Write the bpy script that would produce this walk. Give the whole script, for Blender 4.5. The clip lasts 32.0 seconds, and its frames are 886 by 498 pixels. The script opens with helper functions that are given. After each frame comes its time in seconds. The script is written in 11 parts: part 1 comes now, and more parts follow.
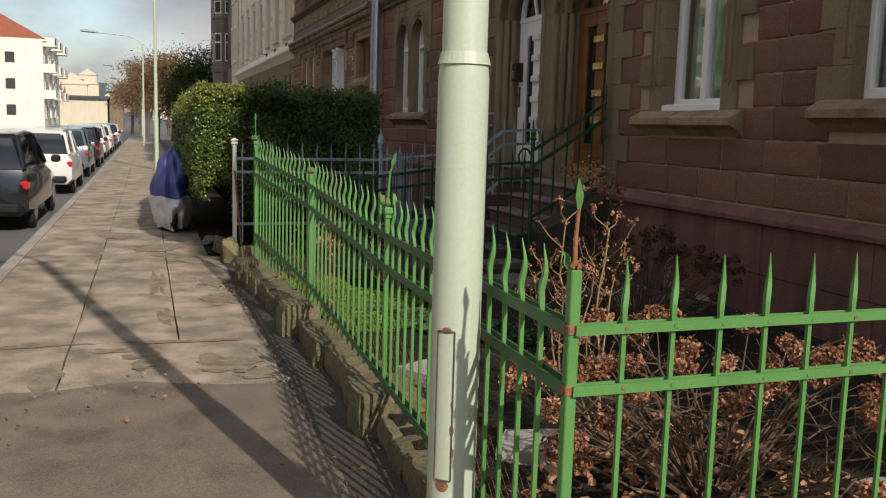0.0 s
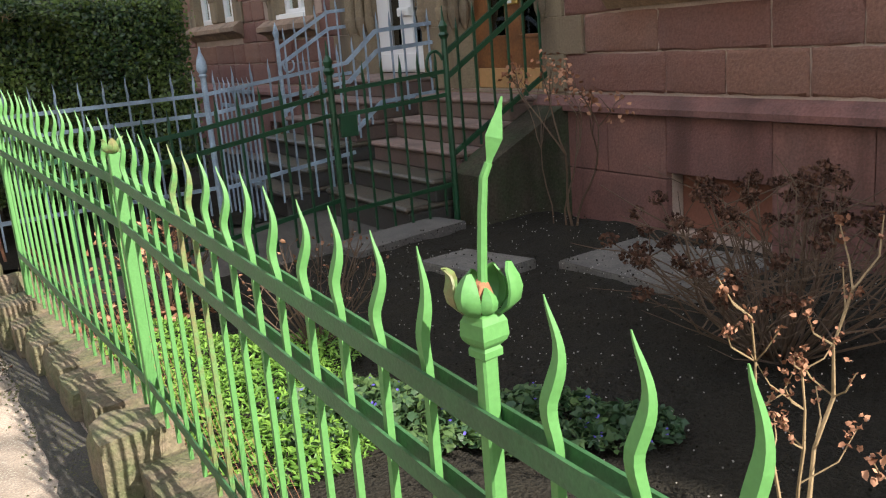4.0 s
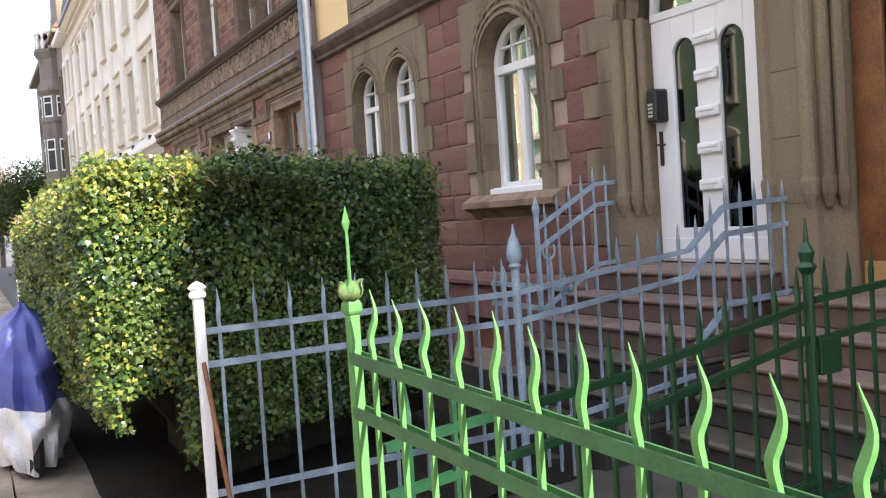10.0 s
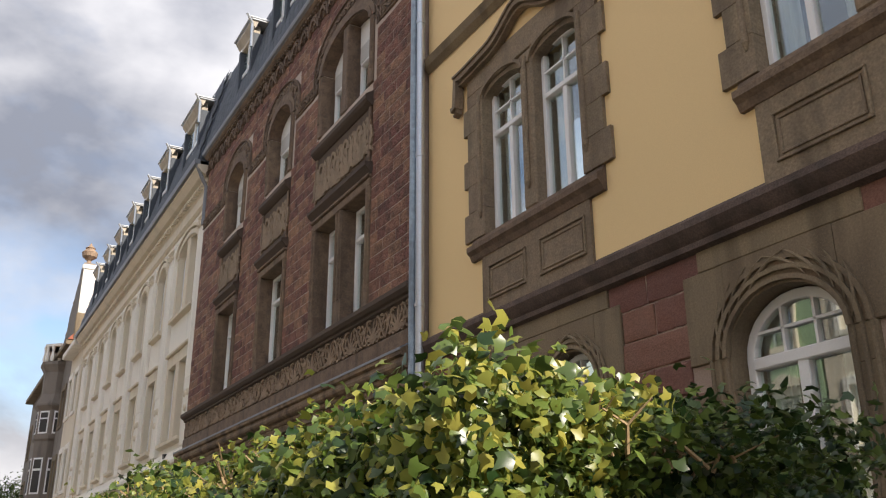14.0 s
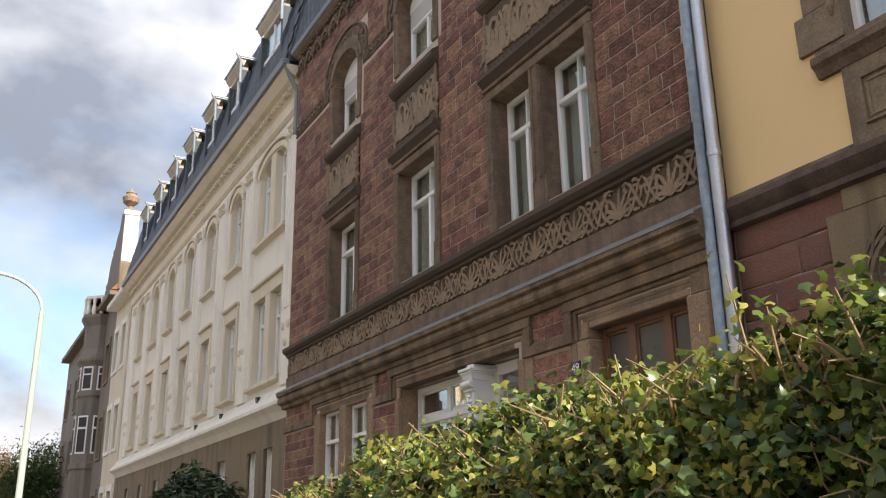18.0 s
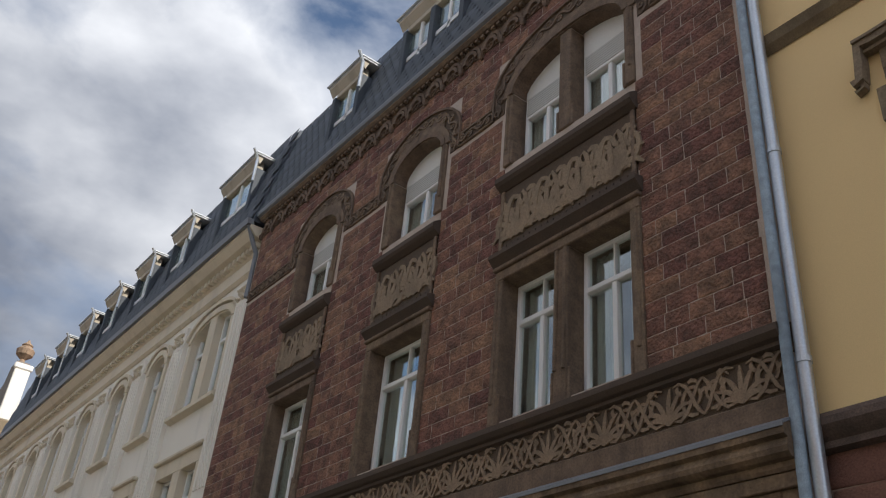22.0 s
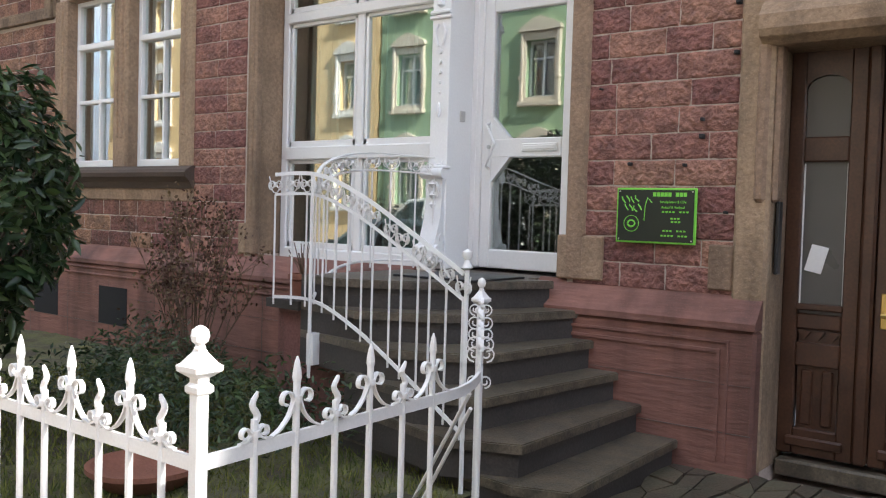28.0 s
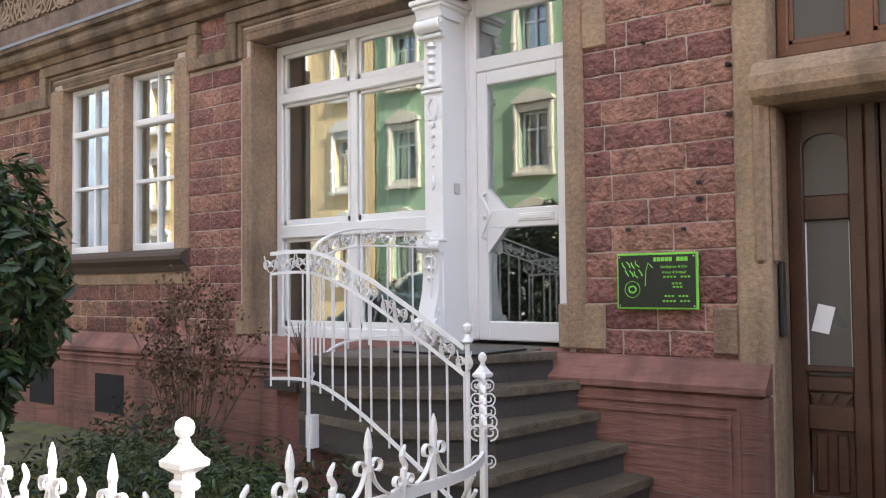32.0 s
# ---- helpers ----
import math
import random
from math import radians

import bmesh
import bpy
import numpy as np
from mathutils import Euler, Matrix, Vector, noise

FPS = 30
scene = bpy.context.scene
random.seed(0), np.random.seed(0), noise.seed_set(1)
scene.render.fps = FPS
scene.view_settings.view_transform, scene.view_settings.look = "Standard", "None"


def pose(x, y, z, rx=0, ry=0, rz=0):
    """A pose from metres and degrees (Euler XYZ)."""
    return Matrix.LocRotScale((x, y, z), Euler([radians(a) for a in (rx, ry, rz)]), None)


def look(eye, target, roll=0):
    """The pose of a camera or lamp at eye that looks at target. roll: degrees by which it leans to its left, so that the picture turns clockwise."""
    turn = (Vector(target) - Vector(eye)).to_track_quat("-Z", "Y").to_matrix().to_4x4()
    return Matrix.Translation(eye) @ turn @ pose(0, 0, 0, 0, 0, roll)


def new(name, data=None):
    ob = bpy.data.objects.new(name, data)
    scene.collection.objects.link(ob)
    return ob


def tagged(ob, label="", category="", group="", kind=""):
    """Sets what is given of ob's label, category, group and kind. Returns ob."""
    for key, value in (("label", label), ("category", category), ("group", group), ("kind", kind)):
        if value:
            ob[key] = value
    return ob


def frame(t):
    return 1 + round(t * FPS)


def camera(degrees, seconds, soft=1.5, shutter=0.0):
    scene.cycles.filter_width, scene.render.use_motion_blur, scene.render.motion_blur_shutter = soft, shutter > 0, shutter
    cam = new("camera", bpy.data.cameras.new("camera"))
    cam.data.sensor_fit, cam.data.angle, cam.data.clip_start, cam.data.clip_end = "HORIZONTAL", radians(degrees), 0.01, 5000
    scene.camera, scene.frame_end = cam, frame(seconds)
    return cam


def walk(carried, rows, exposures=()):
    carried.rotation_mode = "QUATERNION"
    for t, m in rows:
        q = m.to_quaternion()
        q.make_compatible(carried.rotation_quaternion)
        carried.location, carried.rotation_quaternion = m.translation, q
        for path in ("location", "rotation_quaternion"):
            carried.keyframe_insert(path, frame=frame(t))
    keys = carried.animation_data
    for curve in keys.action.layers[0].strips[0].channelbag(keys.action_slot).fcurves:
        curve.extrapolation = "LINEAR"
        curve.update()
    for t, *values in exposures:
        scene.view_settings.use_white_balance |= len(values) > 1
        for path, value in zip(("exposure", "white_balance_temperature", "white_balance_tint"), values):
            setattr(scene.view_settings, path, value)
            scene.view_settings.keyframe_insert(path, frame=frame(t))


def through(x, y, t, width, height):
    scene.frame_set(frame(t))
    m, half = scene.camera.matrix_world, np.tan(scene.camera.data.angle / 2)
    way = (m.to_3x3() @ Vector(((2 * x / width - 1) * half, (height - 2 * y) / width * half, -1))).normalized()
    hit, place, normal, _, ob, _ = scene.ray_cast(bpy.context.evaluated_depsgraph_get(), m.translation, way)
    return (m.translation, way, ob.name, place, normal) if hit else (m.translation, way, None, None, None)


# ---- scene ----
cam = camera(52.8, 32.0, soft=1.15)
METRES, EYE, TILT, LEAN, TURN = 20.0, 1.5, 0.0, 0.0, -18.5
ROWS = [
    (0.0, 0.0, 0.0, 0.0, 0.23, -7.69, -1.68),
    (0.5, -0.0048, 0.0173, -0.0018, -1.84, -12.95, 0.57),
    (1.0, -0.0049, 0.0396, 0.0001, -3.69, -13.01, 2.88),
    (1.5, -0.012, 0.0612, -0.0013, -5.01, -14.93, 4.0),
    (2.0, -0.0171, 0.0848, -0.003, -4.84, -13.44, 3.93),
    (2.5, -0.0213, 0.109, -0.0015, -6.79, -11.59, 3.58),
    (3.0, -0.0275, 0.1322, -0.0011, -11.01, -13.79, 4.37),
    (3.5, -0.0279, 0.1524, -0.0012, -11.73, -13.71, 5.04),
    (5.5, -0.0256, 0.1872, -0.0052, -19.69, -14.8, 1.3),
    (6.0, -0.025, 0.1893, -0.0051, -16.59, -12.52, 1.04),
    (6.5, -0.0313, 0.1971, -0.0039, -12.23, -12.09, 2.13),
    (7.0, -0.0419, 0.2093, -0.0015, -8.59, -12.12, 3.8),
    (7.5, -0.0474, 0.2277, -0.001, -8.06, -9.14, 4.1),
    (8.0, -0.0563, 0.2422, 0.0004, -9.84, -6.24, 3.28),
    (8.5, -0.0676, 0.2571, 0.0021, -10.68, -4.14, 3.28),
    (9.0, -0.0751, 0.2747, 0.0011, -11.85, -4.86, 1.94),
    (9.5, -0.0861, 0.2891, 0.0009, -13.17, -4.73, 0.83),
    (10.0, -0.0988, 0.304, 0.0027, -9.57, -2.16, 3.71),
    (10.5, -0.1058, 0.3239, 0.0034, -6.2, 2.48, 4.9),
    (11.0, -0.1152, 0.3425, 0.0041, -7.38, 6.98, 1.06),
    (11.5, -0.1222, 0.3599, 0.0057, -8.3, 13.64, -0.01),
    (12.0, -0.1252, 0.3803, 0.0061, -7.03, 16.45, 1.14),
    (12.5, -0.1342, 0.3992, 0.0034, -7.03, 15.46, -1.08),
    (13.0, -0.1429, 0.4201, 0.003, -8.25, 15.02, -0.75),
    (13.5, -0.1503, 0.4416, 0.0039, -10.15, 17.6, 0.08),
    (15.5, -0.2029, 0.5276, 0.0018, -11.12, 21.69, 0.42),
    (16.0, -0.2127, 0.5527, 0.0004, -10.44, 19.82, 0.92),
    (16.5, -0.2278, 0.5745, 0.0001, -10.09, 18.04, -0.28),
    (17.0, -0.2381, 0.5975, -0.0016, -8.26, 19.07, -0.45),
    (17.5, -0.2473, 0.6189, -0.0014, -7.97, 19.0, -0.55),
    (18.0, -0.258, 0.6416, -0.0006, -9.84, 17.77, 0.85),
    (18.5, -0.265, 0.6658, -0.0012, -9.92, 18.01, 0.39),
    (19.0, -0.2756, 0.6853, -0.001, -12.68, 20.82, -1.58),
    (19.5, -0.2825, 0.7043, -0.0005, -14.97, 26.6, -1.41),
    (20.0, -0.287, 0.7177, 0.0014, -17.81, 32.24, -2.06),
    (20.5, -0.2935, 0.7199, 0.0016, -18.88, 35.75, -4.0),
    (21.0, -0.2948, 0.7214, 0.0017, -18.65, 35.8, -4.71),
    (21.5, -0.2951, 0.7232, 0.0016, -19.03, 34.38, -4.92),
    (22.0, -0.2953, 0.7255, 0.0015, -19.26, 32.22, -4.86),
    (22.5, -0.2969, 0.7285, 0.0008, -19.53, 28.21, -3.93),
    (23.0, -0.2975, 0.7377, -0.0015, -19.42, 24.75, -3.08),
    (23.5, -0.2958, 0.7538, -0.0028, -21.15, 22.67, -3.2),
    (24.0, -0.3027, 0.7733, -0.0038, -22.67, 20.22, -2.59),
    (24.5, -0.3068, 0.7934, -0.006, -21.85, 20.41, 0.75),
    (26.5, -0.3179, 0.8744, -0.0076, -28.29, 10.28, -0.8),
    (27.0, -0.3241, 0.8881, -0.0084, -30.38, 3.6, 0.65),
    (27.5, -0.3252, 0.8984, -0.0083, -32.18, 0.47, 0.02),
    (28.0, -0.3262, 0.9047, -0.0079, -33.57, -2.33, -1.63),
    (28.5, -0.3268, 0.9066, -0.0083, -35.07, -4.47, -1.74),
    (29.0, -0.3269, 0.9072, -0.0087, -35.27, -5.52, -1.46),
    (29.5, -0.3261, 0.9079, -0.009, -35.18, -6.63, -0.78),
    (30.0, -0.3258, 0.9084, -0.009, -34.65, -5.28, -0.35),
    (30.5, -0.3261, 0.9082, -0.0077, -34.67, -0.12, 0.13),
    (31.0, -0.3265, 0.9073, -0.0062, -35.35, 4.06, 0.16),
    (31.5, -0.3253, 0.9073, -0.0068, -34.7, 3.49, 0.75),
    (32.0, -0.3232, 0.9079, -0.0076, -33.55, 2.32, 0.56),
]
EXPOSURES = [(0.0, 0.08), (0.5, 0.25), (1.0, 0.5), (2.0, 0.6), (3.0, 1.0), (5.5, 1.85), (6.0, 1.9), (7.0, 1.65), (8.0, 1.62), (9.0, 1.68), (9.8, 1.9), (10.2, 1.8), (11.0, 0.88), (12.0, 0.66), (13.0, 0.68), (16.0, 0.82), (18.0, 0.95), (19.0, 0.93), (20.0, 0.44), (21.0, 0.16), (22.0, 0.23), (24.0, 1.38), (27.0, 1.9), (29.0, 1.72), (30.5, 1.85), (32.0, 2.0)]
WARMTH = [(0.0, 6800, 10), (1.0, 6600, 10), (3.0, 6350, 10), (6.0, 6400, 11), (9.0, 6200, 15), (10.2, 6200, 14), (12.0, 6800, 12), (13.0, 6800, 13), (16.0, 6650, 13), (19.0, 6650, 11), (21.0, 6300, 10), (24.0, 6600, 11), (27.0, 6100, 10), (29.0, 6250, 13), (32.0, 6250, 14)]
walk(cam, [(t, pose(0, 0, EYE, TILT, LEAN, TURN) @ pose(METRES * x, METRES * y, METRES * z, 90 + pitch, roll, yaw)) for t, x, y, z, yaw, pitch, roll in ROWS],
     [(t, stops, float(np.interp(t, [k[0] for k in WARMTH], [k[1] for k in WARMTH])), float(np.interp(t, [k[0] for k in WARMTH], [k[2] for k in WARMTH]))) for t, stops in EXPOSURES])

# ---- world and sun ----
SUN_AZ, SUN_EL = 14.0, 36.0      # degrees: from -y towards +x, and above the ground
world = bpy.data.worlds.new("sky")
scene.world = world
world.use_nodes = True
wn, wl = world.node_tree.nodes, world.node_tree.links
wn.clear()
w_out = wn.new("ShaderNodeOutputWorld")
w_bg = wn.new("ShaderNodeBackground")
w_sky = wn.new("ShaderNodeTexSky")
w_sky.sky_type, w_sky.sun_disc = "NISHITA", False
w_sky.sun_elevation, w_sky.sun_rotation = radians(SUN_EL), radians(180 - SUN_AZ)
w_sky.dust_density = 0.3
w_co = wn.new("ShaderNodeTexCoord")
w_map = wn.new("ShaderNodeMapping")
w_map.inputs["Scale"].default_value = (1.0, 1.0, 1.7)
w_map.inputs["Location"].default_value = (0.35, 0.1, 0.2)
w_noise = wn.new("ShaderNodeTexNoise")
w_noise.inputs["Scale"].default_value, w_noise.inputs["Detail"].default_value, w_noise.inputs["Roughness"].default_value = 2.6, 8, 0.52
w_noise.inputs["Distortion"].default_value = 0.25
w_ramp = wn.new("ShaderNodeValToRGB")
w_ramp.color_ramp.elements[0].position, w_ramp.color_ramp.elements[1].position = 0.38, 0.55
w_noise2 = wn.new("ShaderNodeTexNoise")
w_noise2.inputs["Scale"].default_value, w_noise2.inputs["Detail"].default_value = 3.4, 6
w_ramp2 = wn.new("ShaderNodeValToRGB")
w_ramp2.color_ramp.elements[0].position, w_ramp2.color_ramp.elements[1].position = 0.36, 0.66
w_ramp2.color_ramp.elements[0].color, w_ramp2.color_ramp.elements[1].color = (1.7, 1.9, 2.35, 1), (5.9, 6.0, 6.2, 1)
w_mix = wn.new("ShaderNodeMix")
w_mix.data_type = "RGBA"
wl.new(w_co.outputs["Generated"], w_map.inputs["Vector"])
wl.new(w_map.outputs["Vector"], w_noise.inputs["Vector"])
wl.new(w_map.outputs["Vector"], w_noise2.inputs["Vector"])
wl.new(w_noise.outputs["Fac"], w_ramp.inputs["Fac"])
wl.new(w_noise2.outputs["Fac"], w_ramp2.inputs["Fac"])
wl.new(w_ramp.outputs["Color"], w_mix.inputs["Factor"])
w_dim = wn.new("ShaderNodeVectorMath")
w_dim.operation = "SCALE"
w_dim.inputs["Scale"].default_value = 0.85
wl.new(w_sky.outputs["Color"], w_dim.inputs[0])
wl.new(w_dim.outputs["Vector"], w_mix.inputs["A"])
# clouds are brighter towards the sun's side of the sky
w_dot = wn.new("ShaderNodeVectorMath")
w_dot.operation = "DOT_PRODUCT"
w_dot.inputs[1].default_value = (math.sin(radians(SUN_AZ)) * math.cos(radians(SUN_EL)), -math.cos(radians(SUN_AZ)) * math.cos(radians(SUN_EL)), math.sin(radians(SUN_EL)))
w_gain = wn.new("ShaderNodeMapRange")
w_gain.inputs["From Min"].default_value, w_gain.inputs["From Max"].default_value = -0.8, 0.9
w_gain.inputs["To Min"].default_value, w_gain.inputs["To Max"].default_value = 0.72, 1.75
w_cloud = wn.new("ShaderNodeVectorMath")
w_cloud.operation = "SCALE"
wl.new(w_co.outputs["Generated"], w_dot.inputs[0])
wl.new(w_dot.outputs["Value"], w_gain.inputs["Value"])
wl.new(w_ramp2.outputs["Color"], w_cloud.inputs[0])
wl.new(w_gain.outputs["Result"], w_cloud.inputs["Scale"])
wl.new(w_cloud.outputs["Vector"], w_mix.inputs["B"])
wl.new(w_mix.outputs["Result"], w_bg.inputs["Color"])
w_bg.inputs["Strength"].default_value = 0.13
wl.new(w_bg.outputs["Background"], w_out.inputs["Surface"])

sun = new("sun", bpy.data.lights.new("sun", "SUN"))
sun.data.energy, sun.data.angle, sun.data.color = 4.0, radians(0.6), (1.0, 0.94, 0.85)
_el, _az = radians(SUN_EL), radians(SUN_AZ)
sun.matrix_world = look((math.sin(_az) * 60 * math.cos(_el), -math.cos(_az) * 60 * math.cos(_el), 60 * math.sin(_el)), (0, 0, 0))


# ---- materials ----
def mat(name, colour, rough=0.75, metal=0.0, vary=0.18, scale=3.0, fine=40.0, bump=0.25, dist=0.01, hue=None, each=0.0, spec=0.5, island=0.0, stain=0.0, coat=0.0, grit=0.0, strata=0.0):
    """A surface with broad patches, fine grain and relief; each: how far single pieces differ; hue: a second colour in the patches; stain: dark weathering."""
    m = bpy.data.materials.new(name)
    m.use_nodes = True
    n, l = m.node_tree.nodes, m.node_tree.links
    b = n["Principled BSDF"]
    co = n.new("ShaderNodeTexCoord")
    broad = n.new("ShaderNodeTexNoise")
    broad.inputs["Scale"].default_value, broad.inputs["Detail"].default_value = scale, 6
    grain = n.new("ShaderNodeTexNoise")
    grain.inputs["Scale"].default_value, grain.inputs["Detail"].default_value = fine, 5
    geo = n.new("ShaderNodeNewGeometry")
    l.new(geo.outputs["Position"], broad.inputs["Vector"])
    if strata:    # layered stone: the grain is drawn out level
        layers = n.new("ShaderNodeMapping")
        layers.inputs["Scale"].default_value = (strata, strata, 1.0)
        l.new(geo.outputs["Position"], layers.inputs["Vector"])
        l.new(layers.outputs["Vector"], grain.inputs["Vector"])
    else:
        l.new(geo.outputs["Position"], grain.inputs["Vector"])
    two = hue or tuple(c * 0.72 for c in colour)
    ramp = n.new("ShaderNodeValToRGB")
    ramp.color_ramp.elements[0].position, ramp.color_ramp.elements[1].position = 0.35, 0.66
    ramp.color_ramp.elements[0].color = (*[a + (c - a) * (1 - min(1, vary * 3)) for a, c in zip(two, colour)], 1)
    ramp.color_ramp.elements[1].color = (*colour, 1)
    l.new(broad.outputs["Fac"], ramp.inputs["Fac"])
    hsv = n.new("ShaderNodeHueSaturation")
    l.new(ramp.outputs["Color"], hsv.inputs["Color"])
    val = n.new("ShaderNodeMapRange")
    val.inputs["From Min"].default_value, val.inputs["From Max"].default_value = 0.25, 0.75
    val.inputs["To Min"].default_value, val.inputs["To Max"].default_value = 1 - vary, 1 + vary
    l.new(grain.outputs["Fac"], val.inputs["Value"])
    last = val.outputs["Result"]
    if each or island:
        info = n.new("ShaderNodeObjectInfo")
        one = n.new("ShaderNodeMapRange")
        k = each or island
        one.inputs["To Min"].default_value, one.inputs["To Max"].default_value = 1 - k, 1 + k
        l.new(geo.outputs["Random Per Island"] if island else info.outputs["Random"], one.inputs["Value"])
        mul = n.new("ShaderNodeMath")
        mul.operation = "MULTIPLY"
        l.new(last, mul.inputs[0])
        l.new(one.outputs["Result"], mul.inputs[1])
        last = mul.outputs["Value"]
        hue_r = n.new("ShaderNodeMapRange")
        hue_r.inputs["To Min"].default_value, hue_r.inputs["To Max"].default_value = 0.5 - k * 0.05, 0.5 + k * 0.05
        l.new(geo.outputs["Random Per Island"] if island else info.outputs["Random"], hue_r.inputs["Value"])
        l.new(hue_r.outputs["Result"], hsv.inputs["Hue"])
    l.new(last, hsv.inputs["Value"])
    colour_out = hsv.outputs["Color"]
    if stain:
        streak = n.new("ShaderNodeTexNoise")
        streak.inputs["Scale"].default_value, streak.inputs["Detail"].default_value = 1.0, 7
        mp = n.new("ShaderNodeMapping")
        mp.inputs["Scale"].default_value = (3.0, 3.0, 0.5)
        l.new(geo.outputs["Position"], mp.inputs["Vector"])
        l.new(mp.outputs["Vector"], streak.inputs["Vector"])
        sr = n.new("ShaderNodeMapRange")
        sr.inputs["From Min"].default_value, sr.inputs["From Max"].default_value = 0.5, 0.68
        sr.inputs["To Min"].default_value, sr.inputs["To Max"].default_value = 0.0, stain
        l.new(streak.outputs["Fac"], sr.inputs["Value"])
        mx = n.new("ShaderNodeMix")
        mx.data_type = "RGBA"
        l.new(sr.outputs["Result"], mx.inputs["Factor"])
        l.new(colour_out, mx.inputs["A"])
        mx.inputs["B"].default_value = (*[c * 0.25 for c in colour], 1)
        colour_out = mx.outputs["Result"]
    if grit:
        spk = n.new("ShaderNodeTexNoise")
        spk.inputs["Scale"].default_value, spk.inputs["Detail"].default_value, spk.inputs["Roughness"].default_value = 105, 3, 0.75
        l.new(geo.outputs["Position"], spk.inputs["Vector"])
        gr = n.new("ShaderNodeMapRange")
        gr.inputs["From Min"].default_value, gr.inputs["From Max"].default_value = 0.55, 0.68
        gr.inputs["To Max"].default_value = grit
        l.new(spk.outputs["Fac"], gr.inputs["Value"])
        gx = n.new("ShaderNodeMix")
        gx.data_type = "RGBA"
        l.new(gr.outputs["Result"], gx.inputs["Factor"])
        l.new(colour_out, gx.inputs["A"])
        gx.inputs["B"].default_value = (*[min(0.6, c * 1.9) for c in colour], 1)
        colour_out = gx.outputs["Result"]
    l.new(colour_out, b.inputs["Base Color"])
    b.inputs["Metallic"].default_value = metal
    b.inputs["Specular IOR Level"].default_value = spec
    b.inputs["Coat Weight"].default_value = coat
    rr = n.new("ShaderNodeMapRange")
    rr.inputs["To Min"].default_value, rr.inputs["To Max"].default_value = max(0.02, rough - 0.12), min(1, rough + 0.12)
    l.new(broad.outputs["Fac"], rr.inputs["Value"])
    l.new(rr.outputs["Result"], b.inputs["Roughness"])
    if bump:
        bp = n.new("ShaderNodeBump")
        bp.inputs["Strength"].default_value, bp.inputs["Distance"].default_value = bump, dist
        l.new(grain.outputs["Fac"], bp.inputs["Height"])
        l.new(bp.outputs["Normal"], b.inputs["Normal"])
    return m


def leafy(name, a, c, rough=0.45, through=0.25, spec=0.4):
    """Leaves: two colours mixed leaf by leaf, a little light passing through."""
    m = bpy.data.materials.new(name)
    m.use_nodes = True
    n, l = m.node_tree.nodes, m.node_tree.links
    b = n["Principled BSDF"]
    geo = n.new("ShaderNodeNewGeometry")
    nz = n.new("ShaderNodeTexNoise")
    nz.inputs["Scale"].default_value = 1.6
    l.new(geo.outputs["Position"], nz.inputs["Vector"])
    add = n.new("ShaderNodeMath")
    add.operation = "ADD"
    sub = n.new("ShaderNodeMath")
    sub.operation = "MULTIPLY_ADD"
    sub.inputs[1].default_value, sub.inputs[2].default_value = 1.6, -0.8
    l.new(nz.outputs["Fac"], sub.inputs[0])
    l.new(sub.outputs["Value"], add.inputs[0])
    l.new(geo.outputs["Random Per Island"], add.inputs[1])
    ramp = n.new("ShaderNodeValToRGB")
    ramp.color_ramp.elements[0].position, ramp.color_ramp.elements[1].position = 0.15, 0.95
    ramp.color_ramp.elements[0].color, ramp.color_ramp.elements[1].color = (*a, 1), (*c, 1)
    l.new(add.outputs["Value"], ramp.inputs["Fac"])
    l.new(ramp.outputs["Color"], b.inputs["Base Color"])
    b.inputs["Roughness"].default_value, b.inputs["Specular IOR Level"].default_value = rough, spec
    tr = n.new("ShaderNodeBsdfTranslucent")
    l.new(ramp.outputs["Color"], tr.inputs["Color"])
    mix = n.new("ShaderNodeMixShader")
    mix.inputs["Fac"].default_value = through
    l.new(b.outputs["BSDF"], mix.inputs[1])
    l.new(tr.outputs["BSDF"], mix.inputs[2])
    l.new(mix.outputs["Shader"], n["Material Output"].inputs["Surface"])
    return m


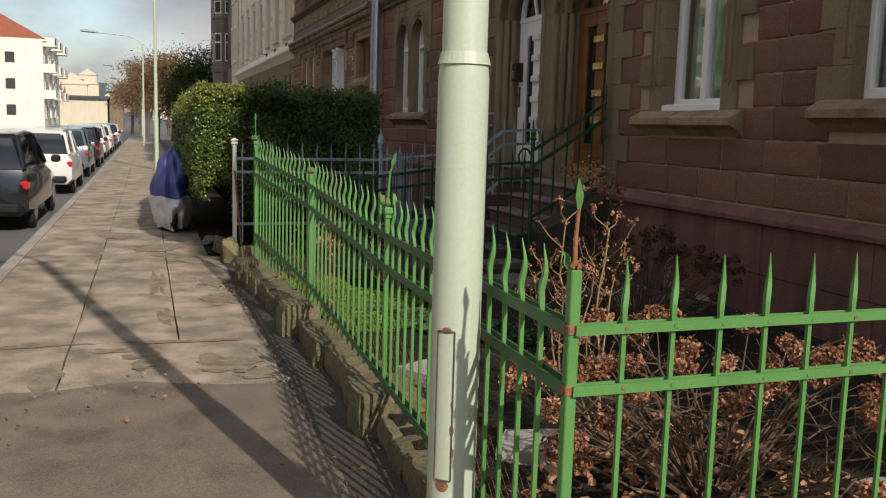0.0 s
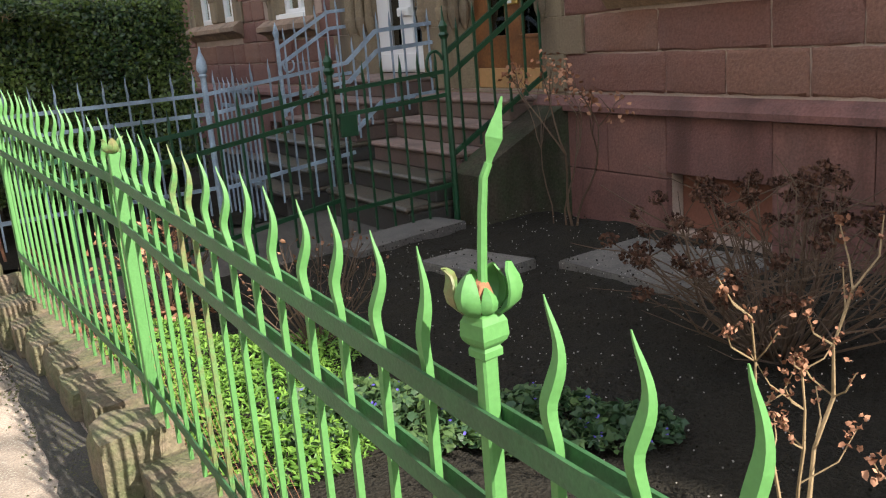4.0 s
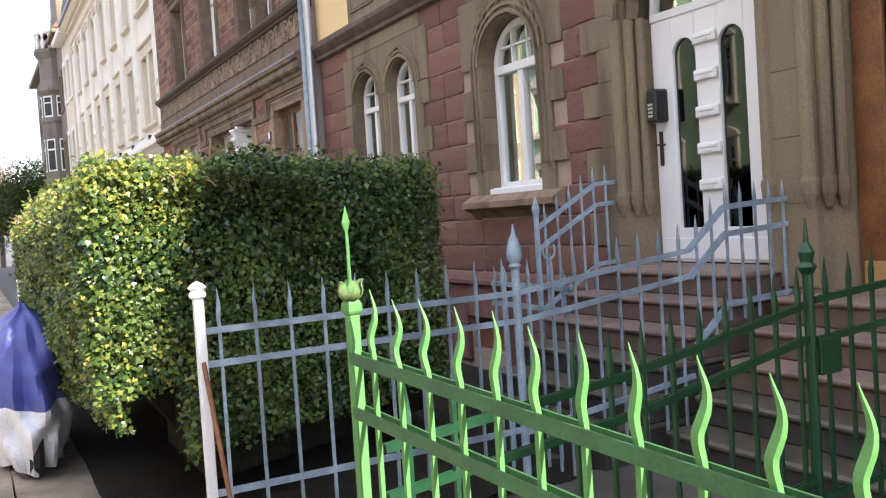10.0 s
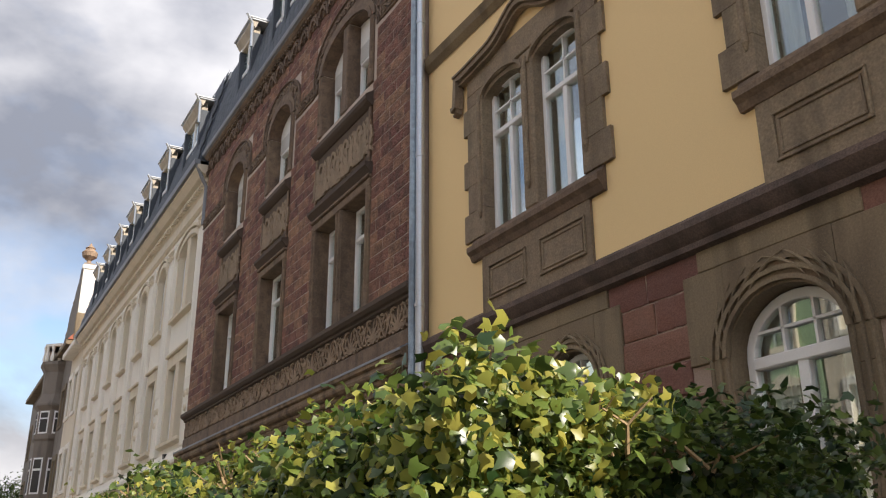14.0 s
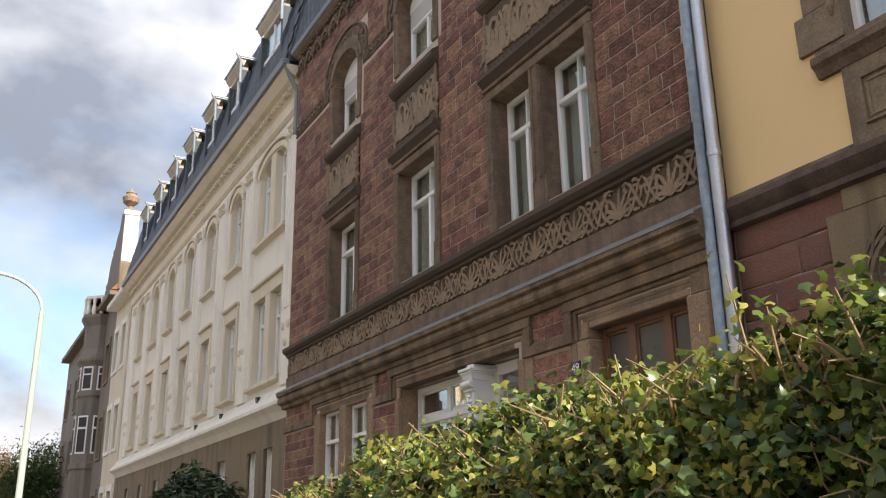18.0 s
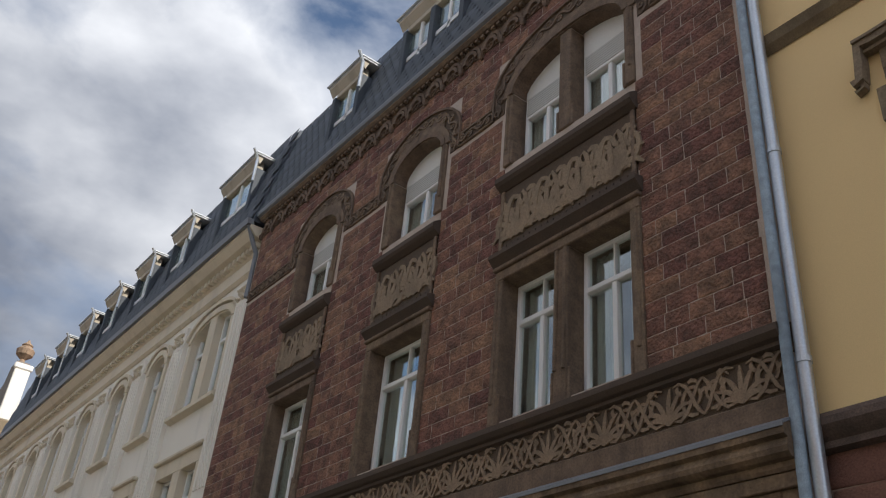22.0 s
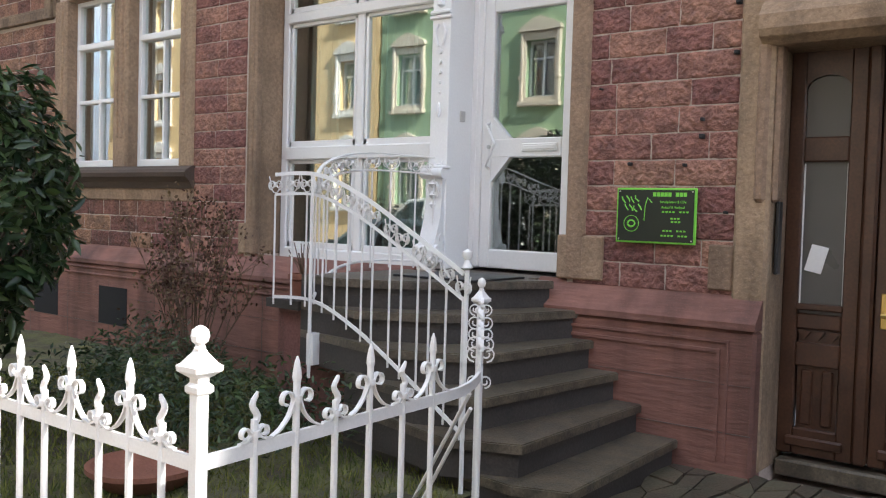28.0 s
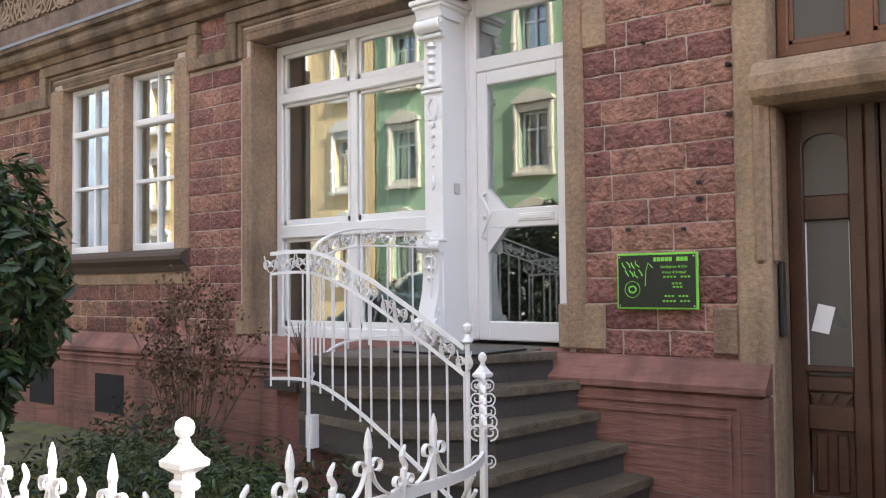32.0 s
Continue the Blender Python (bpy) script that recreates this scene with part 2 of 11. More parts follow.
def glassy(name, tint=(0.9, 0.95, 0.93), mirror=0.16):
    """A window pane: clear glass that mirrors more at a slant."""
    m = bpy.data.materials.new(name)
    m.use_nodes = True
    n, l = m.node_tree.nodes, m.node_tree.links
    n.remove(n["Principled BSDF"])
    gl = n.new("ShaderNodeBsdfGlossy")
    gl.inputs["Roughness"].default_value = 0.015
    gl.inputs["Color"].default_value = (0.95, 0.97, 0.96, 1)
    tp = n.new("ShaderNodeBsdfTransparent")
    tp.inputs["Color"].default_value = (*tint, 1)
    fr = n.new("ShaderNodeLayerWeight")
    fr.inputs["Blend"].default_value = 0.5
    pw = n.new("ShaderNodeMath")
    pw.operation = "POWER"
    pw.inputs[1].default_value = 3.0
    l.new(fr.outputs["Facing"], pw.inputs[0])
    mr = n.new("ShaderNodeMapRange")
    mr.inputs["To Min"].default_value, mr.inputs["To Max"].default_value = mirror, 1.0
    l.new(pw.outputs["Value"], mr.inputs["Value"])
    nz = n.new("ShaderNodeTexNoise")
    nz.inputs["Scale"].default_value = 2.2
    bp = n.new("ShaderNodeBump")
    bp.inputs["Strength"].default_value, bp.inputs["Distance"].default_value = 0.018, 0.02
    geo = n.new("ShaderNodeNewGeometry")
    l.new(geo.outputs["Position"], nz.inputs["Vector"])
    l.new(nz.outputs["Fac"], bp.inputs["Height"])
    l.new(bp.outputs["Normal"], gl.inputs["Normal"])
    mix = n.new("ShaderNodeMixShader")
    l.new(mr.outputs["Result"], mix.inputs["Fac"])
    l.new(tp.outputs["BSDF"], mix.inputs[1])
    l.new(gl.outputs["BSDF"], mix.inputs[2])
    l.new(mix.outputs["Shader"], n["Material Output"].inputs["Surface"])
    return m


M = {
    "redstone": mat("red_sandstone", (0.185, 0.085, 0.062), 0.85, vary=0.24, scale=2.4, fine=60, bump=0.6, dist=0.012, hue=(0.165, 0.086, 0.066), each=0.18),
    "redstone_flat": mat("smooth_red_sandstone", (0.2, 0.092, 0.074), 0.85, vary=0.24, scale=4, fine=60, bump=0.7, dist=0.008, hue=(0.13, 0.066, 0.055), each=0.12, stain=0.6),
    "plinth_red": mat("layered_red_sandstone", (0.222, 0.102, 0.075), 0.82, vary=0.2, scale=2.2, fine=36, bump=0.8, dist=0.012, hue=(0.13, 0.062, 0.048), stain=0.7, strata=0.16, grit=0.2),
    "brownstone": mat("brown_stone_bricks", (0.31, 0.147, 0.112), 0.9, vary=0.33, scale=9, fine=27, bump=1.0, dist=0.05, hue=(0.17, 0.08, 0.063), each=0.27, grit=0.3),
    "brownstone_far": mat("brown_stone_bricks_far", (0.265, 0.128, 0.088), 0.9, vary=0.33, scale=6, fine=30, bump=1.0, dist=0.05, hue=(0.12, 0.062, 0.042), island=0.34, grit=0.4),
    "mortar": mat("pale_mortar", (0.5, 0.41, 0.345), 0.9, vary=0.2, scale=4, fine=90, bump=0.3, dist=0.004),
    "mortar_dark": mat("pale_red_mortar", (0.40, 0.30, 0.24), 0.9, vary=0.2, scale=4, fine=90, bump=0.3, dist=0.004),
    "tanstone": mat("tan_sandstone", (0.222, 0.168, 0.104), 0.85, vary=0.2, scale=2.2, fine=60, bump=0.35, dist=0.006, hue=(0.165, 0.126, 0.08), each=0.08, stain=0.6, grit=0.2),
    "brownsand": mat("brown_sandstone", (0.315, 0.215, 0.138), 0.88, vary=0.22, scale=4, fine=32, bump=0.8, dist=0.012, hue=(0.2, 0.136, 0.088), each=0.1, stain=0.7, grit=0.3),
    "cornice_sand": mat("weathered_cornice_sandstone", (0.24, 0.165, 0.102), 0.9, vary=0.3, scale=3, fine=32, bump=0.8, dist=0.012, hue=(0.13, 0.09, 0.06), each=0.1, stain=0.85),
    "olive_sand": mat("olive_brown_sandstone", (0.25, 0.19, 0.125), 0.88, vary=0.26, scale=9, fine=45, bump=0.6, dist=0.008, hue=(0.18, 0.135, 0.09), each=0.1, stain=0.5),
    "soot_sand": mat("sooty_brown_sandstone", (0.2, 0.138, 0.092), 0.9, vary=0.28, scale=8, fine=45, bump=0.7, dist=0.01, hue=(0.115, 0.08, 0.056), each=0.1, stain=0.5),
    # ground behind the carvings: shade between the leaves put into the colour
    "shaded_relief_ground": mat("shaded_relief_ground", (0.105, 0.074, 0.05), 0.9, vary=0.25, scale=6, fine=60, bump=0.5),
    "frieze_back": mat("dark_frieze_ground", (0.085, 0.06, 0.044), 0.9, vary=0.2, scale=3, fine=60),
    "apron_leaf": mat("carved_apron_stone", (0.27, 0.2, 0.132), 0.88, vary=0.26, scale=8, fine=50, bump=0.5, dist=0.008, hue=(0.2, 0.145, 0.095), stain=0.4),
    "frieze_leaf": mat("carved_frieze_stone", (0.28, 0.2, 0.132), 0.88, vary=0.26, scale=7, fine=60, bump=0.5, hue=(0.2, 0.142, 0.094), stain=0.4),
    "yellow": mat("yellow_plaster", (0.78, 0.575, 0.295), 0.85, vary=0.05, scale=0.7, fine=120, bump=0.15, dist=0.003, hue=(0.74, 0.54, 0.265)),
    "cream": mat("cream_plaster", (0.66, 0.58, 0.45), 0.85, vary=0.06, scale=0.6, fine=100, bump=0.15, dist=0.003, stain=0.15),
    "beige_trim": mat("beige_plaster_trim", (0.47, 0.41, 0.32), 0.85, vary=0.1, scale=1.5, fine=90, bump=0.2, dist=0.004, stain=0.3),
    "white_wall": mat("white_plaster", (0.79, 0.75, 0.67), 0.85, vary=0.06, scale=0.6, fine=100, bump=0.12, dist=0.003, stain=0.15),
    "grey_wall": mat("grey_plaster", (0.2, 0.17, 0.14), 0.88, vary=0.12, scale=0.8, fine=80, bump=0.2, dist=0.004, stain=0.4),
    "green_wall": mat("green_plaster", (0.33, 0.45, 0.27), 0.85, vary=0.05, scale=0.6, fine=100, bump=0.12, dist=0.003),
    "lead": mat("dull_lead_sheet", (0.20, 0.21, 0.23), 0.55, vary=0.1, scale=3, fine=50, bump=0.1, dist=0.002),
    "slate": mat("blue_grey_slate", (0.062, 0.074, 0.092), 0.68, vary=0.16, scale=2.5, fine=50, bump=0.25, dist=0.004, island=0.3),
    "redtile": mat("red_roof_tile", (0.33, 0.10, 0.058), 0.8, vary=0.15, scale=2.5, fine=30, island=0.2),
    "white_paint": mat("white_paint", (0.80, 0.80, 0.79), 0.35, vary=0.03, scale=3, fine=60, bump=0.05, dist=0.002),
    "old_white": mat("worn_white_paint", (0.78, 0.77, 0.75), 0.5, vary=0.05, scale=9, fine=130, bump=0.35, dist=0.002, stain=0.12),
    "silver_paint": mat("aged_silver_paint", (0.33, 0.42, 0.50), 0.42, vary=0.22, scale=14, fine=130, bump=0.4, dist=0.002, hue=(0.19, 0.23, 0.27), stain=0.6),
    "green_paint": mat("light_green_paint", (0.095, 0.25, 0.066), 0.55, vary=0.1, scale=7, fine=130, bump=0.3, dist=0.0015, hue=(0.074, 0.2, 0.053)),
    # the fence green again, shade on the rails' outer faces put into it
    "green_rail": mat("shaded_green_paint", (0.046, 0.145, 0.05), 0.5, vary=0.22, scale=12, fine=130, bump=0.4, dist=0.002, hue=(0.03, 0.085, 0.034), stain=0.5),
    "worn_green": mat("flaking_green_paint", (0.095, 0.25, 0.066), 0.55, vary=0.22, scale=26, fine=150, bump=0.5, dist=0.002, hue=(0.21, 0.105, 0.055)),
    "dark_green": mat("dark_green_paint", (0.011, 0.058, 0.022), 0.4, vary=0.22, scale=8, fine=120, bump=0.25, dist=0.0015),
    "hatch_line": mat("dark_seam", (0.10, 0.085, 0.06), 0.8, vary=0.3, scale=20, fine=90),
    "rust": mat("rusty_iron", (0.30, 0.13, 0.06), 0.85, vary=0.3, scale=14, fine=120, bump=0.5, dist=0.002, hue=(0.16, 0.07, 0.04)),
    "pole": mat("pale_green_pole_paint", (0.47, 0.53, 0.42), 0.42, vary=0.05, scale=4, fine=90, bump=0.15, dist=0.002, hue=(0.40, 0.46, 0.36)),
    "zinc_dull": mat("weathered_pale_zinc", (0.5, 0.52, 0.54), 0.6, metal=0.2, vary=0.12, scale=3, fine=60, bump=0.1, dist=0.002),
    "zinc": mat("zinc_sheet", (0.52, 0.55, 0.58), 0.38, metal=0.75, vary=0.1, scale=3, fine=60, bump=0.1, dist=0.002),
    "orange_wood": mat("varnished_orange_wood", (0.21, 0.086, 0.028), 0.42, vary=0.26, scale=5, fine=40, bump=0.2, dist=0.002, hue=(0.11, 0.045, 0.018), stain=0.4),
    "pale_wood": mat("pale_varnished_wood", (0.42, 0.24, 0.10), 0.4, vary=0.14, scale=3, fine=30, bump=0.1, dist=0.002),
    "dark_wood": mat("dark_varnished_wood", (0.078, 0.034, 0.018), 0.36, vary=0.3, scale=4, fine=60, bump=0.2, dist=0.002, hue=(0.045, 0.02, 0.011), stain=0.4),
    "transom_wood": mat("brown_window_wood", (0.17, 0.075, 0.035), 0.45, vary=0.2, scale=4, fine=50, bump=0.15, dist=0.002, hue=(0.11, 0.05, 0.025)),
    "brass": mat("brass", (0.62, 0.43, 0.15), 0.32, metal=1.0, vary=0.06, bump=0.05),
    "steel": mat("brushed_steel", (0.55, 0.55, 0.54), 0.35, metal=0.9, vary=0.06, bump=0.05),
    "black": mat("black_plastic", (0.015, 0.015, 0.016), 0.4, vary=0.05, bump=0.05),
    "pavement": mat("worn_asphalt_pavement", (0.42, 0.325, 0.245), 0.9, vary=0.34, scale=2.6, fine=120, bump=0.9, dist=0.006, hue=(0.19, 0.15, 0.115), stain=0.7, grit=0.55),
    "pavement_new": mat("dark_asphalt_patch", (0.185, 0.145, 0.11), 0.92, vary=0.36, scale=2.6, fine=120, bump=0.9, dist=0.006, stain=0.5, grit=0.5),
    "dark_strip": mat("dark_gritty_strip", (0.062, 0.052, 0.042), 0.9, vary=0.34, scale=7, fine=110, bump=0.9, dist=0.008, hue=(0.035, 0.032, 0.022), grit=0.35),
    "stain": mat("mossy_stained_asphalt", (0.27, 0.21, 0.155), 0.92, vary=0.34, scale=11, fine=120, bump=0.9, dist=0.006, hue=(0.14, 0.115, 0.08), grit=0.45),
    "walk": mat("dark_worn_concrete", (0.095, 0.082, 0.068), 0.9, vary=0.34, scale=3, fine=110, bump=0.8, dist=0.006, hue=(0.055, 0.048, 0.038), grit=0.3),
    "tread_red": mat("lit_sandstone_tread", (0.235, 0.155, 0.125), 0.8, vary=0.24, scale=5, fine=70, bump=0.4, dist=0.005, hue=(0.15, 0.1, 0.08), each=0.1, stain=0.4),
    "road": mat("road_asphalt", (0.12, 0.115, 0.11), 0.88, vary=0.15, scale=0.8, fine=140, bump=0.4, dist=0.004, hue=(0.09, 0.088, 0.085)),
    "kerb": mat("granite_kerb", (0.33, 0.30, 0.27), 0.85, vary=0.14, scale=3, fine=90, bump=0.3, dist=0.004, each=0.12),
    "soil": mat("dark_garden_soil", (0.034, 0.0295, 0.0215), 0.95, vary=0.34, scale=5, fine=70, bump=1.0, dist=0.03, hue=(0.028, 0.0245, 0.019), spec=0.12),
    "ledge": mat("weathered_dark_ledge", (0.15, 0.105, 0.085), 0.9, vary=0.3, scale=5, fine=60, bump=0.6, dist=0.008, hue=(0.07, 0.052, 0.045), stain=0.5),
    "cellar": mat("dark_cellar_recess", (0.008, 0.008, 0.008), 0.9, vary=0.2, bump=0.1),
    "teal_curtain": mat("pale_teal_curtain", (0.30, 0.39, 0.36), 0.9, vary=0.06, scale=2, fine=60, bump=0.1),
    "slab": mat("grey_concrete_slab", (0.16, 0.145, 0.125), 0.9, vary=0.32, scale=8, fine=80, bump=0.25, dist=0.004, each=0.1, stain=0.3),
    "rock": mat("mossy_rock", (0.26, 0.22, 0.115), 0.92, vary=0.33, scale=5, fine=50, bump=0.7, dist=0.015, hue=(0.12, 0.125, 0.06)),
    "rubble": mat("dark_rubble_stone", (0.165, 0.125, 0.08), 0.92, vary=0.34, scale=9, fine=45, bump=0.9, dist=0.015, hue=(0.1, 0.105, 0.045), each=0.2, grit=0.3),
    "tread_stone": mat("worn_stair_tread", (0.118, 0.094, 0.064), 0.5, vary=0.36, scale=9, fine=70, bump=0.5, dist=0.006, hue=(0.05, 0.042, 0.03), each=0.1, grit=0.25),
    "mossy_stone": mat("mossy_dark_stone", (0.07, 0.057, 0.04), 0.9, spec=0.15, vary=0.34, scale=6, fine=50, bump=0.9, dist=0.012, hue=(0.04, 0.05, 0.025), stain=0.6, grit=0.3),
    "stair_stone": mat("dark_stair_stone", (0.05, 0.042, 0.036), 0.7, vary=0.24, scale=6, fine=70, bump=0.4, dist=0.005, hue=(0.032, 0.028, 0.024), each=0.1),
    "red_step": mat("red_sandstone_step", (0.135, 0.087, 0.068), 0.8, vary=0.2, scale=3, fine=70, bump=0.3, dist=0.004, each=0.12, stain=0.3),
    "flag": mat("crazy_paving_flag", (0.088, 0.066, 0.043), 0.6, vary=0.3, scale=7, fine=60, bump=0.6, dist=0.008, hue=(0.055, 0.052, 0.032), each=0.28),
    "curtain": mat("pale_curtain", (0.72, 0.72, 0.69), 0.9, vary=0.05, scale=2, fine=60, bump=0.1),
    "shutter": mat("grey_roller_shutter", (0.52, 0.52, 0.50), 0.6, vary=0.05, bump=0.1),
    # near-black: the lack of light in the rooms is put into the colour
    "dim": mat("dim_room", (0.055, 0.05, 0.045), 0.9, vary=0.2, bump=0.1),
    "room": mat("room_wall", (0.22, 0.2, 0.17), 0.9, vary=0.1, bump=0.1),
    "twig": mat("brown_twigs", (0.115, 0.072, 0.044), 0.85, vary=0.2, scale=20, fine=120, bump=0.3, dist=0.002),
    "twig_pale": mat("pale_twigs", (0.31, 0.215, 0.11), 0.8, vary=0.2, scale=20, fine=120, bump=0.2, dist=0.002),
    "bark": mat("tree_bark", (0.14, 0.105, 0.08), 0.9, vary=0.25, scale=5, fine=40, bump=0.6, dist=0.01),
    "tarp_blue": mat("blue_tarpaulin", (0.085, 0.10, 0.33), 0.5, vary=0.1, scale=6, fine=40, bump=0.25, dist=0.01),
    "tarp_silver": mat("silver_tarpaulin", (0.74, 0.74, 0.75), 0.4, vary=0.1, scale=6, fine=40, bump=0.25, dist=0.01),
    "rubber": mat("black_rubber", (0.02, 0.02, 0.02), 0.8, vary=0.1, bump=0.2),
    "ivy": leafy("ivy_leaves", (0.022, 0.052, 0.014), (0.145, 0.205, 0.045), 0.3, 0.25),
    "ivy_sunlit": leafy("sunlit_young_ivy", (0.12, 0.19, 0.034), (0.40, 0.37, 0.072), 0.38, 0.32),
    "laurel": leafy("laurel_leaves", (0.016, 0.037, 0.013), (0.058, 0.092, 0.028), 0.35, 0.15),
    "dark_head": leafy("dark_dry_flower_heads", (0.045, 0.022, 0.014), (0.13, 0.065, 0.04), 0.8, 0.1, 0.2),
    "dry_leaf": leafy("dry_brown_leaves", (0.17, 0.075, 0.042), (0.52, 0.27, 0.16), 0.8, 0.15, 0.2),
    "rose_leaf": leafy("dull_rose_leaves", (0.075, 0.034, 0.022), (0.16, 0.11, 0.055), 0.6, 0.15, 0.3),
    "ground_leaf": leafy("ground_cover_leaves", (0.035, 0.075, 0.03), (0.09, 0.15, 0.045), 0.5, 0.2),
    "bright_leaf": leafy("lush_leaves", (0.10, 0.22, 0.03), (0.22, 0.38, 0.06), 0.5, 0.3),
    "far_tree": leafy("far_bare_trees", (0.15, 0.085, 0.05), (0.27, 0.18, 0.10), 0.9, 0.2, 0.1),
    "far_green": leafy("far_evergreens", (0.03, 0.055, 0.02), (0.09, 0.12, 0.035), 0.8, 0.2, 0.1),
    "glass": glassy("window_glass", mirror=0.24),
    "door_glass": glassy("smoked_door_glass", tint=(0.22, 0.21, 0.19), mirror=0.05),
    "shop_glass": glassy("shop_glass", mirror=0.23),
    "plaque": mat("black_sign_board", (0.012, 0.016, 0.012), 0.35, vary=0.05, bump=0.03),
    "lime": mat("lime_green_print", (0.20, 0.62, 0.06), 0.4, vary=0.03, bump=0.0),
    "blue_enamel": mat("dark_blue_enamel", (0.03, 0.035, 0.07), 0.25, vary=0.05, bump=0.02),
    "terracotta": mat("terracotta", (0.22, 0.088, 0.055), 0.8, vary=0.12, scale=8, fine=60),
    "frost": mat("frosted_glass", (0.085, 0.08, 0.072), 0.3, vary=0.1, scale=3, fine=200, bump=0.2, dist=0.002),
    "matting": mat("dark_matting", (0.016, 0.013, 0.010), 0.98, vary=0.45, scale=6, fine=160, bump=1.0, dist=0.006, grit=0.9, spec=0.1),
    "grass": leafy("grass_blades", (0.06, 0.085, 0.02), (0.20, 0.20, 0.05), 0.7, 0.2, 0.2),
    "moss": mat("mossy_soil", (0.115, 0.115, 0.04), 0.95, vary=0.33, scale=5, fine=60, bump=1.0, dist=0.02, hue=(0.06, 0.05, 0.03)),
}


def paint(name, colour, rough=0.25, metal=0.0, coat=0.6):
    return mat(name, colour, rough, metal, vary=0.02, scale=1.5, fine=40, bump=0.0, coat=coat)


# ---- building tools ----
class Build:
    """Gathers simple solids into one mesh."""
    def __init__(self):
        self.v, self.f, self.cuts = [], [], []

    def add(self, verts, faces):
        k = len(self.v)
        self.cuts.append((k, len(self.f)))
        self.v += [tuple(p) for p in verts]
        self.f += [tuple(i + k for i in q) for q in faces]
        return self

    def box(self, x0, x1, y0, y1, z0, z1, c=0.0):
        """A box; c rounds its edges off by a chamfer."""
        x0, x1 = min(x0, x1), max(x0, x1)
        y0, y1 = min(y0, y1), max(y0, y1)
        z0, z1 = min(z0, z1), max(z0, z1)
        if c <= 0:
            return self.add([(x, y, z) for x in (x0, x1) for y in (y0, y1) for z in (z0, z1)],
                            [(0, 1, 3, 2), (4, 6, 7, 5), (0, 4, 5, 1), (2, 3, 7, 6), (0, 2, 6, 4), (1, 5, 7, 3)])
        c = min(c, (x1 - x0) * 0.45, (y1 - y0) * 0.45, (z1 - z0) * 0.45)
        v, at = [], {}
        for i, x in enumerate((x0, x1)):
            for j, y in enumerate((y0, y1)):
                for k, z in enumerate((z0, z1)):
                    sx, sy, sz = (c, -c)[i], (c, -c)[j], (c, -c)[k]
                    for a, p in enumerate(((x, y + sy, z + sz), (x + sx, y, z + sz), (x + sx, y + sy, z))):
                        at[i, j, k, a] = len(v)
                        v.append(p)
        f = []
        for s in (0, 1):
            f.append([at[s, j, k, 0] for j, k in ((0, 0), (0, 1), (1, 1), (1, 0))][::1 if s == 0 else -1])
            f.append([at[i, s, k, 1] for i, k in ((0, 0), (1, 0), (1, 1), (0, 1))][::1 if s == 0 else -1])
            f.append([at[i, j, s, 2] for i, j in ((0, 0), (0, 1), (1, 1), (1, 0))][::1 if s == 0 else -1])
        for p in (0, 1):
            for q in (0, 1):
                f.append([at[0, p, q, 1], at[1, p, q, 1], at[1, p, q, 2], at[0, p, q, 2]])
                f.append([at[p, 0, q, 0], at[p, 1, q, 0], at[p, 1, q, 2], at[p, 0, q, 2]])
                f.append([at[p, q, 0, 0], at[p, q, 1, 0], at[p, q, 1, 1], at[p, q, 0, 1]])
        for i in (0, 1):
            for j in (0, 1):
                for k in (0, 1):
                    f.append([at[i, j, k, a] for a in (0, 1, 2)])
        return self.add(v, f)

    def prism(self, outline, axis, a, b):
        """A closed outline of two coordinates, drawn out along axis from a to b. The outline gives the other two axes in order."""
        n = len(outline)
        def put(p, w):
            return (w, p[0], p[1]) if axis == "x" else (p[0], w, p[1]) if axis == "y" else (p[0], p[1], w)
        v = [put(p, a) for p in outline] + [put(p, b) for p in outline]
        f = [tuple(range(n))[::-1], tuple(range(n, 2 * n))] + [(i, (i + 1) % n, n + (i + 1) % n, n + i) for i in range(n)]
        return self.add(v, f)

    def rod(self, p, q, r, r2=None, n=8):
        p, q = Vector(p), Vector(q)
        r2 = r if r2 is None else r2
        d = (q - p).normalized()
        u = d.orthogonal().normalized()
        w = d.cross(u)
        ring = [u * math.cos(2 * math.pi * i / n) + w * math.sin(2 * math.pi * i / n) for i in range(n)]
        v = [p + k * r for k in ring] + [q + k * r2 for k in ring]
        return self.add(v, [tuple(range(n))[::-1], tuple(range(n, 2 * n))] + [(i, (i + 1) % n, n + (i + 1) % n, n + i) for i in range(n)])

    def tube(self, path, r, n=6, flat=None, taper=None):
        """A bar along a path; flat: (side, depth) makes it a flat bar; taper: radius factors along it."""
        path = [Vector(p) for p in path]
        m = len(path)
        rings = []
        u = None
        for i, p in enumerate(path):
            d = (path[min(i + 1, m - 1)] - path[max(i - 1, 0)]).normalized()
            if u is None:
                u = d.orthogonal().normalized() if flat is None else (Vector(flat[2]) - Vector(flat[2]).dot(d) * d).normalized()
            else:
                u = (u - u.dot(d) * d).normalized()
            w = d.cross(u)
            k = taper[i] if taper else 1.0
            if flat:
                rings.append([p + k * (u * a * flat[0] / 2 + w * b * flat[1] / 2) for a, b in ((-1, -1), (1, -1), (1, 1), (-1, 1))])
            else:
                rings.append([p + (u * math.cos(2 * math.pi * j / n) + w * math.sin(2 * math.pi * j / n)) * r * k for j in range(n)])
        n = len(rings[0])
        v = [q for ring in rings for q in ring]
        f = [tuple(range(n))[::-1], tuple(range((m - 1) * n, m * n))]
        for i in range(m - 1):
            f += [(i * n + j, i * n + (j + 1) % n, (i + 1) * n + (j + 1) % n, (i + 1) * n + j) for j in range(n)]
        return self.add(v, f)

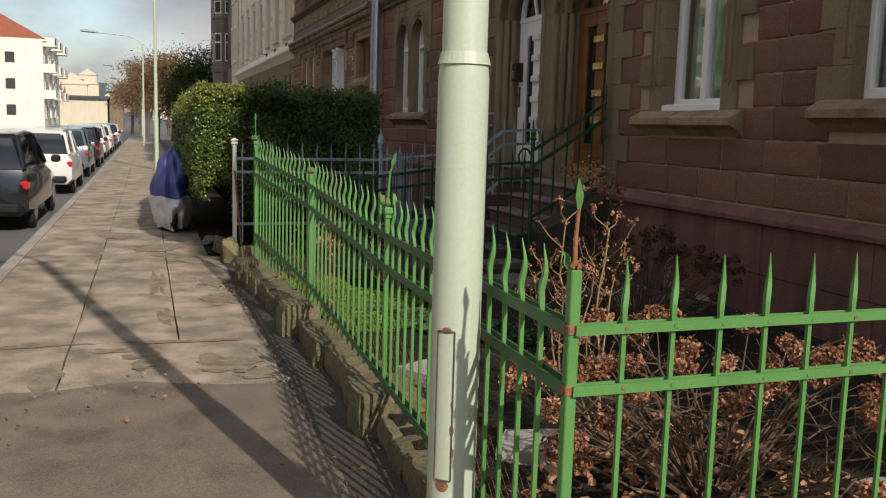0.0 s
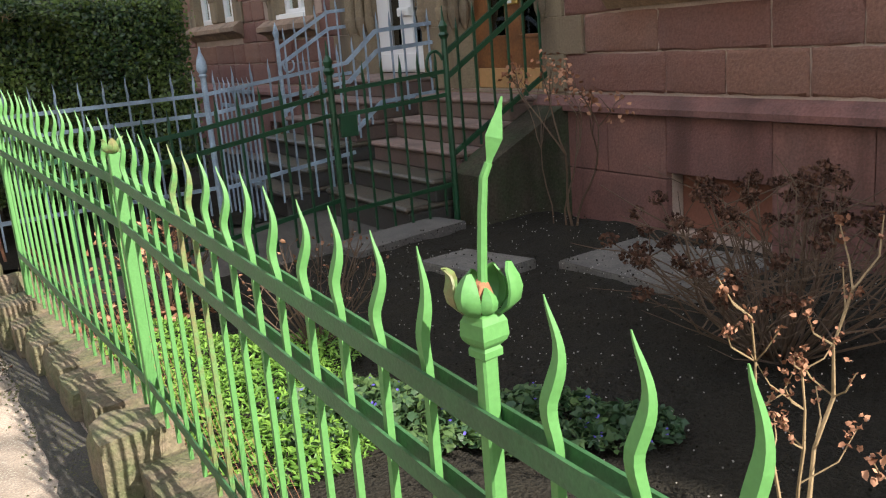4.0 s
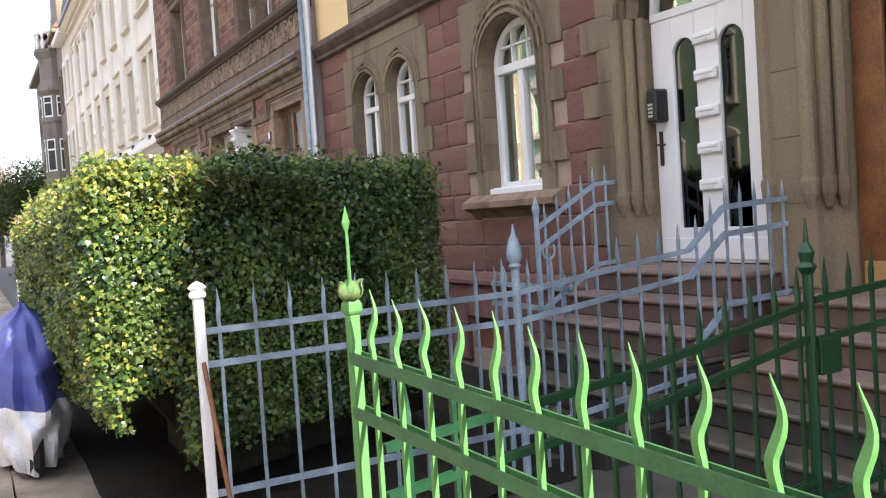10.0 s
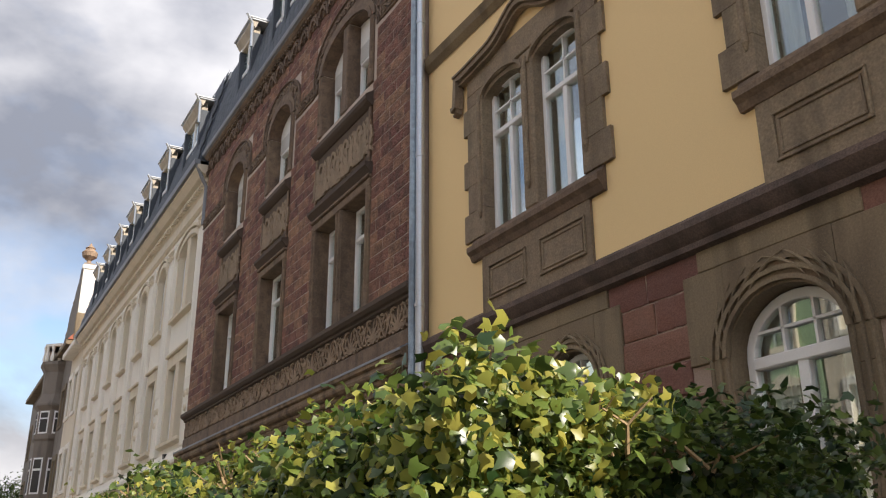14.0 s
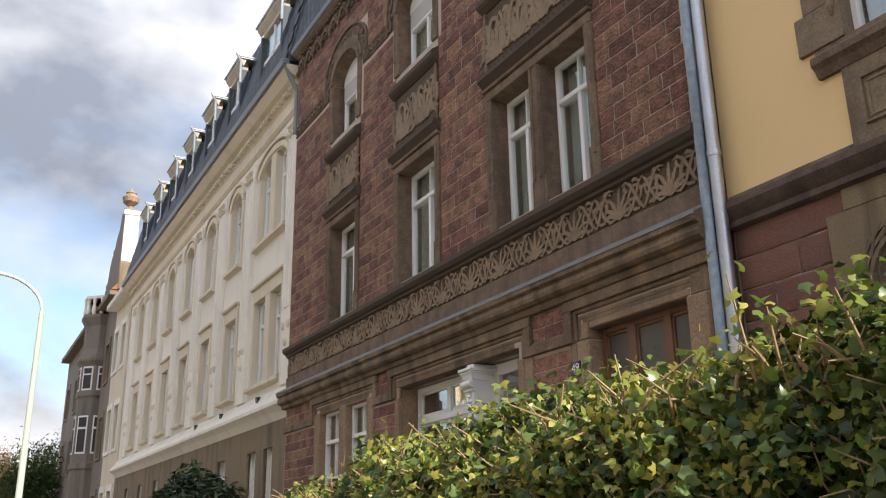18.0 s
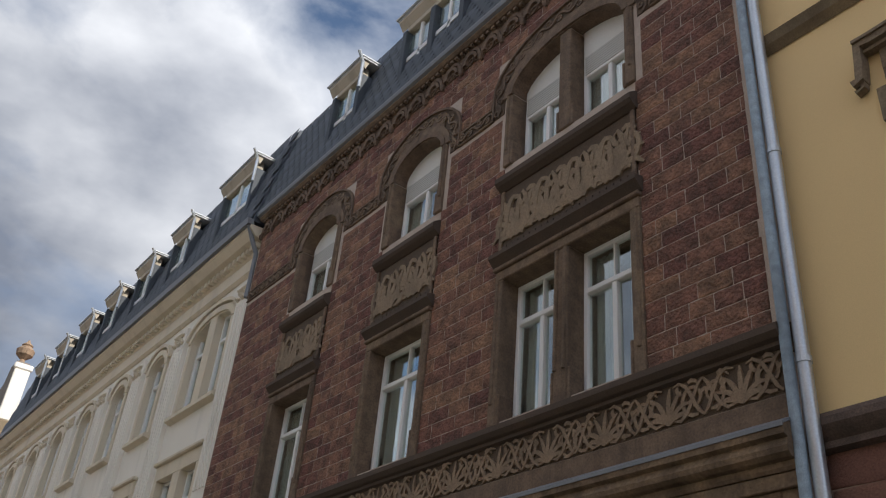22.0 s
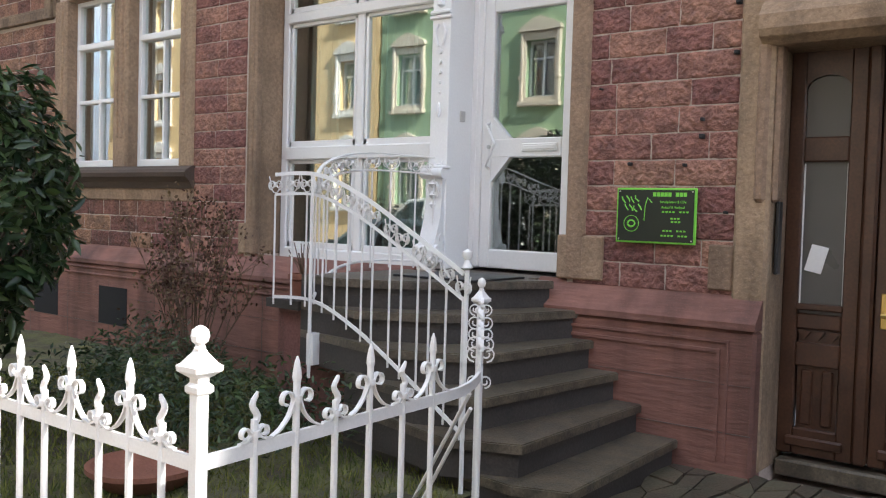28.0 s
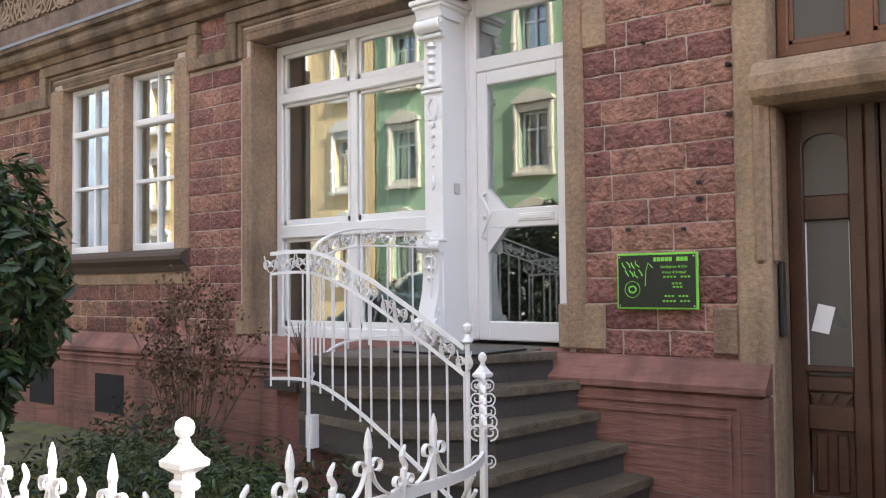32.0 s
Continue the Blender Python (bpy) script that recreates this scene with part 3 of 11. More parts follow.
    def lathe(self, profile, centre, n=14, turn=0.0):
        """Profile of (radius, height) turned about the upright axis through centre."""
        cx, cy, cz = centre
        v, m = [], len(profile)
        for r, h in profile:
            v += [(cx + r * math.cos(2 * math.pi * j / n + turn), cy + r * math.sin(2 * math.pi * j / n + turn), cz + h) for j in range(n)]
        f = [tuple(range(n))[::-1], tuple(range((m - 1) * n, m * n))]
        for i in range(m - 1):
            f += [(i * n + j, i * n + (j + 1) % n, (i + 1) * n + (j + 1) % n, (i + 1) * n + j) for j in range(n)]
        return self.add(v, f)

    def mesh(self, name, material, smooth=False):
        me = bpy.data.meshes.new(name)
        me.from_pydata(self.v, [], self.f)
        me.update()
        bm = bmesh.new()
        bm.from_mesh(me)
        bmesh.ops.recalc_face_normals(bm, faces=bm.faces)
        bm.to_mesh(me)
        bm.free()
        for mt in material if isinstance(material, (list, tuple)) else [material]:
            me.materials.append(mt)
        if smooth:
            me.polygons.foreach_set("use_smooth", [True] * len(me.polygons))
            me.set_sharp_from_angle(angle=radians(40))
        return me


def part(name, build, material, parent=None, label="", smooth=False, kind=""):
    """Links a Build (or a mesh) as one object, under its thing or part."""
    me = build.mesh(name, material, smooth) if isinstance(build, Build) else build
    ob = new(name, me)
    ob.parent = parent
    if label or kind:
        tagged(ob, label=label, kind=kind)
    return ob


def pieces(name, build, material, parent, label=""):
    """Every solid of a Build as a part of its own."""
    ends = build.cuts[1:] + [(len(build.v), len(build.f))]
    for (v0, f0), (v1, f1) in zip(build.cuts, ends):
        one = Build()
        one.add(build.v[v0:v1], [tuple(i - v0 for i in q) for q in build.f[f0:f1]])
        last = part(name, one, material, parent, label)
    return last


def thing(name, label, category, group="", kind="", at=(0, 0, 0)):
    ob = new(name)
    ob.empty_display_size = 0.1
    ob.location = at
    return tagged(ob, label, category, group, kind)


def solid(name, build, material, label, category, group="", kind="", smooth=False):
    return tagged(part(name, build, material, smooth=smooth), label, category, group, kind)


def swarm(name, base_v, base_f, mats, material, smooth=False):
    """One mesh of many copies of a small shape; mats: an (n, 4, 4) array."""
    bv = np.asarray(base_v, float)
    n, k = len(mats), len(bv)
    hv = np.concatenate([bv, np.ones((k, 1))], 1)
    co = np.einsum("nij,kj->nki", np.asarray(mats, float), hv)[..., :3].reshape(-1, 3)
    sizes = np.array([len(q) for q in base_f])
    flat = np.concatenate([np.array(q) for q in base_f])
    loops = (flat[None, :] + (np.arange(n) * k)[:, None]).reshape(-1)
    me = bpy.data.meshes.new(name)
    me.vertices.add(n * k)
    me.vertices.foreach_set("co", co.ravel())
    me.loops.add(len(loops))
    me.loops.foreach_set("vertex_index", loops.astype(np.int32))
    tot = np.tile(sizes, n)
    me.polygons.add(len(tot))
    me.polygons.foreach_set("loop_start", np.concatenate([[0], np.cumsum(tot)[:-1]]).astype(np.int32))
    me.polygons.foreach_set("loop_total", tot.astype(np.int32))
    me.update(calc_edges=True)
    me.materials.append(material)
    if smooth:
        me.polygons.foreach_set("use_smooth", [True] * len(me.polygons))
    return me


def frames_of(points, normals, sizes, rng, tilt=0.6):
    """Matrices that lay a leaf (in its xy plane) on points, facing the normals, turned at random."""
    n = len(points)
    nz = np.asarray(normals, float) + rng.normal(0, tilt, (n, 3))
    nz /= np.linalg.norm(nz, axis=1, keepdims=True) + 1e-9
    a = rng.normal(0, 1, (n, 3))
    ux = np.cross(a, nz)
    ux /= np.linalg.norm(ux, axis=1, keepdims=True) + 1e-9
    uy = np.cross(nz, ux)
    out = np.zeros((n, 4, 4))
    s = np.asarray(sizes)[:, None]
    out[:, :3, 0], out[:, :3, 1], out[:, :3, 2], out[:, :3, 3] = ux * s, uy * s, nz * s, points
    out[:, 3, 3] = 1
    return out


IVY_LEAF = ([(0, -0.42, 0), (0.30, -0.38, 0.03), (0.52, -0.02, -0.05), (0.22, 0.1, 0.05), (0, 0.6, -0.06), (-0.22, 0.1, 0.05), (-0.52, -0.02, -0.05), (-0.30, -0.38, 0.03), (0, -0.1, 0.08)],
            [(0, 1, 8), (1, 2, 8), (2, 3, 8), (3, 4, 8), (4, 5, 8), (5, 6, 8), (6, 7, 8), (7, 0, 8)])
LONG_LEAF = ([(0, -0.5, 0), (0.16, -0.1, 0.05), (0.12, 0.25, 0.03), (0, 0.55, -0.05), (-0.12, 0.25, 0.03), (-0.16, -0.1, 0.05), (0, 0.05, -0.02)],
             [(0, 1, 6), (1, 2, 6), (2, 3, 6), (3, 4, 6), (4, 5, 6), (5, 0, 6)])
CURL_LEAF = ([(0, -0.5, 0.1), (0.3, -0.1, 0.2), (0.2, 0.35, 0.05), (-0.25, 0.3, 0.22), (-0.32, -0.15, 0.1), (0, 0, -0.1)],
             [(0, 1, 5), (1, 2, 5), (2, 3, 5), (3, 4, 5), (4, 0, 5)])


# ---- ground ----
def level(y):
    """The street falls gently away from the start."""
    return -0.006 * max(-10.0, min(26.0, y))


def sheet(name, x0, x1, ys, dz, material, label, category):
    b = Build()
    for ya, yb in zip(ys[:-1], ys[1:]):
        b.add([(x0, ya, level(ya) + dz), (x1, ya, level(ya) + dz), (x1, yb, level(yb) + dz), (x0, yb, level(yb) + dz)], [(0, 1, 2, 3)])
    me = b.mesh(name, material)
    return tagged(part(name, me, material), label, category, kind="structure")


ground = Build()
gy = [-400, -60, -10, 0, 26, 60, 700]
for ya, yb in zip(gy[:-1], gy[1:]):
    ground.add([(-600, ya, level(ya) - 0.26), (600, ya, level(ya) - 0.26), (600, yb, level(yb) - 0.26), (-600, yb, level(yb) - 0.26)], [(0, 1, 2, 3)])
solid("ground", ground, M["road"], "bare ground under the street and houses", "ground", kind="structure")
sheet("road", -9.4, -1.44, [-40, -10, 0, 26, 60, 260], -0.12, M["road"], "grey asphalt road beside parked cars", "road")

# pavement: wide worn strips with joints between them
pave = thing("pavement", "worn brown-grey asphalt pavement with open joints", "pavement", kind="structure")
random.seed(5)


def ragged_slab(xa, xb, ya, yb, open_sides=0.004):
    """A slab whose edges are worn uneven."""
    n = 10 if yb < 32 else 3
    ring = [(xa + (random.uniform(-1, 1.2) * open_sides if xa > -1.3 else 0), ya + (yb - ya) * i / n) for i in range(n + 1)]
    ring += [(xa + (xb - xa) * i / 5, yb - 0.01 + random.uniform(-1, 1) * open_sides) for i in range(1, 5)]
    ring += [(xb + (random.uniform(-1.2, 1) * open_sides if xb < 0.97 else 0), yb - (yb - ya) * i / n) for i in range(n + 1)]
    ring += [(xb - (xb - xa) * i / 5, ya + random.uniform(-1, 1) * open_sides) for i in range(1, 5)]
    ring.reverse()
    m = len(ring)
    v = [(x, y, level(y)) for x, y in ring] + [(x, y, level(y) - 0.08) for x, y in ring]
    return Build().add(v, [tuple(range(m))] + [(k, k + m, (k + 1) % m + m, (k + 1) % m) for k in range(m)])


plots = [(-1.31, -0.512, 5.25, 6.45), (-0.50, 0.98, 5.25, 6.42)]
for k, (xa, xb) in enumerate(((-1.31, -0.506), (-0.498, 0.199), (0.207, 0.98))):
    y = 6.455
    while y < 90:
        yn = min(90, y + (4.48 if k == 2 and y < 7 else 7.0 if y < 7 else random.uniform(2.6, 4.4) if y < 32 else 30))
        plots.append((xa, xb, y, yn))
        y = yn
for plot in plots:
    part("pavement_slab", ragged_slab(*plot), M["pavement"], pave)
edge = [(0.98, 5.2), (0.7, 5.19), (0.42, 5.23), (0.2, 5.30), (-0.09, 5.41), (-0.3, 5.36), (-0.52, 5.30), (-0.8, 5.31), (-1.1, 5.24), (-1.31, 5.24)]
b = Build()
b.add([(-1.31, -12, level(-12) + 0.003), (0.98, -12, level(-12) + 0.003)] + [(x, y, level(y) + 0.003) for x, y in edge], [tuple(range(len(edge) + 2))])
part("asphalt_patch", b, M["pavement_new"], pave, "dark coarse asphalt patch")
# a dark strip along the kerb and mossy stains round the joints
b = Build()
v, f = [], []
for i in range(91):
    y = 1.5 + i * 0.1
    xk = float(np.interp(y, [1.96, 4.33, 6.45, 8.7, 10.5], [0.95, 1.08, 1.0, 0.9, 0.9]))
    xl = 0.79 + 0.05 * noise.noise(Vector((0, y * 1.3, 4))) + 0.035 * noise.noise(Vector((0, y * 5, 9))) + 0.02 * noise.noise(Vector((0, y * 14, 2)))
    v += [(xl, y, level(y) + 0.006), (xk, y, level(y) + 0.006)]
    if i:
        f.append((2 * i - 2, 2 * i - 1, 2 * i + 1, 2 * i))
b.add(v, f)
part("kerb_grime", b, M["dark_strip"], pave, "dark strip along the garden kerb")
for x, y, rx, ry in ((-0.02, 5.97, 0.13, 0.22), (-0.25, 6.2, 0.10, 0.06), (0.43, 5.72, 0.17, 0.2), (0.66, 5.46, 0.14, 0.12), (0.10, 8.8, 0.07, 0.6), (0.6, 8.86, 0.12, 0.3), (0.62, 7.9, 0.16, 0.25), (-0.36, 12.7, 0.2, 0.3), (-0.58, 5.6, 0.07, 0.28), (0.12, 7.3, 0.05, 0.35),
                     (-0.48, 8.0, 0.03, 0.6), (0.5, 10.6, 0.35, 0.5), (0.1, 11.6, 0.3, 0.35), (-0.2, 14.5, 0.2, 0.6), (-0.55, 11.0, 0.05, 0.9), (0.3, 6.38, 0.45, 0.05), (-0.8, 6.42, 0.4, 0.04)):
    ring = []
    for k in range(40):
        a = k * math.pi / 20
        r = 1 + 0.9 * noise.noise(Vector((math.cos(a) * 1.5 + x * 7, math.sin(a) * 1.5, y))) + 0.5 * noise.noise(Vector((math.cos(a) * 5, math.sin(a) * 5 + x, y * 3)))
        ring.append((x + rx * r * math.cos(a), y + ry * r * math.sin(a)))
    part("moss_stain", Build().add([(p, q, level(q) + 0.0055) for p, q in ring], [tuple(range(40))]), M["stain"], pave, "dark mossy stain")
b = Build()
b.box(-1.31, 0.98, -12, 90, -0.30, -0.27)
b.add([(-1.31, -12, -0.02), (0.98, -12, -0.02), (0.98, 26, -0.195), (-1.31, 26, -0.195), (0.98, 90, -0.195), (-1.31, 90, -0.195)], [(0, 1, 2, 3), (3, 2, 4, 5)])
part("joint_bed", b, M["soil"], pave)
kerb = thing("kerb", "granite kerb stones along the road", "kerb", kind="structure")
y = -12.0
while y < 90:
    L = 1.0 if y < 36 else 6.0
    b = Build()
    za, zb = level(y), level(y + L)
    b.add([(-1.445, y + 0.004, za + 0.004), (-1.315, y + 0.004, za + 0.004), (-1.315, y + L - 0.004, zb + 0.004), (-1.445, y + L - 0.004, zb + 0.004),
           (-1.46, y + 0.004, za - 0.03), (-1.315, y + 0.004, za - 0.03), (-1.315, y + L - 0.004, zb - 0.03), (-1.46, y + L - 0.004, zb - 0.03),
           (-1.46, y + 0.004, za - 0.2), (-1.315, y + 0.004, za - 0.2), (-1.315, y + L - 0.004, zb - 0.2), (-1.46, y + L - 0.004, zb - 0.2)],
          [(0, 1, 2, 3), (0, 3, 7, 4), (4, 7, 11, 8), (0, 4, 5, 1), (4, 8, 9, 5), (2, 6, 7, 3), (6, 10, 11, 7), (1, 5, 6, 2)])
    part("kerb_stone", b, M["kerb"], kerb)
    y += L
# far pavement across the road
far_side = Build()
far_side.box(-12.4, -9.4, -60, 200, -0.35, -0.11)
solid("pavement_far", far_side, M["pavement"], "asphalt pavement across the road", "pavement", kind="structure")


def bumpy(x0, x1, y0, y1, step, dz, amp, cut=None):
    """Uneven ground between limits, closed at its sides."""
    nx, ny = max(2, int((x1 - x0) / step)), max(2, int((y1 - y0) / step))
    v, f = [], []
    for j in range(ny + 1):
        for i in range(nx + 1):
            x, y = x0 + (x1 - x0) * i / nx, y0 + (y1 - y0) * j / ny
            v.append((x, y, level(y) + dz + amp * noise.noise(Vector((x * 2.1, y * 2.1, 3.7))) + amp * 0.5 * noise.noise(Vector((x * 9, y * 9, 1.2)))))
    for j in range(ny):
        for i in range(nx):
            k = j * (nx + 1) + i
            if not cut or not cut(v[k][0], v[k][1]):
                f.append((k, k + 1, k + nx + 2, k + nx + 1))
    b = Build()
    b.add(v, f)
    return b


garden = part("garden_soil", bumpy(1.12, 4.62, 1.6, 8.75, 0.07, 0.11, 0.03), M["soil"], smooth=True)
tagged(garden, "dark bare garden soil behind the green fence", "soil", kind="structure")
garden2 = part("hedge_soil", bumpy(0.66, 4.62, 10.62, 19.35, 0.12, 0.045, 0.04), M["soil"], smooth=True)
tagged(garden2, "dark soil under the ivy hedge", "soil", kind="structure")
garden3 = part("lawn_soil", bumpy(0.86, 4.66, 20.9, 30.2, 0.1, 0.06, 0.035, lambda x, y: y < 20.92 + 0.30 * (x - 0.78) or (x > 2.6 and y < 21.75)), M["moss"], smooth=True)
tagged(garden3, "mossy garden soil behind the white fence", "soil", kind="structure")
walkbed = Build()
walkbed.add([(0.9, 8.5, level(8.7) - 0.004), (4.75, 8.5, level(8.7) + 0.07), (4.75, 11.6, level(10.6) + 0.055), (0.9, 11.6, level(10.6) - 0.02)], [(0, 1, 2, 3)])
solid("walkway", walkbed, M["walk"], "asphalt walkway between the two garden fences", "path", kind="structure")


# ---- house tools ----
def wall_with_holes(x0, x1, y0, y1, z0, z1, holes, ease=0.012):
    """A thick wall along y, one skin, with rectangular openings (ya, yb, za, zb) through it; ease widens them behind the stone frames."""
    holes = [(h[0] - ease, h[1] + ease, h[2] - ease, h[3] + ease) for h in holes if h[3] > z0 and h[2] < z1 and h[1] > y0 and h[0] < y1]
    ys = sorted({y0, y1, *[min(max(h[k], y0), y1) for h in holes for k in (0, 1)]})
    zs = sorted({z0, z1, *[min(max(h[k], z0), z1) for h in holes for k in (2, 3)]})
    ny, nz = len(ys) - 1, len(zs) - 1
    full = {(i, j): not any(h[0] < (ys[i] + ys[i + 1]) / 2 < h[1] and h[2] < (zs[j] + zs[j + 1]) / 2 < h[3] for h in holes) for i in range(ny) for j in range(nz)}
    b = Build()
    at = {}

    def vert(k, i, j):
        if (k, i, j) not in at:
            at[k, i, j] = len(b.v)
            b.v.append(((x0, x1)[k], ys[i], zs[j]))
        return at[k, i, j]
    for (i, j), f in full.items():
        if not f:
            continue
        for k in (0, 1):
            b.f.append((vert(k, i, j), vert(k, i + 1, j), vert(k, i + 1, j + 1), vert(k, i, j + 1)))
        for di, dj, p, q in ((-1, 0, (i, j), (i, j + 1)), (1, 0, (i + 1, j), (i + 1, j + 1)), (0, -1, (i, j), (i + 1, j)), (0, 1, (i, j + 1), (i + 1, j + 1))):
            if not full.get((i + di, j + dj), False):
                b.f.append((vert(0, *p), vert(0, *q), vert(1, *q), vert(1, *p)))
    return b


def rough_block(seed, bulge=0.16):
    """A unit stone with a rough, dressed face towards -x; y and z run from 0 to 1, x from -1 to 1."""
    rng = random.Random(seed)
    us, ws = (0, 0.03, 0.16, 0.34, 0.5, 0.66, 0.84, 0.97, 1), (0, 0.06, 0.28, 0.5, 0.72, 0.94, 1)
    v, f = [], []
    ny, nz = len(us), len(ws)
    for j, w in enumerate(ws):
        for i, u in enumerate(us):
            edge = i in (0, ny - 1) or j in (0, nz - 1)
            rim = i in (1, ny - 2) or j in (1, nz - 2)
            x = -0.12 if edge else (-0.72 if rim else -1) + rng.uniform(-bulge, bulge) * 1.3
            k = 0.014
            v.append((x, u + rng.uniform(-k, k) * 0.8, w + rng.uniform(-k, k) * 1.8))
    for j in range(nz - 1):
        for i in range(ny - 1):
            k = j * ny + i
            f.append((k, k + ny, k + ny + 1, k + 1))
    n = len(v)
    v += [(1, 0, 0), (1, 1, 0), (1, 1, 1), (1, 0, 1)]
    f += [tuple(range(ny)) + (n + 1, n), tuple(range((nz - 1) * ny, nz * ny))[::-1] + (n + 3, n + 2),
          tuple(j * ny for j in range(nz))[::-1] + (n, n + 3), tuple(j * ny + ny - 1 for j in range(nz)) + (n + 2, n + 1)]
    return v, f


BLOCKS = [rough_block(k) for k in range(10)]


def courses(y0, y1, z0, z1, high, long, holes, rng, joint=0.012):
    """Stones (y, width, z, height) that fill a wall in courses, broken at the openings."""
    out = []
    rows = max(1, round((z1 - z0) / high))
    h = (z1 - z0) / rows
    for r in range(rows):
        za, zb = z0 + r * h, z0 + (r + 1) * h
        free, y = [], y0
        for ya, yb in sorted((q[0], q[1]) for q in holes if q[2] < zb - 0.02 and q[3] > za + 0.02) + [(y1, y1)]:
            if ya > y + 0.02:
                free.append((y, min(ya, y1)))
            y = max(y, yb)
        for ya, yb in free:
            y = ya - (rng.uniform(0.2, 0.8) * long if ya == y0 else 0)
            first = True
            while y < yb - 0.001:
                L = long * rng.uniform(0.7, 1.35)
                if first and r % 2:
                    L *= 0.6
                first = False
                e = y + L
                if yb - e < long * 0.4:
                    e = yb
                a = max(y, ya)
                if e - a > 0.04:
                    out.append((a + joint / 2, e - a - joint, za + joint / 2, h - joint))
                y = e
    return out


def lay_stones(parent, x, stones, proud, material, rng, name="stone_block"):
    meshes = []
    for v, f in BLOCKS:
        me = bpy.data.meshes.new(name)
        me.from_pydata(v, [], f)
        me.materials.append(material)
        me.update()
        me.polygons.foreach_set("use_smooth", [True] * len(me.polygons))
        me.set_sharp_from_angle(angle=radians(50))
        meshes.append(me)
    for y, w, z, h in stones:
        ob = new(name, rng.choice(meshes))
        ob.parent = parent
        ob.location, ob.scale = (x, y, z), (proud, w, h)


def join_stones(name, parent, x, stones, proud, material, rng):
    v, f = BLOCKS[0]
    out = []
    for k, (v, f) in enumerate(BLOCKS):
        mine = [s for i, s in enumerate(stones) if i % len(BLOCKS) == k]
        if not mine:
            continue
        ms = np.zeros((len(mine), 4, 4))
        for i, (y, w, z, h) in enumerate(mine):
            ms[i] = np.diag([proud, w, h, 1])
            ms[i, :3, 3] = (x, y, z)
        out.append((v, f, ms))
    b = Build()
    for v, f, ms in out:
        hv = np.concatenate([np.array(v), np.ones((len(v), 1))], 1)
        for m in ms:
            b.add((hv @ m.T)[:, :3].tolist(), f)
    me = bpy.data.meshes.new(name)
    me.from_pydata(b.v, [], b.f)
    me.materials.append(material)
    return part(name, me, material, parent, kind="stuff")


def arc(y0, y1, zs, rise, n=14, power=0.5):
    """Points of an arch from y0 to y1 that springs at zs."""
    c, r = (y0 + y1) / 2, (y1 - y0) / 2
    return [(c - r * math.cos(math.pi * i / n), zs + rise * max(0.0, math.sin(math.pi * i / n)) ** (power * 2)) for i in range(n + 1)]


def ribbon(b, p, q, x0, x1):
    """One solid strip between two lines of (y, z) points."""
    n = len(p)
    v = [(x, *k) for x in (x0, x1) for line in (p, q) for k in line]
    f = [(0, n, 3 * n, 2 * n), (n - 1, 3 * n - 1, 4 * n - 1, 2 * n - 1)]
    for i in range(n - 1):
        f += [(i, i + 1, n + i + 1, n + i), (2 * n + i, 3 * n + i, 3 * n + i + 1, 2 * n + i + 1), (i, 2 * n + i, 2 * n + i + 1, i + 1), (n + i, n + i + 1, 3 * n + i + 1, 3 * n + i)]
    return b.add(v, f)


def hoop(outer, inner, x0, x1):
    """A closed frame between two rings of (y, z) points, with its front edges eased."""
    n = len(outer)
    b = Build()
    e = 0.006
    mid = [((p[0] * 0.9 + q[0] * 0.1), (p[1] * 0.9 + q[1] * 0.1)) for p, q in zip(outer, inner)]
    mid2 = [((p[0] * 0.12 + q[0] * 0.88), (p[1] * 0.12 + q[1] * 0.88)) for p, q in zip(outer, inner)]
    rings = [[(x1, *p) for p in outer], [(x0 + e, *p) for p in outer], [(x0, *p) for p in mid], [(x0, *p) for p in mid2], [(x0 + e, *p) for p in inner], [(x1, *p) for p in inner]]
    m = len(rings)
    v = [p for ring in rings for p in ring]
    f = [(k * n + i, k * n + (i + 1) % n, ((k + 1) % m) * n + (i + 1) % n, ((k + 1) % m) * n + i) for k in range(m) for i in range(n)]
    return b.add(v, f)


def arch_fill(b, x0, x1, y0, y1, zs, rise, zt, n=14):
    """The stone between an arch and a straight line above it."""
    pts = arc(y0, y1, zs, rise, n)
    ribbon(b, pts, [(y, zt) for y, z in pts], x0, x1)


def arch_band(b, x0, x1, y0, y1, zs, rise, wide, n=14):
    """A moulding that follows an arch on its outside."""
    ribbon(b, arc(y0, y1, zs, rise, n), arc(y0 - wide, y1 + wide, zs, rise + wide, n), x0, x1)


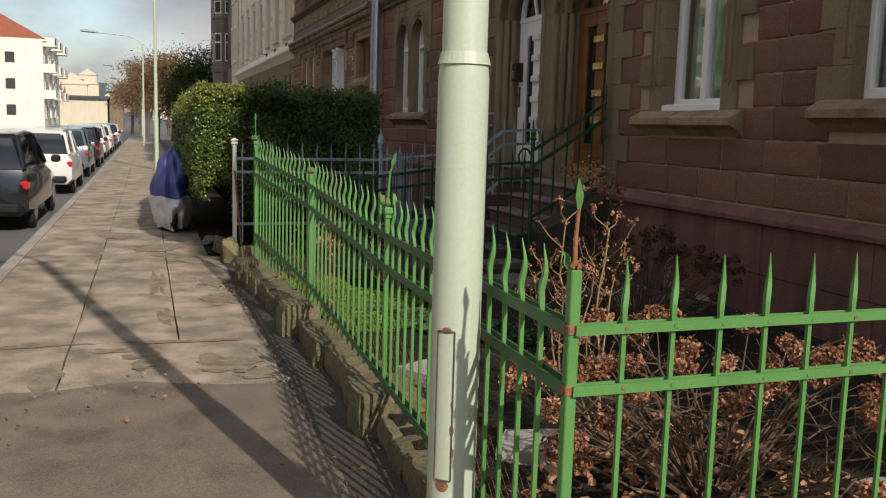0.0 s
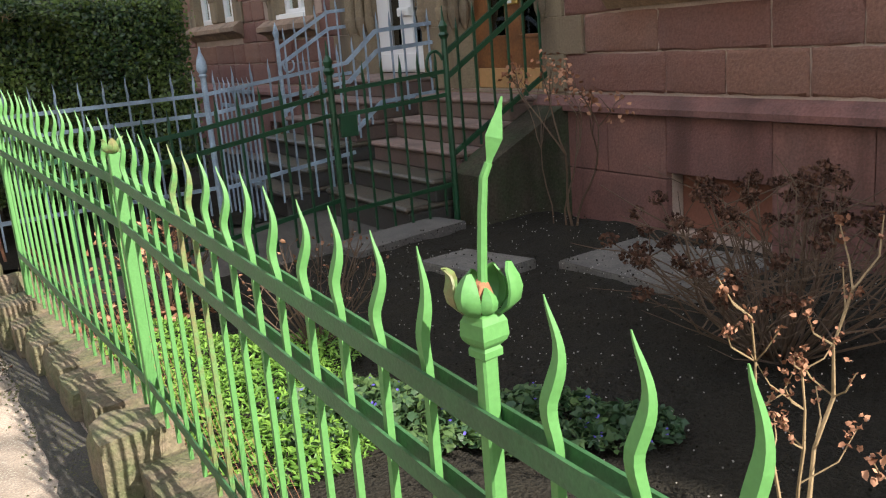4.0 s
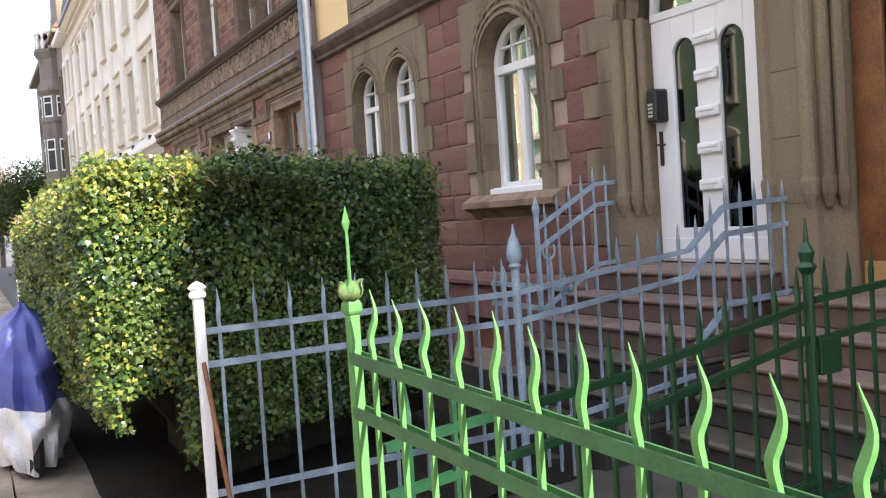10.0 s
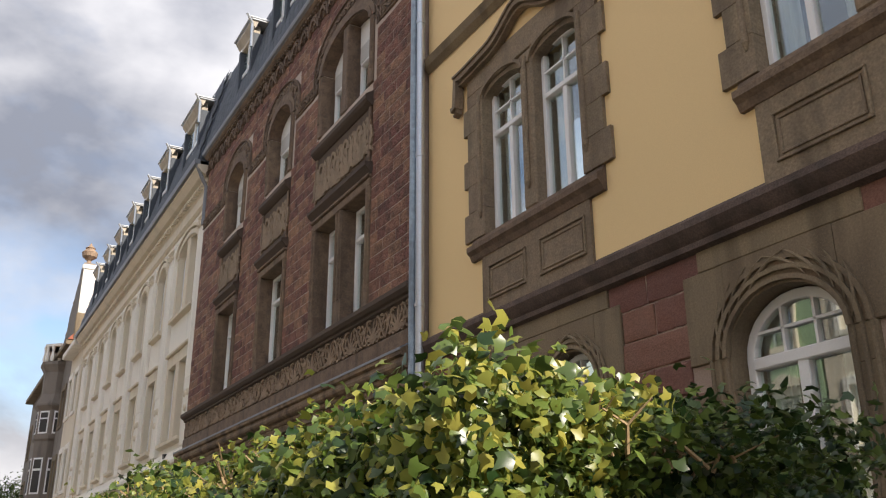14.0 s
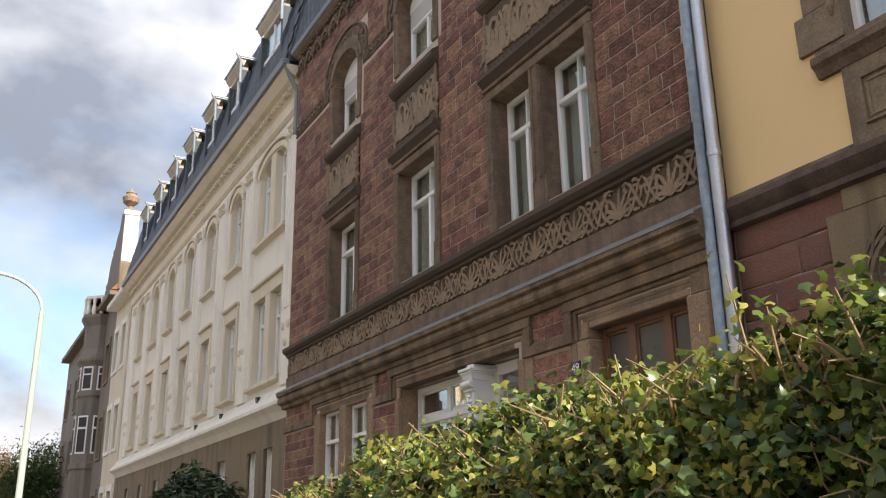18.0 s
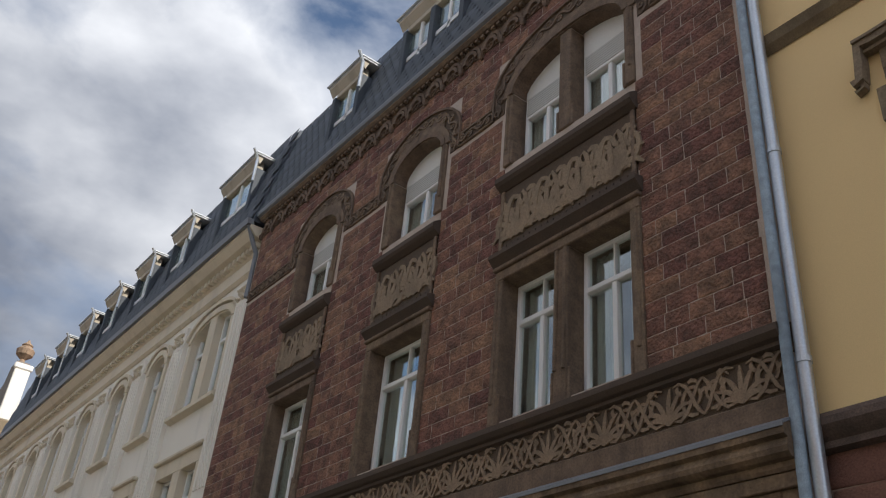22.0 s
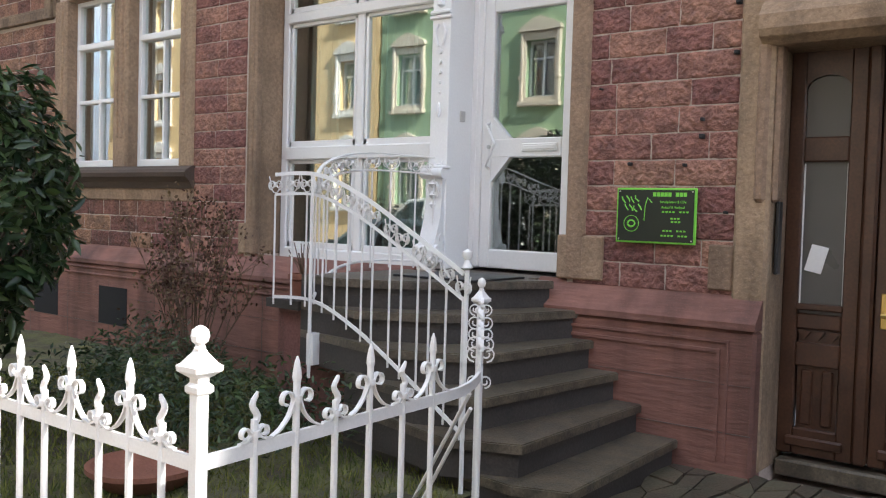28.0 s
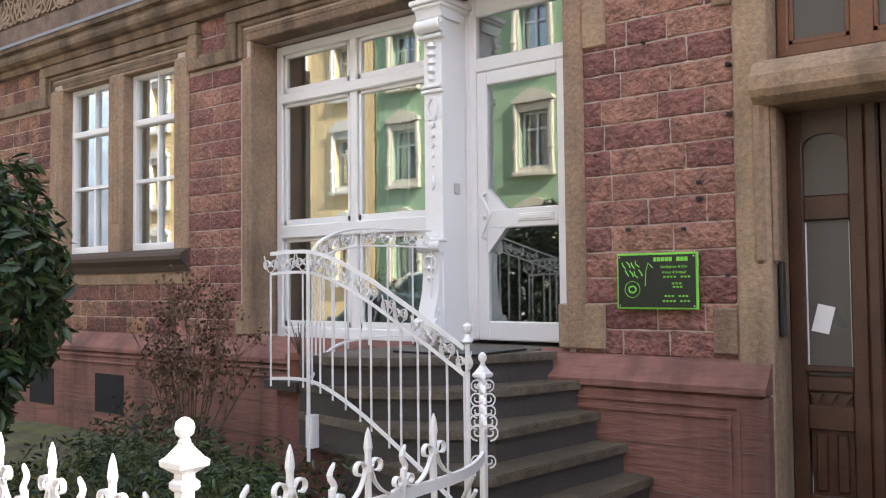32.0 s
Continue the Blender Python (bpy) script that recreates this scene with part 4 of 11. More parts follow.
def sash(parent, x, y0, y1, z0, z1, rise=0.0, transom=0.0, mullion=True, grid=(0, 0), material="white_paint", glass="glass", curtain=0.0, bar=0.055, depth=0.07, label="", lower=0.0):
    """A window: frame with transom, mullion and glazing bars as one part, each pane and the curtain below it. transom: height of the upper light."""
    zs = z1 - rise
    xa, xb = x, x + depth
    head = arc(y0, y1, zs, rise) if rise else [(y0, z1), (y1, z1)]
    under = arc(y0 + bar, y1 - bar, zs, rise - bar) if rise else [(y0 + bar, z1 - bar), (y1 - bar, z1 - bar)]
    fr = part("window", hoop([(y0, z0), *head, (y1, z0)], [(y0 + bar, z0 + bar * 1.35), *under, (y1 - bar, z0 + bar * 1.35)], xa, xb), M[material], parent, label)
    b = Build()
    zt = z1 - transom
    top = zt if transom else z1
    if transom:
        b.box(xa - 0.02, xb, y0 + bar, y1 - bar, zt - bar * 0.6, zt + bar * 0.6, 0.01)
        if grid[0]:
            span = y1 - y0 - 2 * bar
            for i in range(1, grid[0]):
                yy = y0 + bar + span * i / grid[0]
                u = (yy - (y0 + y1) / 2) / ((y1 - y0) / 2)
                zz = zs + rise * math.sqrt(max(0, 1 - u * u)) - bar * 0.5 if rise else z1 - bar
                b.box(xa + 0.005, xb - 0.01, yy - 0.011, yy + 0.011, zt, zz)
            for j in range(1, grid[1]):
                zz = zt + (z1 - zt) * j / grid[1] * 0.95
                dy = 0
                if rise and zz > zs:
                    u = math.sqrt(max(0, 1 - ((zz - zs) / rise) ** 2))
                    dy = (1 - u) * (y1 - y0) / 2
                b.box(xa + 0.005, xb - 0.01, y0 + bar + dy, y1 - bar - dy, zz - 0.011, zz + 0.011)
    if mullion:
        ym = (y0 + y1) / 2
        b.box(xa - 0.006, xb, ym - bar * 0.6, ym + bar * 0.6, z0 + bar, top - bar * 0.5, 0.008)
    if lower:
        b.box(xa, xb - 0.01, y0 + bar, y1 - bar, z0 + lower - 0.02, z0 + lower + 0.02, 0.006)
    if b.cuts:
        pieces("glazing_bar", b, M[material], fr)
    cells = []
    cols = [(y0 + bar * 0.8, (y0 + y1) / 2 - bar * 0.4), ((y0 + y1) / 2 + bar * 0.4, y1 - bar * 0.8)] if mullion else [(y0 + bar * 0.8, y1 - bar * 0.8)]
    for ya, yb in cols:
        cells.append((ya, yb, z0 + bar, top - bar * 0.4, False))
    if transom:
        cells.append((y0 + bar * 0.8, y1 - bar * 0.8, zt + bar * 0.4, z1, bool(rise)))
    elif rise:
        cells = [(a, c, d, zs, False) for a, c, d, e, g in cells] + [(y0 + bar * 0.6, y1 - bar * 0.6, zs, z1, True)]
    xg = x + depth * 0.55
    for ya, yb, za, zb, curved in cells:
        g = Build()
        if curved:
            base = min(zs, za) if transom else zs
            pts = [(yy, zz) for yy, zz in arc(ya, yb, max(za, zs), max(0.03, z1 - max(za, zs) - bar * 0.6))]
            low = [(ya, za), (yb, za)] if za < zs - 0.01 else []
            g.prism(pts[::-1] + low if low else pts[::-1], "x", xg, xg + 0.006)
        else:
            g.prism([(ya, za), (yb, za), (yb, zb - (bar * 0.5 if zb == z1 else 0)), (ya, zb - (bar * 0.5 if zb == z1 else 0))], "x", xg, xg + 0.006)
        pane = part("pane", g, M[glass], fr)
        pane.visible_shadow = False
    if curtain:
        rng = random.Random(int((y0 * 37 + z0 * 11) * 10))
        g = Build()
        w = (y1 - y0) * curtain / 2
        for ya, yb in ((y0 + 0.02, y0 + w), (y1 - w, y1 - 0.02)):
            n = max(6, int((yb - ya) / 0.025))
            pts = [(x + 0.16 + 0.02 * math.sin(i * 1.9 + rng.random()), ya + (yb - ya) * i / n) for i in range(n + 1)]
            g.add([(p[0], p[1], z0 + 0.03) for p in pts] + [(p[0], p[1], z1 - 0.03) for p in pts], [(i, i + 1, n + 2 + i, n + 1 + i) for i in range(n)])
        part("curtain", g, M["curtain"], fr, "pale hanging curtain")
    return fr


def mould(b, outline, y0, y1):
    """A moulding of the given (x, z) outline along y."""
    return b.prism(outline, "y", y0, y1)


def leaf_scroll(b, x, y, z, w, h, flip=1, thick=0.03, rng=None):
    """A carved palmette with curling side leaves in a field w wide and h high."""
    def strip(pts, a, taper):
        b.tube([(x, y + p[0] * w * flip, z + p[1] * h) for p in pts], 0.01, flat=(a * 1.0 * abs(h) * 1.35, thick, (0, 0.3, 1)), taper=taper)
    tp = [0.8, 1.15, 1.2, 1.0, 0.75, 0.45]
    for s in (-1, 1):
        for ang, ln in ((8, 0.42), (24, 0.5), (42, 0.52), (62, 0.5)):
            a0 = radians(ang)
            pts = [(s * 0.01, 0.06)]
            for i in range(1, 6):
                t = i / 5
                bend = a0 + t * t * 0.75
                pts.append((s * math.sin(bend) * ln * t * 0.55, 0.06 + math.cos(bend * 0.82) * ln * t * 1.62))
            strip(pts, 0.045, tp)
        # a spiral runner between the palmettes
        pts = []
        for i in range(15):
            t = i / 14
            r = 0.33 * (1 - 0.78 * t)
            a = -1.2 + t * 6.6
            pts.append((s * (0.36 + 0.32 * r * math.cos(a)), 0.48 + r * math.sin(a) * 1.15))
        strip(pts, 0.035, [1.1 - 0.5 * i / 14 for i in range(15)])
        strip([(s * 0.05, 0.06), (s * 0.16, 0.03), (s * 0.28, 0.08), (s * 0.4, 0.06), (s * 0.5, 0.1)], 0.035, [0.7, 1, 1, 1, 0.7])
        strip([(s * 0.1, 0.62), (s * 0.2, 0.8), (s * 0.3, 0.78), (s * 0.34, 0.62), (s * 0.27, 0.5)], 0.04, [0.6, 1, 1.1, 1, 0.5])
        strip([(s * 0.14, 0.12), (s * 0.24, 0.26), (s * 0.22, 0.42), (s * 0.13, 0.4)], 0.045, [0.6, 1.1, 1, 0.4])
        strip([(s * 0.3, 0.86), (s * 0.38, 0.97), (s * 0.47, 0.9), (s * 0.5, 0.78)], 0.035, [0.5, 1, 1, 0.5])


# ---- yellow and red sandstone house ----
rng = random.Random(11)
yh = thing("house", "three-storey house, red sandstone ground floor, yellow plaster above", "house")
X = 4.88
MID = 10.6


def both(y0, y1):
    return [(y0, y1), (2 * MID - y1, 2 * MID - y0)]


Y_ARCH = both(13.36, 14.34)                         # single arched windows
Y_TWIN = both(15.89, 16.64) + both(16.93, 17.71)    # twin arched windows
Y_UP = both(15.86, 16.64) + both(16.87, 17.64) + both(11.80, 12.70) + both(12.90, 13.74)
WHITE_DOOR, ORANGE_DOOR = (10.84, 12.05), (9.065, 10.195)
CELLAR = [(6.80, 7.60, 0.03, 0.415), (14.2, 14.9, 0.09, 0.44)]
H0, HC = 0.93, 0.2745
holes = [(a, b, 1.74, 3.47) for a, b in Y_ARCH] + [(a, b, 1.80, 3.50) for a, b in Y_TWIN] + [(a, b, 5.12, 6.98) for a, b in Y_UP]
holes += [(WHITE_DOOR[0] - 0.115, WHITE_DOOR[1] + 0.115, 0.9, 3.60), (ORANGE_DOOR[0] - 0.115, ORANGE_DOOR[1] + 0.115, 0.8, 3.50)] + CELLAR
lower = wall_with_holes(X, X + 0.42, -5, 19.02, -0.4, 4.12, holes)
wall_y = part("wall", lower, M["mortar_dark"], yh, "red sandstone ground-floor wall")
wall_u = part("upper_wall", wall_with_holes(X - 0.02, X + 0.42, -5, 19.02, 4.12, 11.6, holes), M["yellow"], yh, "smooth yellow plaster wall")
# rusticated blocks, broken by the tan surrounds
gaps = []
for a, b in Y_ARCH:
    for i in range(11):
        e = 0.42 if i % 2 else 0.22
        gaps.append((a - e, b + e, H0 + i * HC, H0 + (i + 1) * HC) if i > 1 else (0, 0, 0, 0))
for (a, b), (c, d) in ((Y_TWIN[0], Y_TWIN[2]), (Y_TWIN[3], Y_TWIN[1])):
    for i in range(11):
        e = 0.36 if i % 2 else 0.2
        if i > 1:
            gaps.append((a - e, d + e, H0 + i * HC, H0 + (i + 1) * HC))
for i in range(11):
    e = 0.62 if i % 2 else 0.4
    gaps.append((ORANGE_DOOR[0] - e, WHITE_DOOR[1] + e, H0 + i * HC, H0 + (i + 1) * HC))
gaps = [g for g in gaps if g[1] > g[0]]
stones = courses(0.0, 19.0, H0, H0 + 11 * HC, HC, 0.66, gaps, rng)
near = [s for s in stones if s[0] > 2.2]
# plinth blocks, large and smooth, with a weathered ledge
b = Build()
pl = courses(0.0, 19.0, -0.05, 0.79, 0.42, 1.1, [(a - 0.02, c + 0.02, d, e + 0.02) for a, c, d, e in CELLAR], rng)
for y, w, z, h in pl:
    p = Build().box(X - 0.05, X + 0.05, y - 0.003, y + w + 0.003, z - 0.003, z + h + 0.003, 0.004)
    part("plinth_stone", p, M["redstone_flat"], wall_y)
mould(b, [(X - 0.06, 0.79), (X - 0.10, 0.80), (X - 0.10, 0.84), (X - 0.06, 0.885), (X + 0.02, 0.925), (X + 0.02, 0.79)], -1, 19.0)
part("plinth_ledge", b, M["redstone_flat"], yh, "dark weathered plinth ledge")
for a, c, d, e in CELLAR:
    part("plinth_stone", Build().box(X - 0.049, X + 0.05, a - 0.02, c + 0.02, e, 0.795, 0.004), M["redstone_flat"], wall_y)
    p = Build().box(X + 0.08, X + 0.11, a, c, d, e)
    part("cellar_hatch", p, M["terracotta"], yh, "rust-red cellar window board")
# string courses and eaves
b = Build()
mould(b, [(X - 0.03, 3.93), (X - 0.08, 3.95), (X - 0.08, 4.0), (X - 0.11, 4.03), (X - 0.14, 4.07), (X - 0.16, 4.10), (X - 0.16, 4.155), (X - 0.06, 4.19), (X - 0.02, 4.25), (X + 0.05, 4.25), (X + 0.05, 3.93)], -5, 19.0)
part("string_course", b, M["ledge"], yh, "dark brown sandstone string course")
b = Build()
mould(b, [(X - 0.03, 7.86), (X - 0.10, 7.93), (X - 0.14, 8.02), (X - 0.03, 8.06)], -5, 19.0)
part("string_course", b, M["tanstone"], yh)
b = Build()
mould(b, [(X - 0.03, 11.3), (X - 0.2, 11.5), (X - 0.42, 11.62), (X - 0.42, 11.78), (X + 0.4, 11.8), (X + 0.4, 11.3)], -5, 19.0)
part("eaves_moulding", b, M["tanstone"], yh)


QUOINS = []


def jambs(b, x, y0, y1, z0, z1, e0, e1, first=0, high=HC, deep=0.30, proud=0.035):
    """Quoins of alternating length on both sides of an opening, to be laid under their surround."""
    i, z = first, z0
    while z < z1 - 0.01:
        zt = min(z1, z + high)
        e = e1 if i % 2 else e0
        QUOINS.append((x - proud, x + deep, y0 - e + 0.004, y0, z + 0.0012, zt - 0.0012, 0.004))
        QUOINS.append((x - proud, x + deep, y1, y1 + e - 0.004, z + 0.0012, zt - 0.0012, 0.004))
        i, z = i + 1, zt


def lay_quoins(surround, material):
    for q in QUOINS:
        part("quoin_stone", Build().box(*q), material, surround)
    QUOINS.clear()


def feathers(b, ym, half, zs, rise, near, far, n):
    """Overlapping strokes that rise across the rolls round an arch and taper at both ends."""
    for k in range(n):
        for sg in (-1, 1):
            t0, t1 = 0.10 + 1.25 * k / n, 0.10 + 1.25 * k / n + 0.62
            pts = []
            for i in range(9):
                u = i / 8
                a = t0 + (t1 - t0) * u
                o = near + (far - near) * u
                pts.append((X - 0.048, ym + sg * (half + o) * math.cos(a), zs + (rise + o) * math.sin(a)))
            b.tube(pts, 0.014, n=6, taper=[0.3, 0.7, 1, 1.1, 1.1, 1.05, 0.9, 0.6, 0.25])


for k, (a, c) in enumerate(Y_ARCH):
    b = Build()
    jambs(b, X, a, c, H0 + 2 * HC + 0.23, 3.05, 0.22, 0.42, 0)
    arch_fill(b, X - 0.03, X + 0.3, a, c, 3.05, 0.42, 3.76)
    b.box(X - 0.03, X + 0.3, a - 0.42, a, 3.05, 3.76, 0.008).box(X - 0.03, X + 0.3, c, c + 0.42, 3.05, 3.76, 0.008)
    b.box(X - 0.03, X + 0.1, a - 0.25, c + 0.25, 3.763, 3.95, 0.008)
    surround = pieces("window_surround", b, M["tanstone"], yh, "tan sandstone window surround")
    lay_quoins(surround, M["tanstone"])
    b = Build()
    for o, x in ((0.02, 0.07), (0.095, 0.06), (0.17, 0.055)):
        arch_band(b, X - x, X - 0.025, a - o, c + o, 3.05, 0.42 + o, 0.035)
        for sg, yy in ((-1, a), (1, c)):
            b.rod((X - 0.035, yy + sg * (o + 0.018), 2.08 - o * 0.5), (X - 0.035, yy + sg * (o + 0.018), 3.05), 0.02)
            b.lathe([(0.006, -0.10), (0.018, -0.04), (0.02, 0.0)], (X - 0.035, yy + sg * (o + 0.018), 2.08 - o * 0.5), 8)
    feathers(b, (a + c) / 2, (c - a) / 2, 3.05, 0.42, 0.06, 0.24, 5)
    pieces("arch_moulding", b, M["tanstone"], surround)
    b = Build()
    mould(b, [(X - 0.17, 1.60), (X - 0.17, 1.66), (X - 0.04, 1.735), (X + 0.25, 1.745), (X + 0.25, 1.5), (X - 0.02, 1.5), (X - 0.07, 1.56)], a - 0.34, c + 0.34)
    part("window_sill", b, M["brownsand"], surround, "weathered dark stone sill")
    part("sill_board", Build().box(X + 0.02, X + 0.13, a + 0.002, c - 0.002, 1.746, 1.80, 0.008).box(X - 0.02, X + 0.02, a + 0.002, c - 0.002, 1.70, 1.79, 0.006), M["white_paint"], surround, "white sill board")
    sash(yh, X + 0.12, a, c, 1.75, 3.46, rise=0.42, transom=0.47, grid=(3, 2), curtain=0.62, bar=0.075, label="white arched window with a mullion")
for (a, c), (d, e) in ((Y_TWIN[0], Y_TWIN[2]), (Y_TWIN[3], Y_TWIN[1])):
    b = Build()
    jambs(b, X, a, e, H0 + 2 * HC + 0.29, 3.15, 0.2, 0.36, 1)
    b.box(X - 0.03, X + 0.3, c, d, 1.8, 3.15, 0.02)
    for p, q in ((a, c), (d, e)):
        arch_fill(b, X - 0.03, X + 0.3, p, q, 3.15, 0.34, 3.76)
    for p, q in ((a - 0.36, a), (c, d), (e, e + 0.36)):
        b.box(X - 0.03, X + 0.3, p, q, 3.15, 3.76, 0.006)
    b.box(X - 0.03, X + 0.1, a - 0.2, e + 0.2, 3.763, 3.95, 0.008)
    surround = pieces("window_surround", b, M["tanstone"], yh, "tan sandstone twin window surround")
    lay_quoins(surround, M["tanstone"])
    b = Build()
    for p, q in ((a, c), (d, e)):
        arch_band(b, X - 0.07, X - 0.025, p - 0.02, q + 0.02, 3.15, 0.36, 0.032)
        arch_band(b, X - 0.055, X - 0.025, p - 0.075, q + 0.075, 3.15, 0.42, 0.03)
        arch_band(b, X - 0.05, X - 0.025, p - 0.125, q + 0.125, 3.15, 0.47, 0.028)
        for yy in (p - 0.036, q + 0.036, p - 0.09, q + 0.09):
            b.rod((X - 0.035, yy, 2.1), (X - 0.035, yy, 3.15), 0.018)
        feathers(b, (p + q) / 2, (q - p) / 2, 3.15, 0.34, 0.05, 0.17, 4)
    pieces("arch_moulding", b, M["tanstone"], surround)
    b = Build()
    mould(b, [(X - 0.16, 1.66), (X - 0.16, 1.72), (X - 0.04, 1.795), (X + 0.25, 1.80), (X + 0.25, 1.56), (X - 0.02, 1.56), (X - 0.07, 1.62)], a - 0.3, e + 0.3)
    part("window_sill", b, M["brownsand"], surround, "weathered dark stone sill")
    for p, q in ((a, c), (d, e)):
        sash(yh, X + 0.09, p, q, 1.80, 3.49, rise=0.34, transom=0.47, grid=(2, 2), curtain=0.5, mullion=True, bar=0.06, label="narrow white arched window")
# first-floor twin windows with panelled aprons
for (a, c), (d, e), wide in ((Y_UP[0], Y_UP[2], 0.34), (Y_UP[3], Y_UP[1], 0.34), (Y_UP[4], Y_UP[6], 0.27), (Y_UP[7], Y_UP[5], 0.27)):
    b = Build()
    jambs(b, X, a, e, 5.12, 6.98, wide, wide + 0.09, 1, high=0.34, proud=0.06)
    b.box(X - 0.05, X + 0.3, c, d, 5.12, 6.98, 0.02)
    b.box(X - 0.06, X + 0.2, a - wide, e + wide, 6.98, 7.30, 0.01)
    for p in (a - 0.07, c + (d - c) / 2, e + 0.07):
        b.rod((X - 0.065, p, 5.45), (X - 0.065, p, 6.9), 0.028, n=8)
        b.lathe([(0.01, -0.12), (0.035, -0.05), (0.03, 0.0)], (X - 0.065, p, 5.45), 8)
    for p, q in ((a, c), (d, e)):
        arch_fill(b, X - 0.025, X + 0.12, p, q, 6.80, 0.13, 6.99)
        arch_band(b, X - 0.075, X - 0.02, p - 0.03, q + 0.03, 6.80, 0.20, 0.04)
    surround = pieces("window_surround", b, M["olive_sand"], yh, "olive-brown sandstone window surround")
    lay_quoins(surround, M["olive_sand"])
    b = Build()
    mould(b, [(X - 0.13, 4.96), (X - 0.13, 5.02), (X - 0.06, 5.07), (X - 0.04, 5.12), (X + 0.25, 5.12), (X + 0.25, 4.86), (X - 0.06, 4.86), (X - 0.09, 4.92)], a - wide + 0.06, e + wide - 0.06)
    part("window_sill", b, M["soot_sand"], surround, "dark weathered sill moulding")
    b = Build()
    b.box(X - 0.05, X + 0.05, a - 0.05, e + 0.08, 4.20, 4.86)
    n0 = (a + e) / 2
    for p, q in ((a + 0.03, n0 - 0.12), (n0 + 0.12, e - 0.06)):    # sunk panels: an outer and an inner rim
        for o, x in ((0.0, 0.072), (0.045, 0.062)):
            u, v, za, zb = p + o, q - o, 4.335 + o, 4.725 - o
            b.box(X - x, X - 0.045, u, v, za, za + 0.022, 0.005).box(X - x, X - 0.045, u, v, zb - 0.022, zb, 0.005)
            b.box(X - x + 0.001, X - 0.045, u, u + 0.022, za + 0.021, zb - 0.021, 0.003).box(X - x + 0.001, X - 0.045, v - 0.022, v, za + 0.021, zb - 0.021, 0.003)
    pieces("apron_panel", b, M["olive_sand"], surround)
    b = Build()
    pts = []
    L = e - a + 2 * wide + 0.26
    for i in range(25):
        t = i / 24 * 2 - 1
        pts.append((X - 0.10, n0 + t * L / 2, 7.27 + 0.27 * math.exp(-(t * 2.6) ** 2) + 0.04 * math.cos(t * 9) * (1 - abs(t))))
    pts = [(X - 0.10, n0 - L / 2 - 0.10, 6.90), (X - 0.10, n0 - L / 2 - 0.03, 6.92), (X - 0.10, n0 - L / 2 - 0.01, 7.1)] + pts + [(X - 0.10, n0 + L / 2 + 0.01, 7.1), (X - 0.10, n0 + L / 2 + 0.03, 6.92), (X - 0.10, n0 + L / 2 + 0.10, 6.90)]
    b.tube(pts, 0.05, flat=(0.12, 0.07, (1, 0, 0)))
    b.tube([(p[0] + 0.02, p[1], p[2] - 0.065) for p in pts], 0.05, flat=(0.08, 0.035, (1, 0, 0)))
    b.tube([(p[0] - 0.005, n0 + (p[1] - n0) * 1.02, p[2] + 0.045) for p in pts[3:-3]], 0.05, flat=(0.15, 0.03, (1, 0, 0)))
    b.lathe([(0.05, 0.0), (0.06, 0.05), (0.03, 0.09), (0.005, 0.15)], (X - 0.1, n0, 7.55), 8)
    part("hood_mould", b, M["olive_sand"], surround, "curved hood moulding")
    for p, q in ((a, c), (d, e)):
        sash(yh, X + 0.08, p, q, 5.12, 6.97, transom=0.62, grid=(2, 2), curtain=0.55, bar=0.055, label="white sash window with curtains")
# doors' shared tan stone bay
b = Build()
o0, o1, w0, w1 = *ORANGE_DOOR, *WHITE_DOOR
for i in range(11):
    e = 0.62 if i % 2 else 0.4
    z0, z1 = H0 + i * HC, H0 + (i + 1) * HC
    QUOINS.append((X - 0.03, X + 0.3, o0 - e + 0.004, o0 - 0.12, z0 + 0.0012, z1 - 0.0012, 0.003))
    QUOINS.append((X - 0.03, X + 0.3, w1 + 0.12, w1 + e - 0.004, z0 + 0.0012, z1 - 0.0012, 0.003))
for za, zb in ((0, 2), (2, 3.6), (3.6, 5.2), (5.2, 7.4), (7.4, 9), (9, 11)):    # tall smooth stones between the doors
    QUOINS.append((X - 0.03, X + 0.3, o1 + 0.12, w0 - 0.12, H0 + za * HC + 0.0012, H0 + zb * HC - 0.0012, 0.003))
arch_fill(b, X - 0.03, X + 0.3, w0 - 0.12, w1 + 0.12, 3.05, 0.62, 3.95)
arch_fill(b, X - 0.03, X + 0.3, o0 - 0.12, o1 + 0.12, 2.95, 0.62, 3.95)
b.box(X - 0.02, X + 0.3, o0 - 0.6, w1 + 0.6, -0.1, 0.92)
bay = pieces("door_surround", b, M["tanstone"], yh, "tan sandstone wall round the two front doors")
lay_quoins(bay, M["tanstone"])
for y0, y1, zs in ((o0, o1, 2.95), (w0, w1, 3.05)):
    b = Build()
    for s, yy in ((-1, y0), (1, y1)):
        for k, (dx, dy, r) in enumerate(((0.14, 0.035, 0.04), (0.06, 0.09, 0.045), (-0.02, 0.16, 0.05))):
            b.rod((X + dx, yy + s * dy, 1.62), (X + dx, yy + s * dy, zs), r, n=10)
            b.lathe([(r * 0.5, -0.17), (r * 1.15, -0.08), (r * 1.3, 0.0), (r * 1.15, 0.03)], (X + dx, yy + s * dy, 1.62), 10)
        b.prism([(X + 0.29, yy - s * 0.004), (X + 0.29, yy + s * 0.13), (X + 0.02, yy + s * 0.13)], "z", 0.92, zs)
    arch_band(b, X - 0.07, X, y0 - 0.12, y1 + 0.12, zs, 0.62, 0.07)
    arch_band(b, X + 0.05, X + 0.13, y0 - 0.04, y1 + 0.04, zs, 0.56, 0.06)
    pieces("door_jamb_moulding", b, M["tanstone"], bay)


